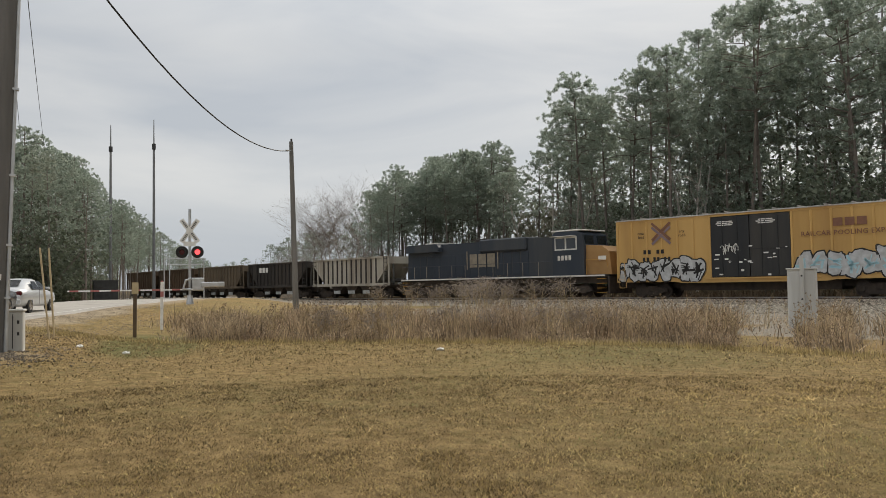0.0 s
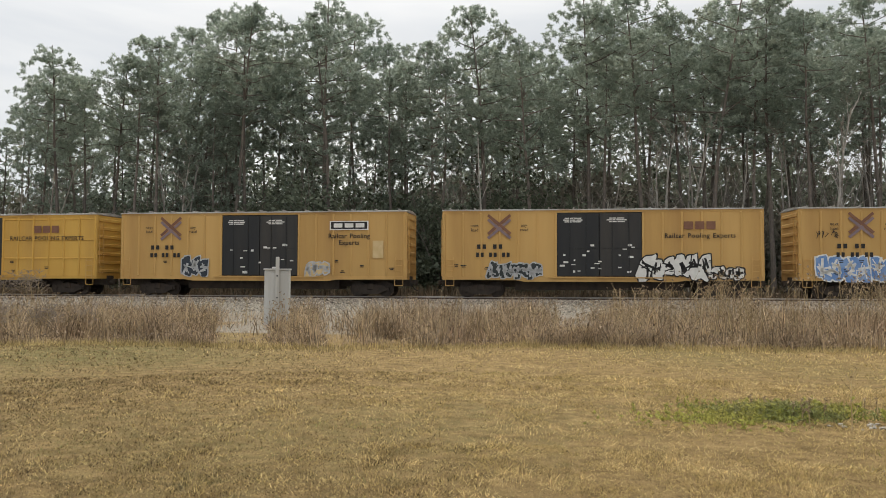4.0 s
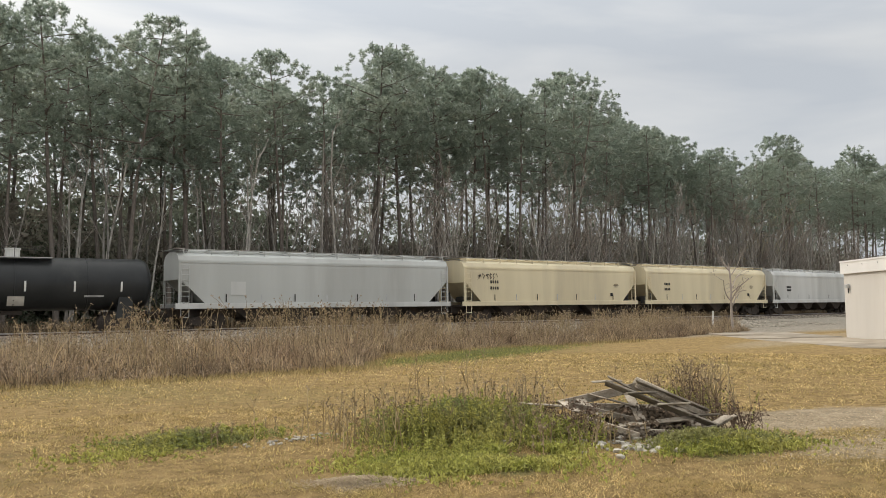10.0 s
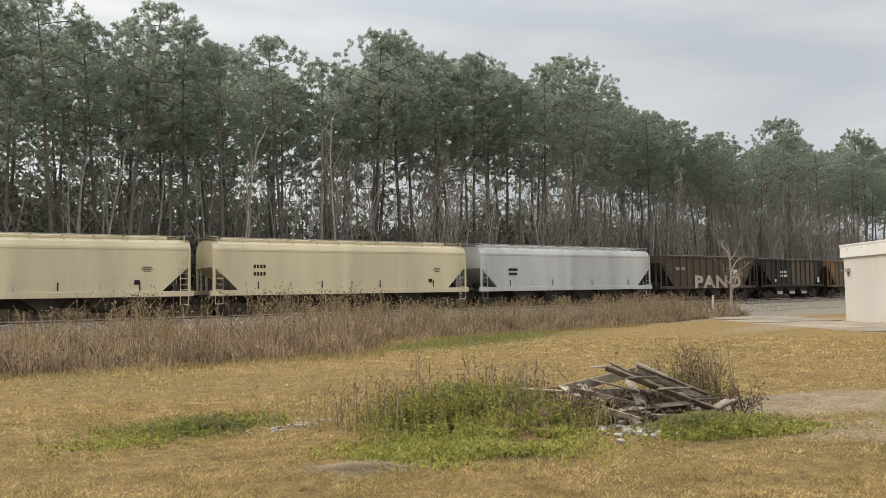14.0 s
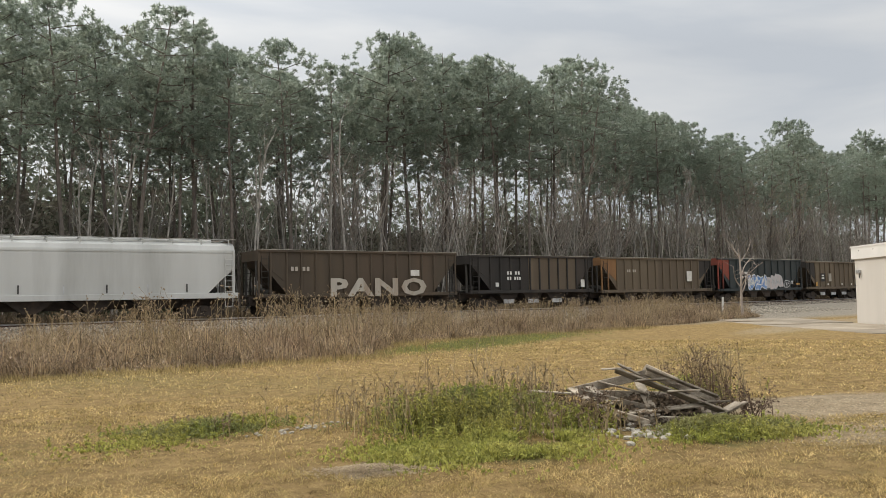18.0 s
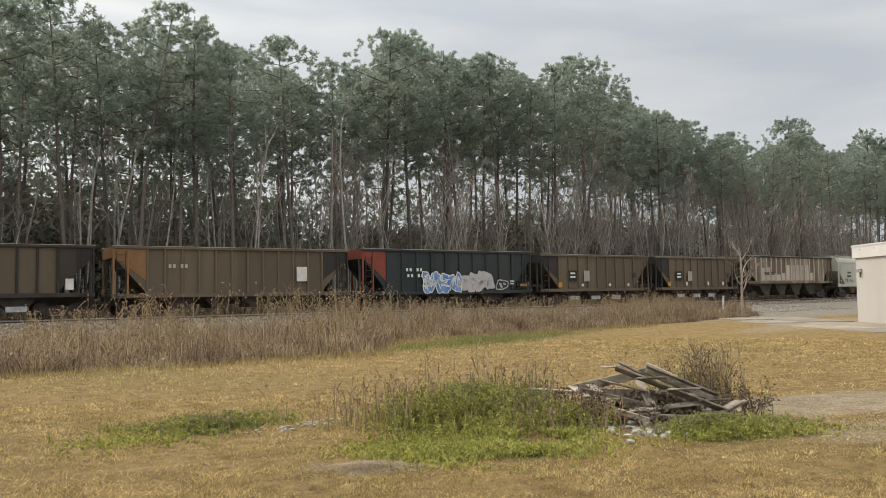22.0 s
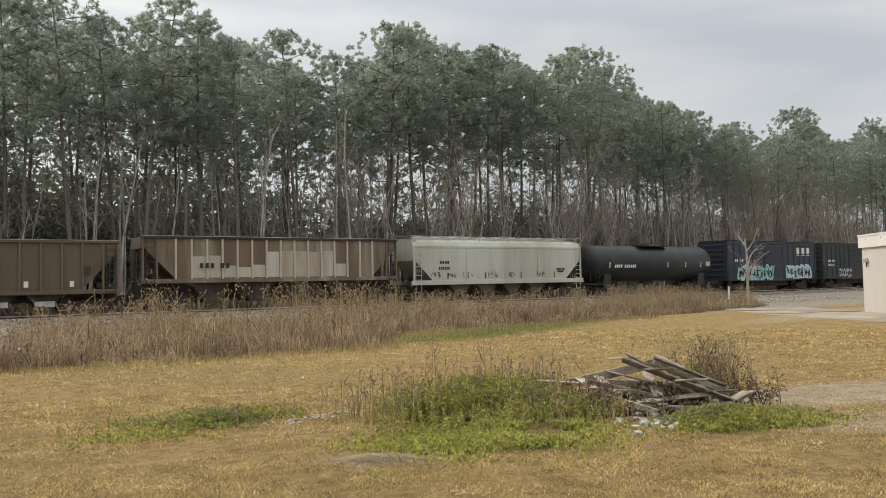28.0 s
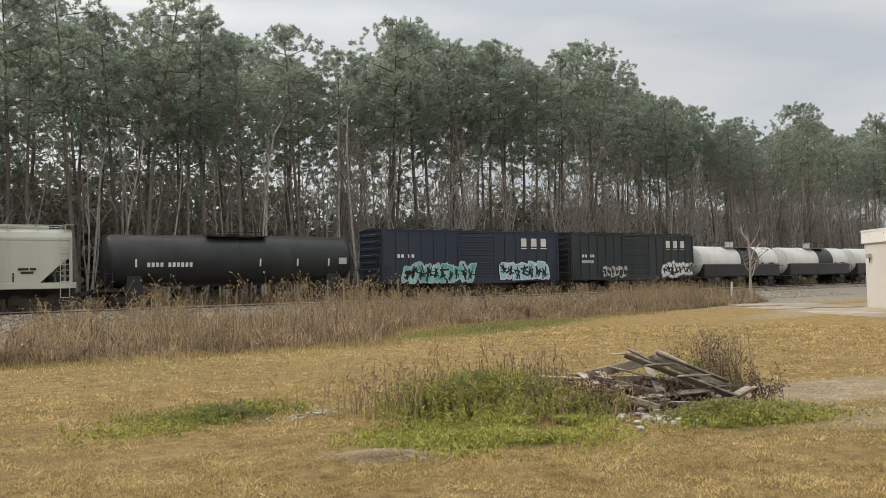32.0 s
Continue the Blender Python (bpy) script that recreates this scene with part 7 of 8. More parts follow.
def make_patch():
    """The green weeds, dry stalks and rubble round the broken pallets."""
    rng = random.Random(74)
    pts, hs = [], []

    def oval(n, cx, cy, rx, ry, turn, h):
        c, s = math.cos(radians(turn)), math.sin(radians(turn))
        for _ in range(n):
            u, w = rng.gauss(0, 0.5) * rx, rng.gauss(0, 0.5) * ry
            x, y = cx + u * c - w * s, cy + u * s + w * c
            k = noise.noise((x * 1.5, y * 1.5, 3))
            if k < -0.25:
                continue
            pts.append((x, y, ground_z(x, y)))
            hs.append(h * (1 + 0.6 * k) * math.exp(-0.35 * ((u / rx) ** 2 + (w / ry) ** 2)))
    oval(3800, 4.75, 7.1, 1.2, 0.75, -33, 0.10)
    oval(1400, 5.5, 7.3, 0.8, 0.4, -33, 0.15)
    oval(400, 5.6, 8.3, 1.0, 0.5, -30, 0.34)
    oval(900, 2.2, 10.0, 1.1, 0.6, 10, 0.045)
    oval(900, 17, 24.0, 6.5, 1.4, 25, 0.12)
    oval(1300, 7.75, 5.95, 0.9, 0.3, -22, 0.10)
    blades("green_weeds", np.array(pts), np.array(hs), 0.017, 0.65, m_fresh, "bright yellow-green low weeds by the broken pallets", "weeds", 8, bend=1.0)
    bright = list(zip(pts, hs))
    pts, hs = [], []
    oval(1500, 5.7, 8.6, 1.0, 0.5, -30, 0.42)
    oval(2500, 17, 24.0, 6.5, 1.4, 25, 0.12)
    oval(900, 7.7, 6.3, 0.75, 0.34, -25, 0.16)
    oval(1000, 2.95, 10.4, 0.9, 0.45, -5, 0.10)
    oval(500, 9.6, 8.7, 0.6, 0.4, -40, 0.3)
    blades("green_weeds", np.array(pts), np.array(hs), 0.012, 0.4, m_mid, "dull green leafy weeds round the broken pallets", "weeds", 9, bend=1.0)
    fv, ff = [], []
    for p, h in bright[::2]:
        tuft(fv, ff, rng, Vector(p) + Vector((rng.gauss(0, 0.05), rng.gauss(0, 0.05), h * rng.uniform(0.2, 0.9))), 0.045, 4, 0.018)
    tagged(raw("weed_leaves", fv, ff, m_fresh), "small bright green leaves close to the ground", "weeds", kind="stuff")
    lv, lf = [], []
    for p, h in zip(pts, hs):
        for _ in range(3):
            tuft(lv, lf, rng, Vector(p) + Vector((rng.gauss(0, 0.07), rng.gauss(0, 0.07), h * rng.uniform(0.05, 1.05))), 0.04, 3, 0.012)
    tagged(raw("weed_leaves", lv, lf, m_mid), "small green leaves on low weeds", "weeds", kind="stuff")
    # leafy stems standing in the middle of the patch
    sv, sf, kv, kf = [], [], [], []
    for cx, cy, rx, ry, n, h in ((5.7, 8.5, 0.95, 0.5, 380, 0.48), (5.2, 7.7, 1.0, 0.4, 180, 0.24), (7.7, 6.1, 0.75, 0.3, 220, 0.17), (2.95, 10.35, 0.95, 0.45, 260, 0.13), (9.4, 8.2, 0.7, 0.4, 60, 0.4), (6.5, 7.5, 0.5, 0.4, 110, 0.28)):
        for _ in range(n):
            x, y = cx + rng.gauss(0, 0.55) * rx, cy + rng.gauss(0, 0.55) * ry
            hh = h * rng.uniform(0.5, 1.2)
            pts2 = wander(rng, Vector((x, y, ground_z(x, y))), Vector((rng.gauss(0, 0.22), rng.gauss(0, 0.22), 1)), hh, 3, 0.1)
            limb_mesh(sv, sf, pts2, 0.004, 0.002, 3)
            for _ in range(int(5 + hh * 16)):
                k = rng.randint(0, 2)
                q = pts2[k].lerp(pts2[k + 1], rng.random())
                tuft(kv, kf, rng, q, 0.045, 3, 0.011)
    tagged(raw("leafy_stems", sv, sf, m_mid), "thin green weed stems", "weeds", kind="stuff")
    tagged(raw("leafy_weeds", kv, kf, m_fresh), "small-leaved yellow-green weeds round the broken pallets", "weeds", kind="stuff")
    v, f, hv, hf = [], [], [], []
    for cx, cy, rx, ry, n, h in ((5.4, 8.95, 1.2, 0.5, 60, 0.6), (4.95, 9.3, 0.8, 0.4, 45, 0.42), (9.8, 8.3, 0.75, 0.45, 75, 0.72), (6.6, 8.7, 0.7, 0.5, 40, 0.6), (6.5, 7.5, 0.6, 0.5, 80, 0.3), (6.5, 9.8, 0.5, 0.4, 8, 0.95), (3.4, 10.3, 0.7, 0.3, 14, 0.2)):
        for _ in range(n):
            x, y = cx + rng.gauss(0, 0.6) * rx, cy + rng.gauss(0, 0.6) * ry
            forb(v, f, hv, hf, rng, Vector((x, y, ground_z(x, y))), h * rng.uniform(0.6, 1.15), rng.randint(3, 6), 0.016)
    tagged(raw("dead_stalks", v, f, m_stalk), "thin brown dead stalks round the broken pallets", "weeds", kind="stuff")
    tagged(raw("seed_heads", hv, hf, m_head), "small dark seed heads on dead stalks", "weeds", kind="stuff")


make_lawn()
make_weeds()
make_brush()
make_forbs()
make_patch()

# ---------------------------------------------------------------- broken pallets and rubble
m_wood = mat("weathered_grey_wood", (0.43, 0.375, 0.30), (0.27, 0.228, 0.178), 9, 0.9, bump=0.5, bscale=60, rand=0.45, c3=(0.15, 0.125, 0.10))
m_rubble = mat("broken_concrete", (0.56, 0.52, 0.45), (0.40, 0.37, 0.315), 5, 0.95, bump=0.5, rand=0.25)
PILE = Matrix.Translation((7.62, 7.45, 0)) @ Matrix.Rotation(radians(-45.7), 4, "Z") @ Matrix.Diagonal((1, 1, 0.82, 1))


def board(parent, a, b, width, thick, roll=0.0, name="board"):
    """A sawn board from a to b, both in the pile's own axes: across, away, up."""
    a, b = Vector(a), Vector(b)
    d = b - a
    x = d.normalized()
    y = Vector((0, 0, 1)).cross(x).normalized()
    z = x.cross(y)
    m = Matrix((x, y, z)).transposed().to_4x4()
    bm = bmesh.new()
    box(bm, -d.length / 2, d.length / 2, -width / 2, width / 2, -thick / 2, thick / 2, bev=0.006)
    rng = random.Random(round(1000 * (a.x + b.y + a.z)))
    for v in bm.verts:
        v.co.x += rng.uniform(-0.02, 0.02)
    ob = part(name, bm, m_wood, parent)
    ob.matrix_basis = Matrix.Translation((a + b) / 2) @ m @ Matrix.Rotation(radians(roll), 4, "X")
    return ob


def make_pile():
    left = thing("broken_pallet", "weathered grey wooden pallet, broken and tipped to one side", "pallet", "broken pallets", m=PILE)
    board(left, (-1.0, 0.3, 0.40), (0.03, 0.35, 0.70), 0.04, 0.14, name="stringer")
    board(left, (-0.82, -0.15, 0.47), (0.05, -0.25, 0.25), 0.045, 0.09, name="stringer")
    board(left, (-0.60, -0.4, 0.29), (0.03, -0.5, 0.08), 0.045, 0.09, name="stringer")
    for a, b in (((-0.95, 0.3, 0.46), (-0.72, -0.35, 0.40)), ((-0.72, 0.3, 0.50), (-0.45, -0.38, 0.33)), ((-0.12, 0.33, 0.66), (0.06, -0.3, 0.28))):
        board(left, a, b, 0.12, 0.02)
    board(left, (-0.55, 0.05, 0.80), (-0.17, 0.08, 0.82), 0.11, 0.025)
    board(left, (-0.75, -0.1, 0.34), (-0.3, -0.22, 0.36), 0.12, 0.02)
    right = thing("broken_pallet", "weathered grey wooden pallet sloping down over a heap", "pallet", "broken pallets", m=PILE)
    board(right, (-0.36, -0.08, 0.80), (0.95, -0.26, 0.20), 0.19, 0.03, -30, name="stringer")
    board(right, (0.02, 0.25, 0.80), (0.88, 0.12, 0.38), 0.13, 0.03, -25, name="stringer")
    board(right, (0.03, 0.32, 0.74), (0.88, 0.3, 0.30), 0.045, 0.12, name="stringer")
    board(right, (0.0, 0.5, 0.70), (0.9, 0.5, 0.24), 0.045, 0.1, name="stringer")
    for u, w in ((0.05, 0.665), (0.42, 0.505), (0.78, 0.35)):
        board(right, (u - 0.17, -0.24, w), (u + 0.2, -0.14, w + 0.01), 0.14, 0.028, -12)
    board(right, (0.88, -0.1, 0.17), (1.12, 0.05, 0.31), 0.13, 0.03, 10)
    board(right, (-0.34, 0.1, 0.88), (-0.06, -0.05, 0.72), 0.1, 0.025, -30)
    board(right, (0.0, 0.35, 0.80), (0.38, 0.2, 0.6), 0.03, 0.12)
    base = thing("broken_pallet", "flat rotten wooden pallet under the heap", "pallet", "broken pallets", m=PILE)
    for v in (-0.35, 0.1, 0.55):
        board(base, (-0.5, v, 0.13), (0.95, v - 0.1, 0.11), 0.045, 0.09, name="stringer")
    for u in (-0.45, 0.1, 0.7):
        board(base, (u, -0.45, 0.185), (u + 0.05, 0.62, 0.185), 0.12, 0.02)
    # upright board added at the back to keep the heap's inside dark
    for v, w0, w1 in ((0.55, 0.2, 0.42),):
        board(base, (-0.75, v, w0 + 0.1), (0.75, v - 0.05, w0 + 0.08), 0.025, w1 - w0)
    rng = random.Random(9)
    for a, b, lab in (((-1.5, 0.1, 0.44), (-0.92, 0.05, 0.42), "dark rotten plank lying in the weeds"), ((0.9, -0.05, 0.15), (1.2, 0.1, 0.3), "short grey plank tipped up beside the heap"), ((-0.7, 0.0, 0.3), (0.3, 0.5, 0.34), "grey plank wedged inside the heap"),
                      ((-0.2, -0.35, 0.22), (0.7, -0.2, 0.3), "split grey plank wedged inside the heap"), ((0.3, -0.5, 0.1), (0.95, -0.35, 0.22), "short broken board at the foot of the heap"), ((-1.2, -0.2, 0.1), (-0.5, -0.3, 0.2), "thin grey board in the weeds"),
                      ((0.1, 0.2, 0.4), (0.9, 0.55, 0.3), "weathered board under the pallet"), ((-0.6, 0.3, 0.55), (0.0, -0.1, 0.48), "weathered board across the heap")):
        o = board(None, a, b, 0.11, 0.025, rng.uniform(-20, 20), "plank")
        o.matrix_basis = PILE @ o.matrix_basis
        tagged(o, lab, "plank", "loose planks of the heap")
    def chunk(seed):
        r = random.Random(seed)
        bm = bmesh.new()
        bmesh.ops.create_icosphere(bm, subdivisions=1, radius=1.0)
        for v in bm.verts:
            v.co *= r.uniform(0.55, 1.2)
            v.co.z *= 0.6
        me = bpy.data.meshes.new("rubble_chunk")
        bm.to_mesh(me)
        bm.free()
        me.materials.append(m_rubble)
        return me
    kinds = [chunk(i) for i in range(4)]
    for i in range(130):
        if i >= 80:
            t = rng.random()
            p = Vector((3.3 + 1.3 * t + rng.gauss(0, 0.08), 9.55 + 0.35 * t + rng.gauss(0, 0.1), 0))
        elif i < 55:
            p = PILE @ Vector((rng.gauss(-0.05, 0.26), rng.gauss(-1.0, 0.28), 0))
        else:
            p = PILE @ Vector((rng.gauss(-0.9, 0.5), rng.gauss(-0.5, 0.4), 0))
        s = rng.uniform(0.02, 0.085) * (0.5 if i >= 80 else 1.0)
        o = new("rubble_chunk", kinds[i % 4])
        o.matrix_basis = pose(p.x, p.y, ground_z(p.x, p.y) + s * 0.25, 0, 0, rng.uniform(0, 360)) @ Matrix.Diagonal((s, s * rng.uniform(0.7, 1.2), s, 1))
        tagged(o, "pale chunk of broken concrete in the weeds", "rubble", "rubble under the pallets")


make_pile()


def make_briars():
    """Dark brambles behind and beside the pallets, and dark flecks for the shade inside the heap."""
    rng = random.Random(95)
    m_briar = mat("dark_briar_stems", (0.17, 0.115, 0.08), (0.11, 0.075, 0.055), 3, 0.95, island=0.4)
    m_heap_shade = mat("rotten_leaf_litter", (0.12, 0.085, 0.055), (0.07, 0.052, 0.038), 2, 0.95, island=0.5, c3=(0.16, 0.12, 0.08))
    v, f, lv, lf = [], [], [], []
    for cu, cv, ru, rv, n, h in ((0.75, 0.75, 0.4, 0.25, 34, 0.8), (1.25, 0.3, 0.22, 0.25, 22, 0.45), (-0.75, -0.35, 0.35, 0.3, 45, 0.42), (-1.35, 0.2, 0.35, 0.3, 30, 0.45)):
        for _ in range(n):
            p = PILE @ Vector((cu + rng.gauss(0, 0.55) * ru, cv + rng.gauss(0, 0.55) * rv, 0))
            p.z = ground_z(p.x, p.y)
            pts = wander(rng, p, Vector((rng.gauss(0, 0.3), rng.gauss(0, 0.3), 1)), h * rng.uniform(0.55, 1.15), 5, 0.25)
            limb_mesh(v, f, pts, 0.006, 0.002, 3)
            for _ in range(9):
                k = rng.randint(1, 4)
                q = pts[k].lerp(pts[k + 1], rng.random())
                d = wander(rng, q, Vector((rng.gauss(0, 1), rng.gauss(0, 1), 0.4)), 0.1, 1, 0.3)
                limb_mesh(v, f, d, 0.003, 0.0015, 3)
                tuft(lv, lf, rng, d[-1], 0.03, 2, 0.012)
    tagged(raw("briar", v, f, m_briar), "dark bare briar stems tangled round the broken pallets", "briar", kind="stuff")
    tagged(raw("briar_leaves", lv, lf, m_briar), "withered reddish-brown leaves on briar stems", "briar", kind="stuff")
    v, f = [], []
    # dark flecks added inside the heap to stand in for its shade
    for _ in range(2600):
        q = PILE @ Vector((rng.gauss(0.05, 0.42), rng.gauss(0.0, 0.26), 0))
        u = PILE.inverted() @ q
        top = 0.36 * math.exp(-1.2 * ((u.x - 0.05) / 0.75) ** 2 - 1.2 * (u.y / 0.5) ** 2)
        flecks(v, f, rng, Vector((q.x, q.y, ground_z(q.x, q.y) + top * rng.random() ** 0.5)), 0.03, 2, 0.035)
    tagged(raw("leaf_litter", v, f, m_heap_shade), "dark flecks added for the shade inside the broken pallets", "leaf litter", kind="stuff")


make_briars()


def spill(name, n, cx, cy, rx, ry, turn, size, seed, label, heap=0.0):
    """Loose small stones thinly spread over an oval."""
    c, q = math.cos(radians(turn)), math.sin(radians(turn))

    def place(rng):
        u, w = rng.gauss(0, 0.5), rng.gauss(0, 0.5)
        x, y = cx + u * rx * c - w * ry * q, cy + u * rx * q + w * ry * c
        return x, y, ground_z(x, y) + heap * math.exp(-1.5 * (u * u + w * w)) * rng.random()
    rocks(name, n, place, size, m_sand, label, "gravel", seed, flat=0.6)


m_sand = mat("pale_sandy_gravel", (0.50, 0.405, 0.28), (0.38, 0.30, 0.2), 4, 0.95, island=0.25)
spill("sandy_heap", 3600, 3.47, 6.95, 0.55, 0.2, -30, 0.008, 81, "small pale heap of spilled sand on the lawn", 0.07)
spill("gravel", 4600, 11.3, 6.5, 3.4, 1.1, -18, 0.013, 82, "pale gravel scattered over bare dirt")
spill("gravel", 2600, 9.2, 5.0, 1.7, 1.0, -30, 0.011, 83, "pale gravel thinly scattered in the grass")

# ---------------------------------------------------------------- white building and slabs
m_wall = mat("painted_block_wall", (0.62, 0.59, 0.55), (0.56, 0.535, 0.50), 0.7, 0.85, bump=0.15, bscale=30, c3=(0.50, 0.475, 0.435), streak=True)
m_fascia = mat("white_metal_fascia", (0.80, 0.79, 0.77), (0.72, 0.71, 0.69), 0.8, 0.5)
m_slab = mat("old_concrete", (0.36, 0.31, 0.245), (0.275, 0.235, 0.185), 1.2, 0.95, bump=0.3, rand=0.2, c3=(0.23, 0.19, 0.135))
m_roofing = mat("flat_roof_felt", (0.3, 0.29, 0.28), (0.22, 0.21, 0.2), 1, 0.9)
m_galv = mat("galvanised_steel", (0.55, 0.56, 0.57), (0.44, 0.45, 0.46), 3, 0.45, 0.7)
m_box = mat("pale_grey_cabinet_paint", (0.60, 0.60, 0.58), (0.52, 0.52, 0.50), 2, 0.6, c3=(0.42, 0.40, 0.36), streak=True)
m_dim = mat("dark_metal", (0.06, 0.06, 0.06), (0.045, 0.045, 0.045), 3, 0.5, 0.4)


def make_building():
    g = ground_z(40.5, 24.5)
    b = thing("building", "low white painted block building with flat roof", "building", m=pose(40.5, 24.5, g, 0, 0, math.degrees(math.atan2(-0.85, -0.53))))
    # own axes: x along the seen wall from its corner, y to the left of that
    L, W, H = 16.0, 11.0, 3.95
    part("wall", box(bmesh.new(), 0, L, -0.0, 0.2, -0.3, 3.3), m_wall, b)
    part("wall", box(bmesh.new(), 0, 0.2, 0.2, W, -0.3, 3.3), m_wall, b)
    part("wall", box(bmesh.new(), L - 0.2, L, 0.2, W, -0.3, 3.3), m_wall, b)
    part("wall", box(bmesh.new(), 0.2, L - 0.2, W - 0.2, W, -0.3, 3.3), m_wall, b)
    bm = bmesh.new()
    for x0, x1, y0, y1 in ((-0.12, L + 0.12, -0.12, 0.05), (-0.12, L + 0.12, W - 0.05, W + 0.12), (-0.12, 0.05, 0.05, W - 0.05), (L - 0.05, L + 0.12, 0.05, W - 0.05)):
        box(bm, x0, x1, y0, y1, 3.3, H)
    part("fascia", bm, m_fascia, b, "white metal roof edge")
    me = shared("fascia_clip", lambda m: box(m, -0.02, 0.02, -0.012, 0, -0.03, 0.03), m_dim)
    for i in range(11):
        use("fascia_clip", me, b, 0.7 + 1.4 * i, -0.122, 3.72)
    part("drip_edge", box(bmesh.new(), -0.15, L + 0.15, -0.15, -0.12, H - 0.06, H + 0.02), m_fascia, b)
    part("roof", box(bmesh.new(), 0.05, L - 0.05, 0.05, W - 0.05, 3.5, 3.6), m_roofing, b)
    lamp = part("wall_lamp", box(bmesh.new(), 0.32, 0.6, -0.16, 0.0, 2.55, 2.75, bev=0.02), m_galv, b)
    part("lamp_arm", rod(bmesh.new(), (0.55, -0.08, 2.3), (0.55, -0.08, 2.56), 0.03, seg=8), m_dim, lamp)


def make_slabs():
    pad = thing("pavement", "old concrete slabs beside the white building", "pavement", kind="structure")
    ux, uy = Vector((-0.53, -0.85)), Vector((-0.85, 0.53))
    rng = random.Random(5)
    c = Vector((40.5, 24.5))
    k = 0
    for j, (b0, b1) in enumerate(((0.1, 3.0), (3.1, 5.4))):
        for i in range(5):
            a0 = -7.5 + i * 3.7 + (0.8 if j == 1 else 0) + (2.5 if j == 2 else 0)
            if j == 2 and i > 2:
                continue
            m = (c + ux * (a0 + 1.8) + uy * ((b0 + b1) / 2))
            bm = bmesh.new()
            box(bm, -1.8, 1.8, -(b1 - b0) / 2, (b1 - b0) / 2, -0.1, 0.0, bev=0.02)
            o = part("slab", bm, m_slab, pad)
            o.matrix_basis = pose(m.x, m.y, max(ground_z(m.x + dx, m.y + dy) for dx in (-1.5, 0, 1.5) for dy in (-1.5, 0, 1.5)) + 0.012 + rng.uniform(-0.008, 0.012), rng.uniform(-0.3, 0.3), rng.uniform(-0.3, 0.3), math.degrees(math.atan2(ux.y, ux.x)))


make_building()
make_slabs()

# ---------------------------------------------------------------- beside the crossing
m_mast = mat("dull_grey_mast", (0.24, 0.245, 0.25), (0.19, 0.195, 0.2), 3, 0.6, 0.2)
m_pinkred = mat("faded_red_stripe", (0.42, 0.16, 0.14), (0.36, 0.13, 0.12), 3, 0.6)
m_pole = mat("tarred_wood_pole", (0.15, 0.143, 0.137), (0.10, 0.096, 0.092), 3, 0.9, bump=0.4, streak=True)
m_pole2 = mat("grey_wood_pole", (0.20, 0.192, 0.18), (0.135, 0.13, 0.122), 3, 0.9, bump=0.4, streak=True)
m_sign = mat("sign_yellow_sheeting", (0.84, 0.48, 0.10), (0.78, 0.43, 0.08), 2, 0.45)
m_tanpost = mat("pale_wood_stake", (0.52, 0.42, 0.27), (0.42, 0.33, 0.20), 4, 0.8)
m_brownpost = mat("brown_marker_post", (0.13, 0.09, 0.055), (0.09, 0.065, 0.045), 4, 0.8)
m_wire = mat("black_cable", (0.02, 0.02, 0.02), (0.03, 0.03, 0.03), 3, 0.6)


def glow(name, colour, strength):
    m = bpy.data.materials.new(name)
    m.use_nodes = True
    b = m.node_tree.nodes["Principled BSDF"]
    b.inputs["Base Color"].default_value = (*colour, 1)
    b.inputs["Emission Color"].default_value = (*colour, 1)
    b.inputs["Emission Strength"].default_value = strength
    return m


m_lit = glow("lit_red_lamp", (1.0, 0.09, 0.10), 1.6)
m_brake = glow("lit_tail_lamp", (0.62, 0.08, 0.08), 0.1)
m_unlit = mat("unlit_red_lens", (0.10, 0.015, 0.015), (0.08, 0.012, 0.012), 2, 0.2)


def base(x, y):
    return ground_z(x, y)


def make_rr_sign():
    x, y = -16.64, 3.19
    s = thing("warning_sign", "round yellow railroad advance warning sign on a steel post", "sign", m=pose(x, y, base(x, y), 0, 5.2, 81))
    part("post", box(bmesh.new(), -0.03, 0.03, -0.02, 0.02, -0.3, 3.0, bev=0.008), m_galv, s)
    disc = part("disc", rod(bmesh.new(), (0, -0.045, 2.86), (0, -0.033, 2.86), 0.45, seg=40), m_galv, s)
    part("border", rod(bmesh.new(), (0, -0.047, 2.86), (0, -0.0455, 2.86), 0.442, seg=40), m_black, disc)
    part("sheeting", rod(bmesh.new(), (0, -0.05, 2.86), (0, -0.0475, 2.86), 0.415, seg=40), m_sign, disc)
    bm = bmesh.new()
    for a in (0.785, -0.785):
        box(bm, -0.425, 0.425, -0.0535 - 0.0004 * (a > 0), -0.0525, -0.045, 0.045, Matrix.Translation((0, 0, 2.86)) @ Matrix.Rotation(a, 4, "Y"))
    part("cross", bm, m_black, disc)
    letters("R", 0.30, -0.27, -0.0545, 2.86, m_black, disc, "letter", bold=0.012)
    letters("R", 0.30, 0.27, -0.0545, 2.86, m_black, disc, "letter", bold=0.012)
    return s


def sagging(bm, a, b, sag, r, n=24):
    a, b = Vector(a), Vector(b)
    pts = [a.lerp(b, i / n) - Vector((0, 0, sag * 4 * (i / n) * (1 - i / n))) for i in range(n + 1)]
    tube_along(bm, pts, r, 5)


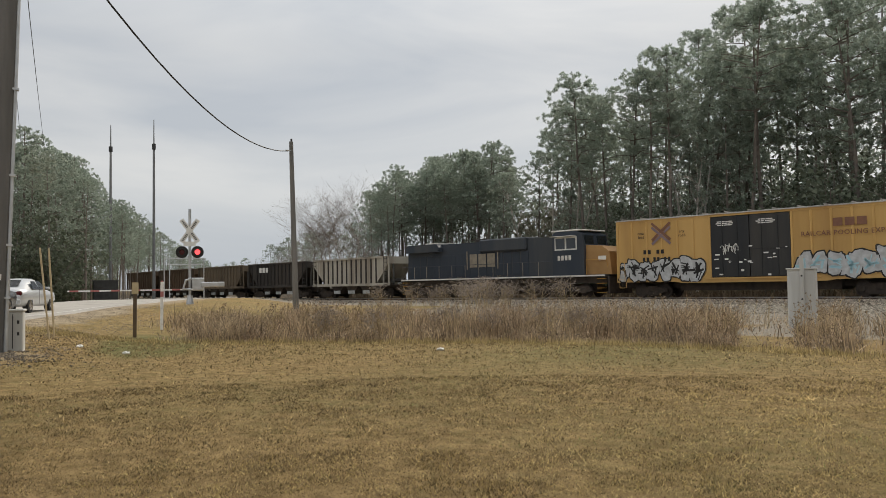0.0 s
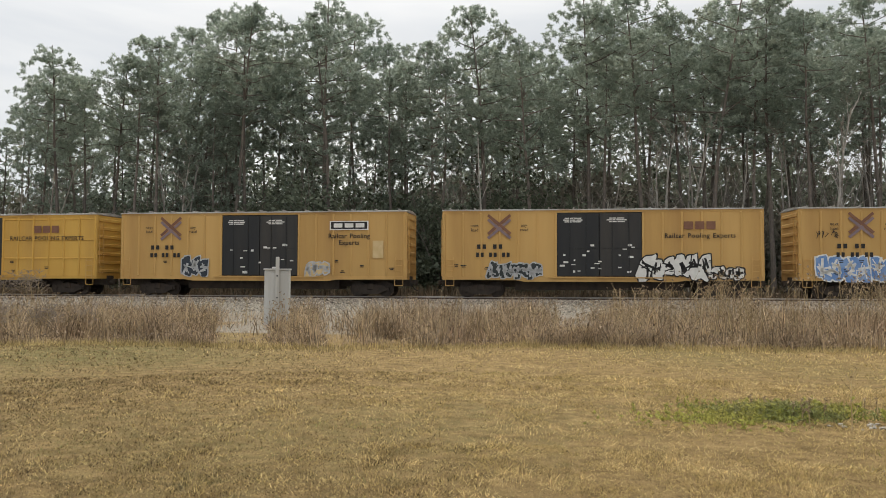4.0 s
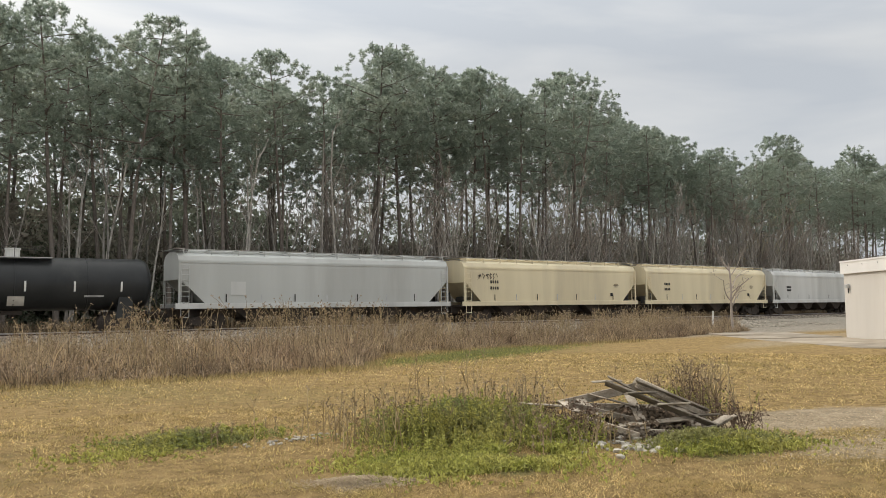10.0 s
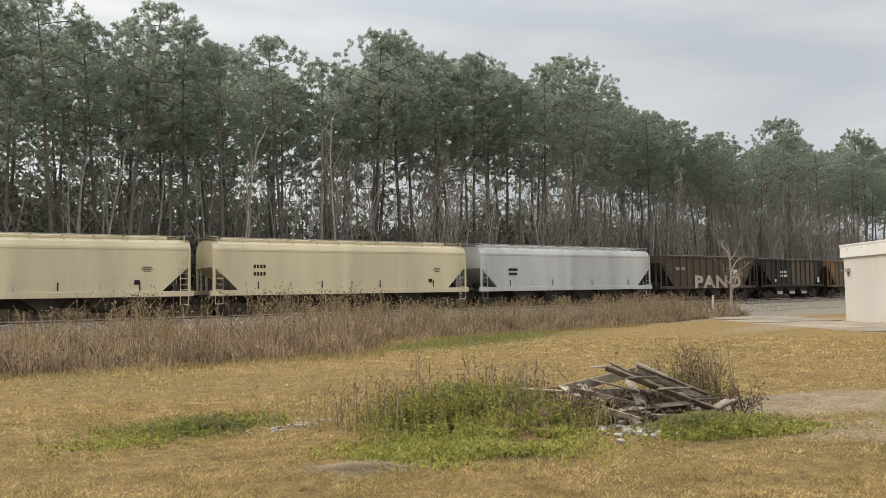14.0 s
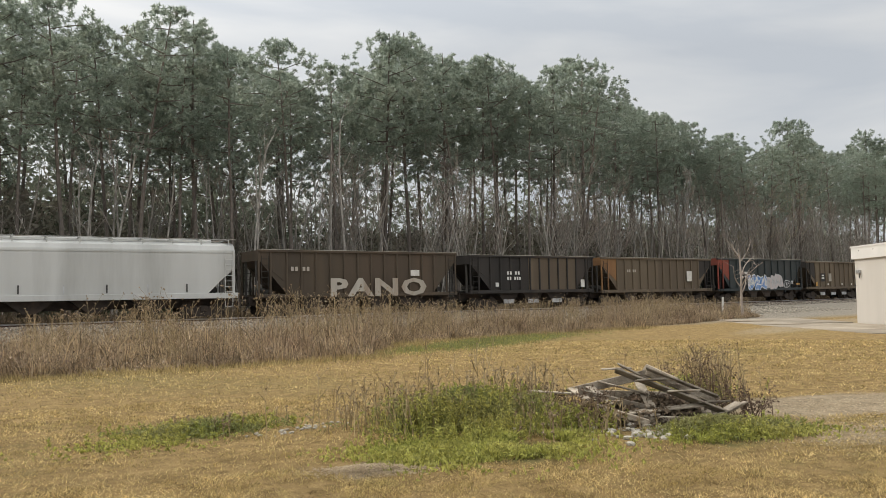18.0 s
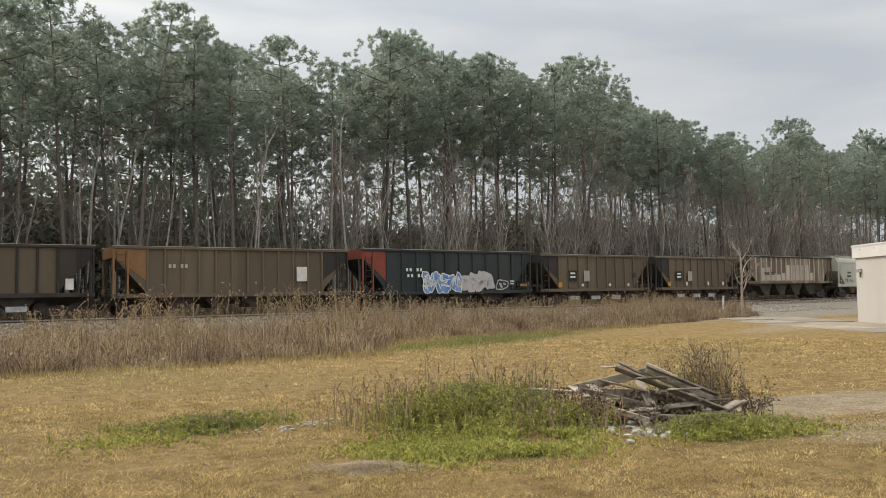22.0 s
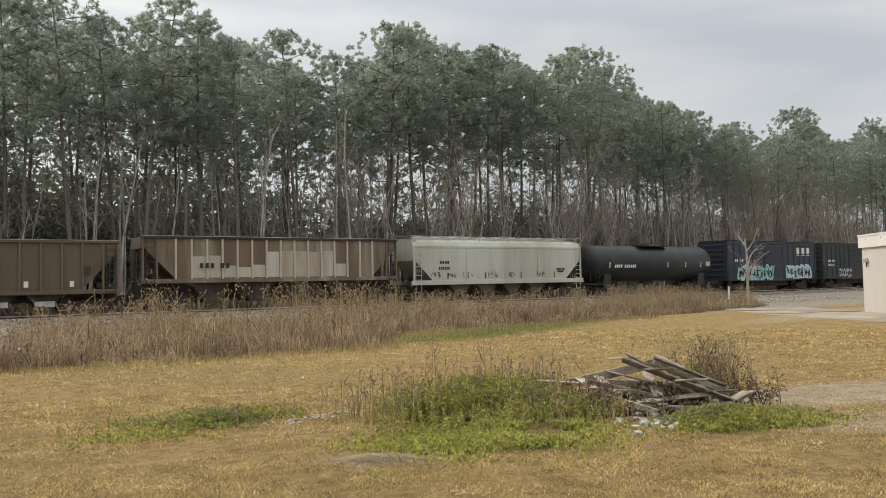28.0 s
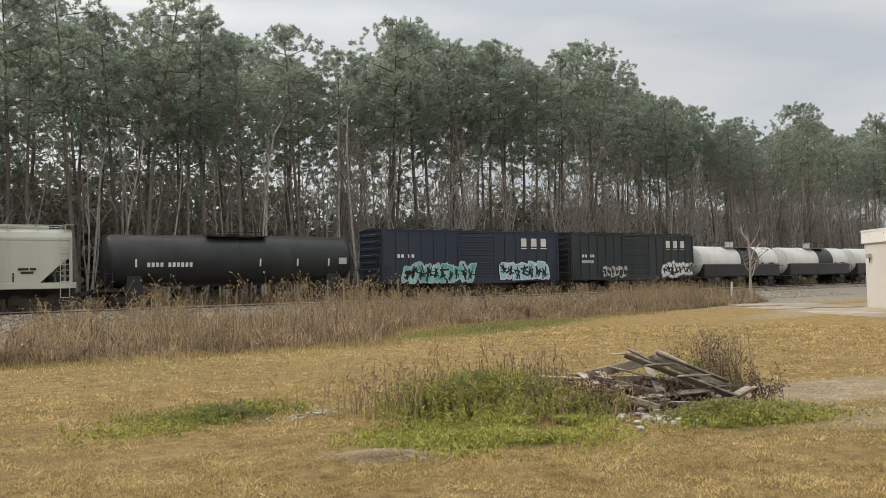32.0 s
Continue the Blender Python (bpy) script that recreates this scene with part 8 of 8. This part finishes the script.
def make_poles():
    x, y = -19.97, 6.55
    g = base(x, y)
    p = thing("utility_pole", "thick dark wooden utility pole with grey riser pipes", "utility pole", "utility poles", m=pose(x, y, g, 0, 1.7, 71))
    bm = bmesh.new()
    rod(bm, (0, 0, -0.4), (0.12, 0, 14.0), 0.285, 0.17, 18)
    part("pole", bm, m_pole, p)
    part("riser_pipe", rod(bmesh.new(), (0.3, -0.1, 0.0), (0.27, -0.06, 11.5), 0.045, seg=10), m_galv, p)
    part("riser_pipe", rod(bmesh.new(), (-0.33, -0.05, 0.0), (-0.27, -0.05, 2.7), 0.035, seg=10), m_galv, p)
    for z in (1.2, 2.4, 4.0, 6.0):
        part("pipe_strap", box(bmesh.new(), 0.2, 0.36, -0.16, -0.02, z, z + 0.05), m_galv, p)
    part("tag", box(bmesh.new(), 0.0, 0.16, -0.29, -0.275, 1.62, 1.76), m_white, p, "small white tag")
    bm = bmesh.new()
    tube_along(bm, [(-0.22, -0.1, 6.6), (-0.27, -0.12, 7.6), (-0.36, -0.12, 8.0), (-0.8, -0.15, 8.6), (-1.6, -0.2, 9.4)], 0.03, 6)
    part("service_cable", bm, m_wire, p)
    bx, by = -20.36, 7.16
    c = thing("utility_pedestal", "pale grey metal utility pedestal beside the pole", "utility box", m=pose(bx, by, base(bx, by), 0, 0, 62))
    part("cabinet", box(bmesh.new(), -0.24, 0.24, -0.2, 0.2, -0.1, 0.9, bev=0.02), m_box, c)
    part("lid", box(bmesh.new(), -0.27, 0.27, -0.23, 0.23, 0.9, 0.96, bev=0.02), m_box, c)
    part("seam", box(bmesh.new(), 0.02, 0.04, -0.206, -0.2, 0.05, 0.85), m_dim, c)
    for z in (0.35, 0.62):
        part("label_mark", box(bmesh.new(), 0.12, 0.17, -0.208, -0.2, z, z + 0.08), m_dim, c)
    fx, fy = -38.3, 28.9
    f = thing("utility_pole", "slim grey wooden utility pole before the track", "utility pole", "utility poles", m=pose(fx, fy, base(fx, fy) - 0.2, 0, -1.2, 53))
    part("pole", rod(bmesh.new(), (0, 0, -0.3), (0, 0, 10.25), 0.19, 0.12, 14), m_pole2, f)
    part("bracket", rod(bmesh.new(), (0, -0.1, 9.7), (-0.35, -0.15, 9.75), 0.03, seg=6), m_galv, f)
    part("insulator", rod(bmesh.new(), (0.02, 0, 10.25), (0.02, 0, 10.42), 0.06, seg=10), m_dim, f)
    h = thing("utility_pole", "tall dark wooden utility pole that carries the cable", "utility pole", "utility poles", m=pose(-12, -2.2, base(-12, -2.2)))
    part("pole", rod(bmesh.new(), (0, 0, -0.4), (0, 0, 16.4), 0.22, 0.15, 14), m_pole, h)
    part("bracket", rod(bmesh.new(), (0, 0, 15.9), (0, 0.3, 16.0), 0.03, seg=6), m_galv, h)
    bm = bmesh.new()
    sagging(bm, (-12.0, -2.0, 16.0), (-38.75, 28.75, 9.6), 3.42, 0.03)
    tagged(part("overhead_cable", bm, m_wire), "thick black overhead cable sagging between two poles", "cable", "overhead cables")
    for a, b in (((-19.9, 6.7, 13.9), (-139.7, 54.7, 20.0)), ((-20.1, 6.5, 13.5), (-141.5, 51.5, 20.4))):
        bm = bmesh.new()
        sagging(bm, a, b, 1.2, 0.018)
        tagged(part("overhead_cable", bm, m_wire), "thin dark overhead wire beside the road", "cable", "overhead cables")


def make_stakes():
    for x, y, lx, ly, lab in ((-23.45, 9.2, 1.5, -5.5, "leaning tan utility stake in the grass"), (-23.6, 9.4, 0.5, -3.5, "tan utility stake beside another")):
        s = thing("stake", lab, "stake", "tan stakes", m=pose(x, y, base(x, y), lx, ly, 68))
        part("pole", rod(bmesh.new(), (0, 0, -0.2), (0, 0, 2.5), 0.026, seg=8), m_tanpost, s)
        part("tip", rod(bmesh.new(), (0, 0, 2.5), (0, 0, 2.55), 0.027, 0.015, seg=8), m_tanpost, s)
    s = thing("marker_post", "dark wooden post with a brown marker panel", "post", m=pose(-24.31, 12.12, base(-24.3, 12.1), 0, 0.5, 63))
    part("post", box(bmesh.new(), -0.055, 0.055, -0.055, 0.055, -0.2, 1.5, bev=0.01), m_brownpost, s)
    part("panel", box(bmesh.new(), -0.1, 0.1, -0.075, -0.055, 1.35, 1.72, bev=0.02), m_tanpost, s)
    s = thing("marker_post", "white pipeline marker post with a red band", "post", m=pose(-27.87, 14.93, base(-27.9, 14.9), 0, 0.5, 62))
    part("post", rod(bmesh.new(), (0, 0, -0.2), (0, 0, 1.75), 0.055, seg=12), m_white, s)
    part("band", rod(bmesh.new(), (0, 0, 1.2), (0, 0, 1.4), 0.058, seg=12), m_pinkred, s)
    part("cap", rod(bmesh.new(), (0, 0, 1.75), (0, 0, 1.8), 0.055, 0.03, seg=12), m_pinkred, s)
    for x, y in ((-19.04, 9.27), (-13.2, 14.2), (-21.0, 9.0)):
        bm = bmesh.new()
        bmesh.ops.create_icosphere(bm, subdivisions=2, radius=0.09)
        r = random.Random(int(x * 10))
        for v in bm.verts:
            v.co *= r.uniform(0.6, 1.2)
            v.co.z = max(-0.03, v.co.z * 0.5)
        o = tagged(part("litter", bm, m_white), "crumpled scrap of white litter on the grass", "litter", "litter on the lawn")
        o.matrix_basis = pose(x, y, base(x, y) + 0.03)


def make_signal():
    """The crossing's mast with crossbuck, lamps, gate arm and its drive."""
    x, y = -41.6, 24.0
    g = base(x, y)
    s = thing("crossing_signal", "railroad crossing signal with crossbuck, red lamps and lowered striped gate", "crossing signal", m=pose(x, y, g, 0, 0, 58))
    part("mast", rod(bmesh.new(), (0, 0, -0.1), (0, 0, 5.4), 0.075, seg=12), m_galv, s)
    part("mast_base", rod(bmesh.new(), (0, 0, 0.0), (0, 0, 0.5), 0.22, 0.14, 12), m_galv, s)
    buck = part("crossbuck", box(bmesh.new(), -0.78, 0.78, -0.13, -0.11, -0.13, 0.13, Matrix.Translation((0, 0, 4.15)) @ Matrix.Rotation(0.95, 4, "Y")), m_white, s)
    part("crossbuck_blade", box(bmesh.new(), -0.78, 0.78, -0.16, -0.14, -0.13, 0.13, Matrix.Translation((0, 0, 4.15)) @ Matrix.Rotation(-0.95, 4, "Y")), m_white, buck)
    for a, yy in ((0.95, -0.132), (-0.95, -0.163)):
        bm = bmesh.new()
        for u in (-0.45, 0.4):
            for k in range(5):
                box(bm, u - 0.24 + 0.1 * k, u - 0.18 + 0.1 * k, yy - 0.002, yy, -0.06, 0.06, Matrix.Translation((0, 0, 4.15)) @ Matrix.Rotation(a, 4, "Y"))
        part("lettering", bm, m_black, buck)
    part("track_sign", box(bmesh.new(), -0.34, 0.34, -0.12, -0.1, 3.28, 3.55), m_white, s)
    arm = part("lamp_arm", rod(bmesh.new(), (-0.6, -0.05, 2.95), (0.6, -0.05, 2.95), 0.04, seg=8), m_galv, s)
    for u, m in ((-0.42, m_unlit), (0.42, m_lit)):
        back = part("lamp_background", rod(bmesh.new(), (u, -0.16, 2.95), (u, -0.13, 2.95), 0.34, seg=28), m_black, s)
        part("lamp_lens", rod(bmesh.new(), (u, -0.2, 2.95), (u, -0.165, 2.95), 0.15, seg=20), m, back, "lit red lamp" if u > 0 else "")
        bm = bmesh.new()
        for k in range(7):
            a = math.pi * (k / 6)
            rod(bm, (u + 0.18 * math.cos(a), -0.16, 2.95 + 0.18 * math.sin(a)), (u + 0.2 * math.cos(a), -0.46, 2.97 + 0.2 * math.sin(a)), 0.035, seg=5)
        part("lamp_hood", bm, m_black, back)
    drive = part("gate_drive", box(bmesh.new(), 0.12, 0.75, -0.35, 0.25, 0.75, 1.5, bev=0.05), m_galv, s)
    part("counterweight", box(bmesh.new(), 0.6, 1.9, -0.45, -0.35, 0.95, 1.25, bev=0.04), m_galv, drive)
    gate = part("gate_arm", box(bmesh.new(), -6.3, 0.2, -0.46, -0.40, 0.80, 0.88), m_white, s, "lowered white gate arm with red stripes")
    for k in range(6):
        part("gate_stripe", box(bmesh.new(), -6.2 + 1.05 * k, -5.75 + 1.05 * k, -0.465, -0.395, 0.796, 0.884), m_pinkred, gate)
    bm = bmesh.new()
    tube_along(bm, [(0.1, -0.43, 0.84), (-0.35, -0.43, 0.86), (-0.2, -0.43, 1.35), (0.1, -0.43, 1.45)], 0.07, 8)
    part("gate_crank", bm, m_galv, gate)
    # cabinets, aerial masts and a pipe frame beyond
    for px, py, w, d, h, m, lab in ((-43.4, 9.5, 0.95, 0.7, 1.3, m_box, "small cream equipment cabinet across the road"), (-42.4, 10.6, 1.35, 1.0, 1.95, m_galv, "grey steel equipment cabinet across the road"),
                                    (-76.5, 35.2, 2.2, 1.2, 1.9, m_dim, "dark equipment cabinet at the foot of a mast")):
        c = thing("equipment_cabinet", lab, "cabinet", "cabinets by the crossing", m=pose(px, py, base(px, py), 0, 0, 70))
        part("body", box(bmesh.new(), -w / 2, w / 2, -d / 2, d / 2, -0.2, h, bev=0.02), m, c)
        part("lid", box(bmesh.new(), -w / 2 - 0.04, w / 2 + 0.04, -d / 2 - 0.04, d / 2 + 0.04, h, h + 0.06), m, c)
        part("door", box(bmesh.new(), -w / 2 + 0.08, w / 2 - 0.08, -d / 2 - 0.015, -d / 2, 0.1, h - 0.1), m, c)
    for az, r, top in ((64.99, 85, 17.7), (62.31, 108, 23.0)):
        px, py = -r * math.sin(radians(az)), r * math.cos(radians(az))
        t = thing("aerial_mast", "tall thin steel aerial mast with a whip at its top", "mast", "aerial masts", m=pose(px, py, base(px, py)))
        part("mast", rod(bmesh.new(), (0, 0, -0.2), (0, 0, top * 0.84), r * 0.0019, r * 0.0012, 10), m_mast, t)
        part("whip", rod(bmesh.new(), (0, 0, top * 0.84), (0, 0, top - base(px, py)), r * 0.0009, r * 0.0005, 6), m_mast, t)
        part("collar", rod(bmesh.new(), (0, 0, top * 0.82), (0, 0, top * 0.85), r * 0.0022, seg=8), m_dim, t)
    fr = thing("pipe_frame", "thin grey pipe frame beyond the crossing", "frame", m=pose(-66.5, 37.8, base(-66.5, 37.8), 0, 0, 60))
    for u in (-1.7, -1.25, 1.7):
        part("upright", rod(bmesh.new(), (u, 0, -0.2), (u, 0, 3.7), 0.05, seg=8), m_galv, fr)
    for z in (3.1, 3.65):
        part("rail", rod(bmesh.new(), (-1.7, 0, z), (1.7, 0, z), 0.045, seg=8), m_galv, fr)


def make_relay_box():
    x, y = -9.3, 27.4
    c = thing("relay_cabinet", "pale grey signal relay cabinet with a post, standing in weeds", "cabinet", m=pose(x, y, base(x, y), 0, 0, 12))
    part("body", box(bmesh.new(), -0.42, 0.42, -0.3, 0.3, -0.1, 1.9, bev=0.015), m_box, c)
    part("door", box(bmesh.new(), -0.38, 0.38, -0.315, -0.3, 0.4, 1.82, bev=0.01), m_box, c)
    part("lid", box(bmesh.new(), -0.45, 0.45, -0.34, 0.33, 1.9, 1.95, bev=0.01), m_box, c)
    post = part("post", box(bmesh.new(), -0.02, 0.1, -0.47, -0.37, -0.2, 2.35, bev=0.01), m_box, c)
    for z in (0.95, 1.7):
        part("bolt", rod(bmesh.new(), (0.04, -0.49, z), (0.04, -0.46, z), 0.03, seg=8), m_dim, post)


# ---------------------------------------------------------------- road vehicles
m_suv = mat("dark_grey_car_paint", (0.085, 0.086, 0.092), (0.075, 0.076, 0.082), 1, 0.25, 0.4, spec=0.6)
m_sedan = mat("silver_car_paint", (0.60, 0.61, 0.62), (0.56, 0.57, 0.58), 1, 0.28, 0.4, spec=0.6)
m_cglass = mat("tinted_car_glass", (0.02, 0.025, 0.028), (0.025, 0.03, 0.033), 1, 0.08, spec=0.35)
m_tyre = mat("black_tyre", (0.02, 0.02, 0.02), (0.03, 0.03, 0.03), 6, 0.9)
m_chrome = mat("bright_trim", (0.7, 0.7, 0.71), (0.6, 0.6, 0.61), 3, 0.2, 0.9)
m_trim = mat("black_plastic_trim", (0.025, 0.025, 0.026), (0.035, 0.035, 0.036), 4, 0.6)


def car_body(length, width, rows):
    """A lofted body. rows: x, half width low, half width at belt, z low, z belt, z top, half width at top."""
    bm = bmesh.new()
    rings = []
    for x, wl, wb, zl, zb, zt, wt in rows:
        half = [(-wl * 0.92, zl), (-wl, zl + 0.12), (-wb, (zl + zb) / 2), (-wb * 0.985, zb), (-wt - (wb - wt) * 0.15, zb + (zt - zb) * 0.72), (-wt * 0.86, zt), (0, zt + 0.02)]
        ring = half + [(-y, z) for y, z in half[-2::-1]]
        rings.append([bm.verts.new((x, y, z)) for y, z in ring])
    for a, b in zip(rings, rings[1:]):
        n = len(a)
        for j in range(n):
            bm.faces.new((a[j], a[(j + 1) % n], b[(j + 1) % n], b[j]))
    bm.faces.new(rings[0][::-1]), bm.faces.new(rings[-1])
    bmesh.ops.recalc_face_normals(bm, faces=bm.faces)
    for f in bm.faces:
        f.smooth = True
    return bm


def wheels(car, xs, y, r, w):
    for x in xs:
        for s in (-1, 1):
            t = part("wheel", rod(bmesh.new(), (x, s * y - w / 2, r), (x, s * y + w / 2, r), r, seg=24), m_tyre, car)
            part("rim", rod(bmesh.new(), (x, s * (y + w / 2) - 0.02, r), (x, s * (y + w / 2) + 0.012, r), r * 0.66, seg=20), m_chrome, t)
            bm = bmesh.new()
            for k in range(5):
                a = 6.2832 * k / 5
                box(bm, -0.03, 0.03, s * (y + w / 2) + (0.012 if s > 0 else -0.02), s * (y + w / 2) + (0.02 if s > 0 else -0.012), r * 0.12, r * 0.6, Matrix.Translation((x, 0, r)) @ Matrix.Rotation(a, 4, "Y"))
            part("spokes", bm, m_dim, t)


def quad_part(name, pts, m, parent, off=0.006):
    bm = bmesh.new()
    bm.faces.new([bm.verts.new(p) for p in pts])
    bmesh.ops.solidify(bm, geom=bm.faces[:], thickness=off)
    return part(name, bm, m, parent)


def make_suv():
    p = ROAD_D
    x, y = -32.0, 9.55
    head = math.degrees(math.atan2(p.y, p.x)) - 4
    c = thing("suv", "dark grey sport utility car waiting with lit tail lamps", "car", m=pose(x, y, base(x, y) + 0.045, 0, 0, head))
    # x forward; the tail is at -2.45
    rows = [(-2.46, 0.78, 0.86, 0.42, 0.95, 1.05, 0.7), (-2.40, 0.88, 0.94, 0.36, 1.02, 1.5, 0.66), (-2.2, 0.9, 0.97, 0.34, 1.04, 1.68, 0.68), (-1.4, 0.92, 0.98, 0.3, 1.03, 1.76, 0.7), (0.1, 0.92, 0.98, 0.3, 1.02, 1.76, 0.7),
            (0.8, 0.92, 0.98, 0.3, 1.02, 1.66, 0.68), (1.35, 0.92, 0.97, 0.3, 1.02, 1.2, 0.74), (1.5, 0.92, 0.96, 0.3, 1.0, 1.1, 0.78), (2.3, 0.88, 0.93, 0.32, 0.9, 0.98, 0.7), (2.48, 0.75, 0.82, 0.38, 0.72, 0.8, 0.55)]
    part("body", car_body(4.95, 1.96, rows), m_suv, c)
    quad_part("rear_window", ((-2.478, -0.68, 1.1), (-2.478, 0.68, 1.1), (-2.345, 0.6, 1.57), (-2.345, -0.6, 1.57)), m_cglass, c)
    for s in (-1, 1):
        for a, b in ((-2.0, -1.25), (-1.15, -0.25), (-0.15, 0.85)):
            quad_part("side_window", ((a, s * 0.985, 1.1), (b, s * 0.985, 1.1), (b - (0.35 if b > 0.5 else 0.0), s * 0.80, 1.6), (a + (0.25 if a < -1.9 else 0), s * 0.80, 1.6)), m_cglass, c)
        lamp = part("tail_lamp", box(bmesh.new(), -2.48, -2.25, s * 0.85 - 0.12, s * 0.85 + 0.12, 0.96, 1.14, bev=0.04), m_brake, c, "lit red tail lamp")
        part("roof_rail", box(bmesh.new(), -1.9, 0.5, s * 0.6 - 0.018, s * 0.6 + 0.018, 1.77, 1.81, bev=0.01), m_chrome, c)
        part("sill_trim", box(bmesh.new(), -1.2, 1.1, s * 0.95 - 0.02, s * 0.95 + 0.02, 0.34, 0.44), m_chrome, c)
        part("mirror", box(bmesh.new(), 0.75, 0.95, s * 1.08 - 0.1, s * 1.08 + 0.1, 1.08, 1.24, bev=0.03), m_suv, c)
    part("rear_bumper", box(bmesh.new(), -2.52, -2.3, -0.88, 0.88, 0.36, 0.66, bev=0.05), m_trim, c)
    part("bumper_trim", box(bmesh.new(), -2.535, -2.5, -0.6, 0.6, 0.56, 0.62), m_chrome, c)
    part("tailgate_trim", box(bmesh.new(), -2.5, -2.45, -0.35, 0.35, 1.0, 1.06), m_chrome, c)
    part("number_plate", box(bmesh.new(), -2.5, -2.47, -0.16, 0.16, 0.8, 0.94), m_box, c)
    part("spoiler", box(bmesh.new(), -2.4, -2.1, -0.58, 0.58, 1.66, 1.72, bev=0.02), m_suv, c)
    wheels(c, (-1.45, 1.45), 0.85, 0.36, 0.24)


def make_sedan():
    p = ROAD_D
    x, y = -37.8, 13.55
    c = thing("sedan", "silver sedan waiting at the crossing behind the gate", "car", m=pose(x, y, base(x, y) + 0.045, 0, 0, math.degrees(math.atan2(p.y, p.x))))
    rows = [(-2.42, 0.72, 0.8, 0.42, 0.85, 0.95, 0.6), (-2.3, 0.84, 0.9, 0.34, 0.92, 1.03, 0.66), (-1.75, 0.88, 0.92, 0.28, 0.95, 1.08, 0.64), (-1.0, 0.88, 0.92, 0.26, 0.94, 1.38, 0.58), (-0.2, 0.88, 0.92, 0.26, 0.93, 1.46, 0.58),
            (0.4, 0.88, 0.92, 0.26, 0.92, 1.4, 0.58), (1.2, 0.88, 0.92, 0.26, 0.9, 1.0, 0.66), (1.9, 0.86, 0.9, 0.28, 0.82, 0.88, 0.66), (2.35, 0.72, 0.8, 0.34, 0.66, 0.72, 0.5)]
    part("body", car_body(4.8, 1.84, rows), m_sedan, c)
    quad_part("rear_window", ((-1.74, -0.5, 1.135), (-1.74, 0.5, 1.135), (-1.05, 0.44, 1.405), (-1.05, -0.44, 1.405)), m_cglass, c)
    for s in (-1, 1):
        for a, b in ((-1.2, -0.35), (-0.27, 0.75)):
            quad_part("side_window", ((a, s * 0.925, 1.0), (b, s * 0.925, 1.0), (b - (0.5 if b > 0.5 else 0), s * 0.72, 1.34), (a + (0.3 if a < -1 else 0), s * 0.72, 1.34)), m_cglass, c)
        part("tail_lamp", box(bmesh.new(), -2.43, -2.2, s * 0.72 - 0.16, s * 0.72 + 0.16, 0.74, 0.92, bev=0.04), m_unlit, c)
        part("mirror", box(bmesh.new(), 0.55, 0.72, s * 0.98 - 0.09, s * 0.98 + 0.09, 0.98, 1.1, bev=0.03), m_sedan, c)
        part("door_line", box(bmesh.new(), -0.32, -0.30, s * 0.922 - 0.004, s * 0.922 + 0.004, 0.35, 0.98), m_dim, c)
    part("rear_bumper", box(bmesh.new(), -2.47, -2.25, -0.82, 0.82, 0.36, 0.6, bev=0.05), m_sedan, c)
    part("number_plate", box(bmesh.new(), -2.45, -2.42, -0.16, 0.16, 0.66, 0.78), m_box, c)
    wheels(c, (-1.4, 1.4), 0.8, 0.33, 0.22)


make_rr_sign()
make_poles()
make_stakes()
make_signal()
make_relay_box()
make_suv()
make_sedan()


# ---------------------------------------------------------------- movement
def motions():
    """The whole train rolls to the left along the bend at about 34 km/h."""
    times = [2.0 * i for i in range(17)]
    for car, x0 in TRAIN:
        rows = []
        for t in times:
            x = x0 - 9.384 * t + 0.006 * (t - 16) ** 2
            rows.append((t, pose(x, track_y(x), rail_z(x), 0, -math.degrees(math.atan(GRADE)), math.degrees(math.atan(2 * CURVE * x)))))
        walk(car, rows)


motions()
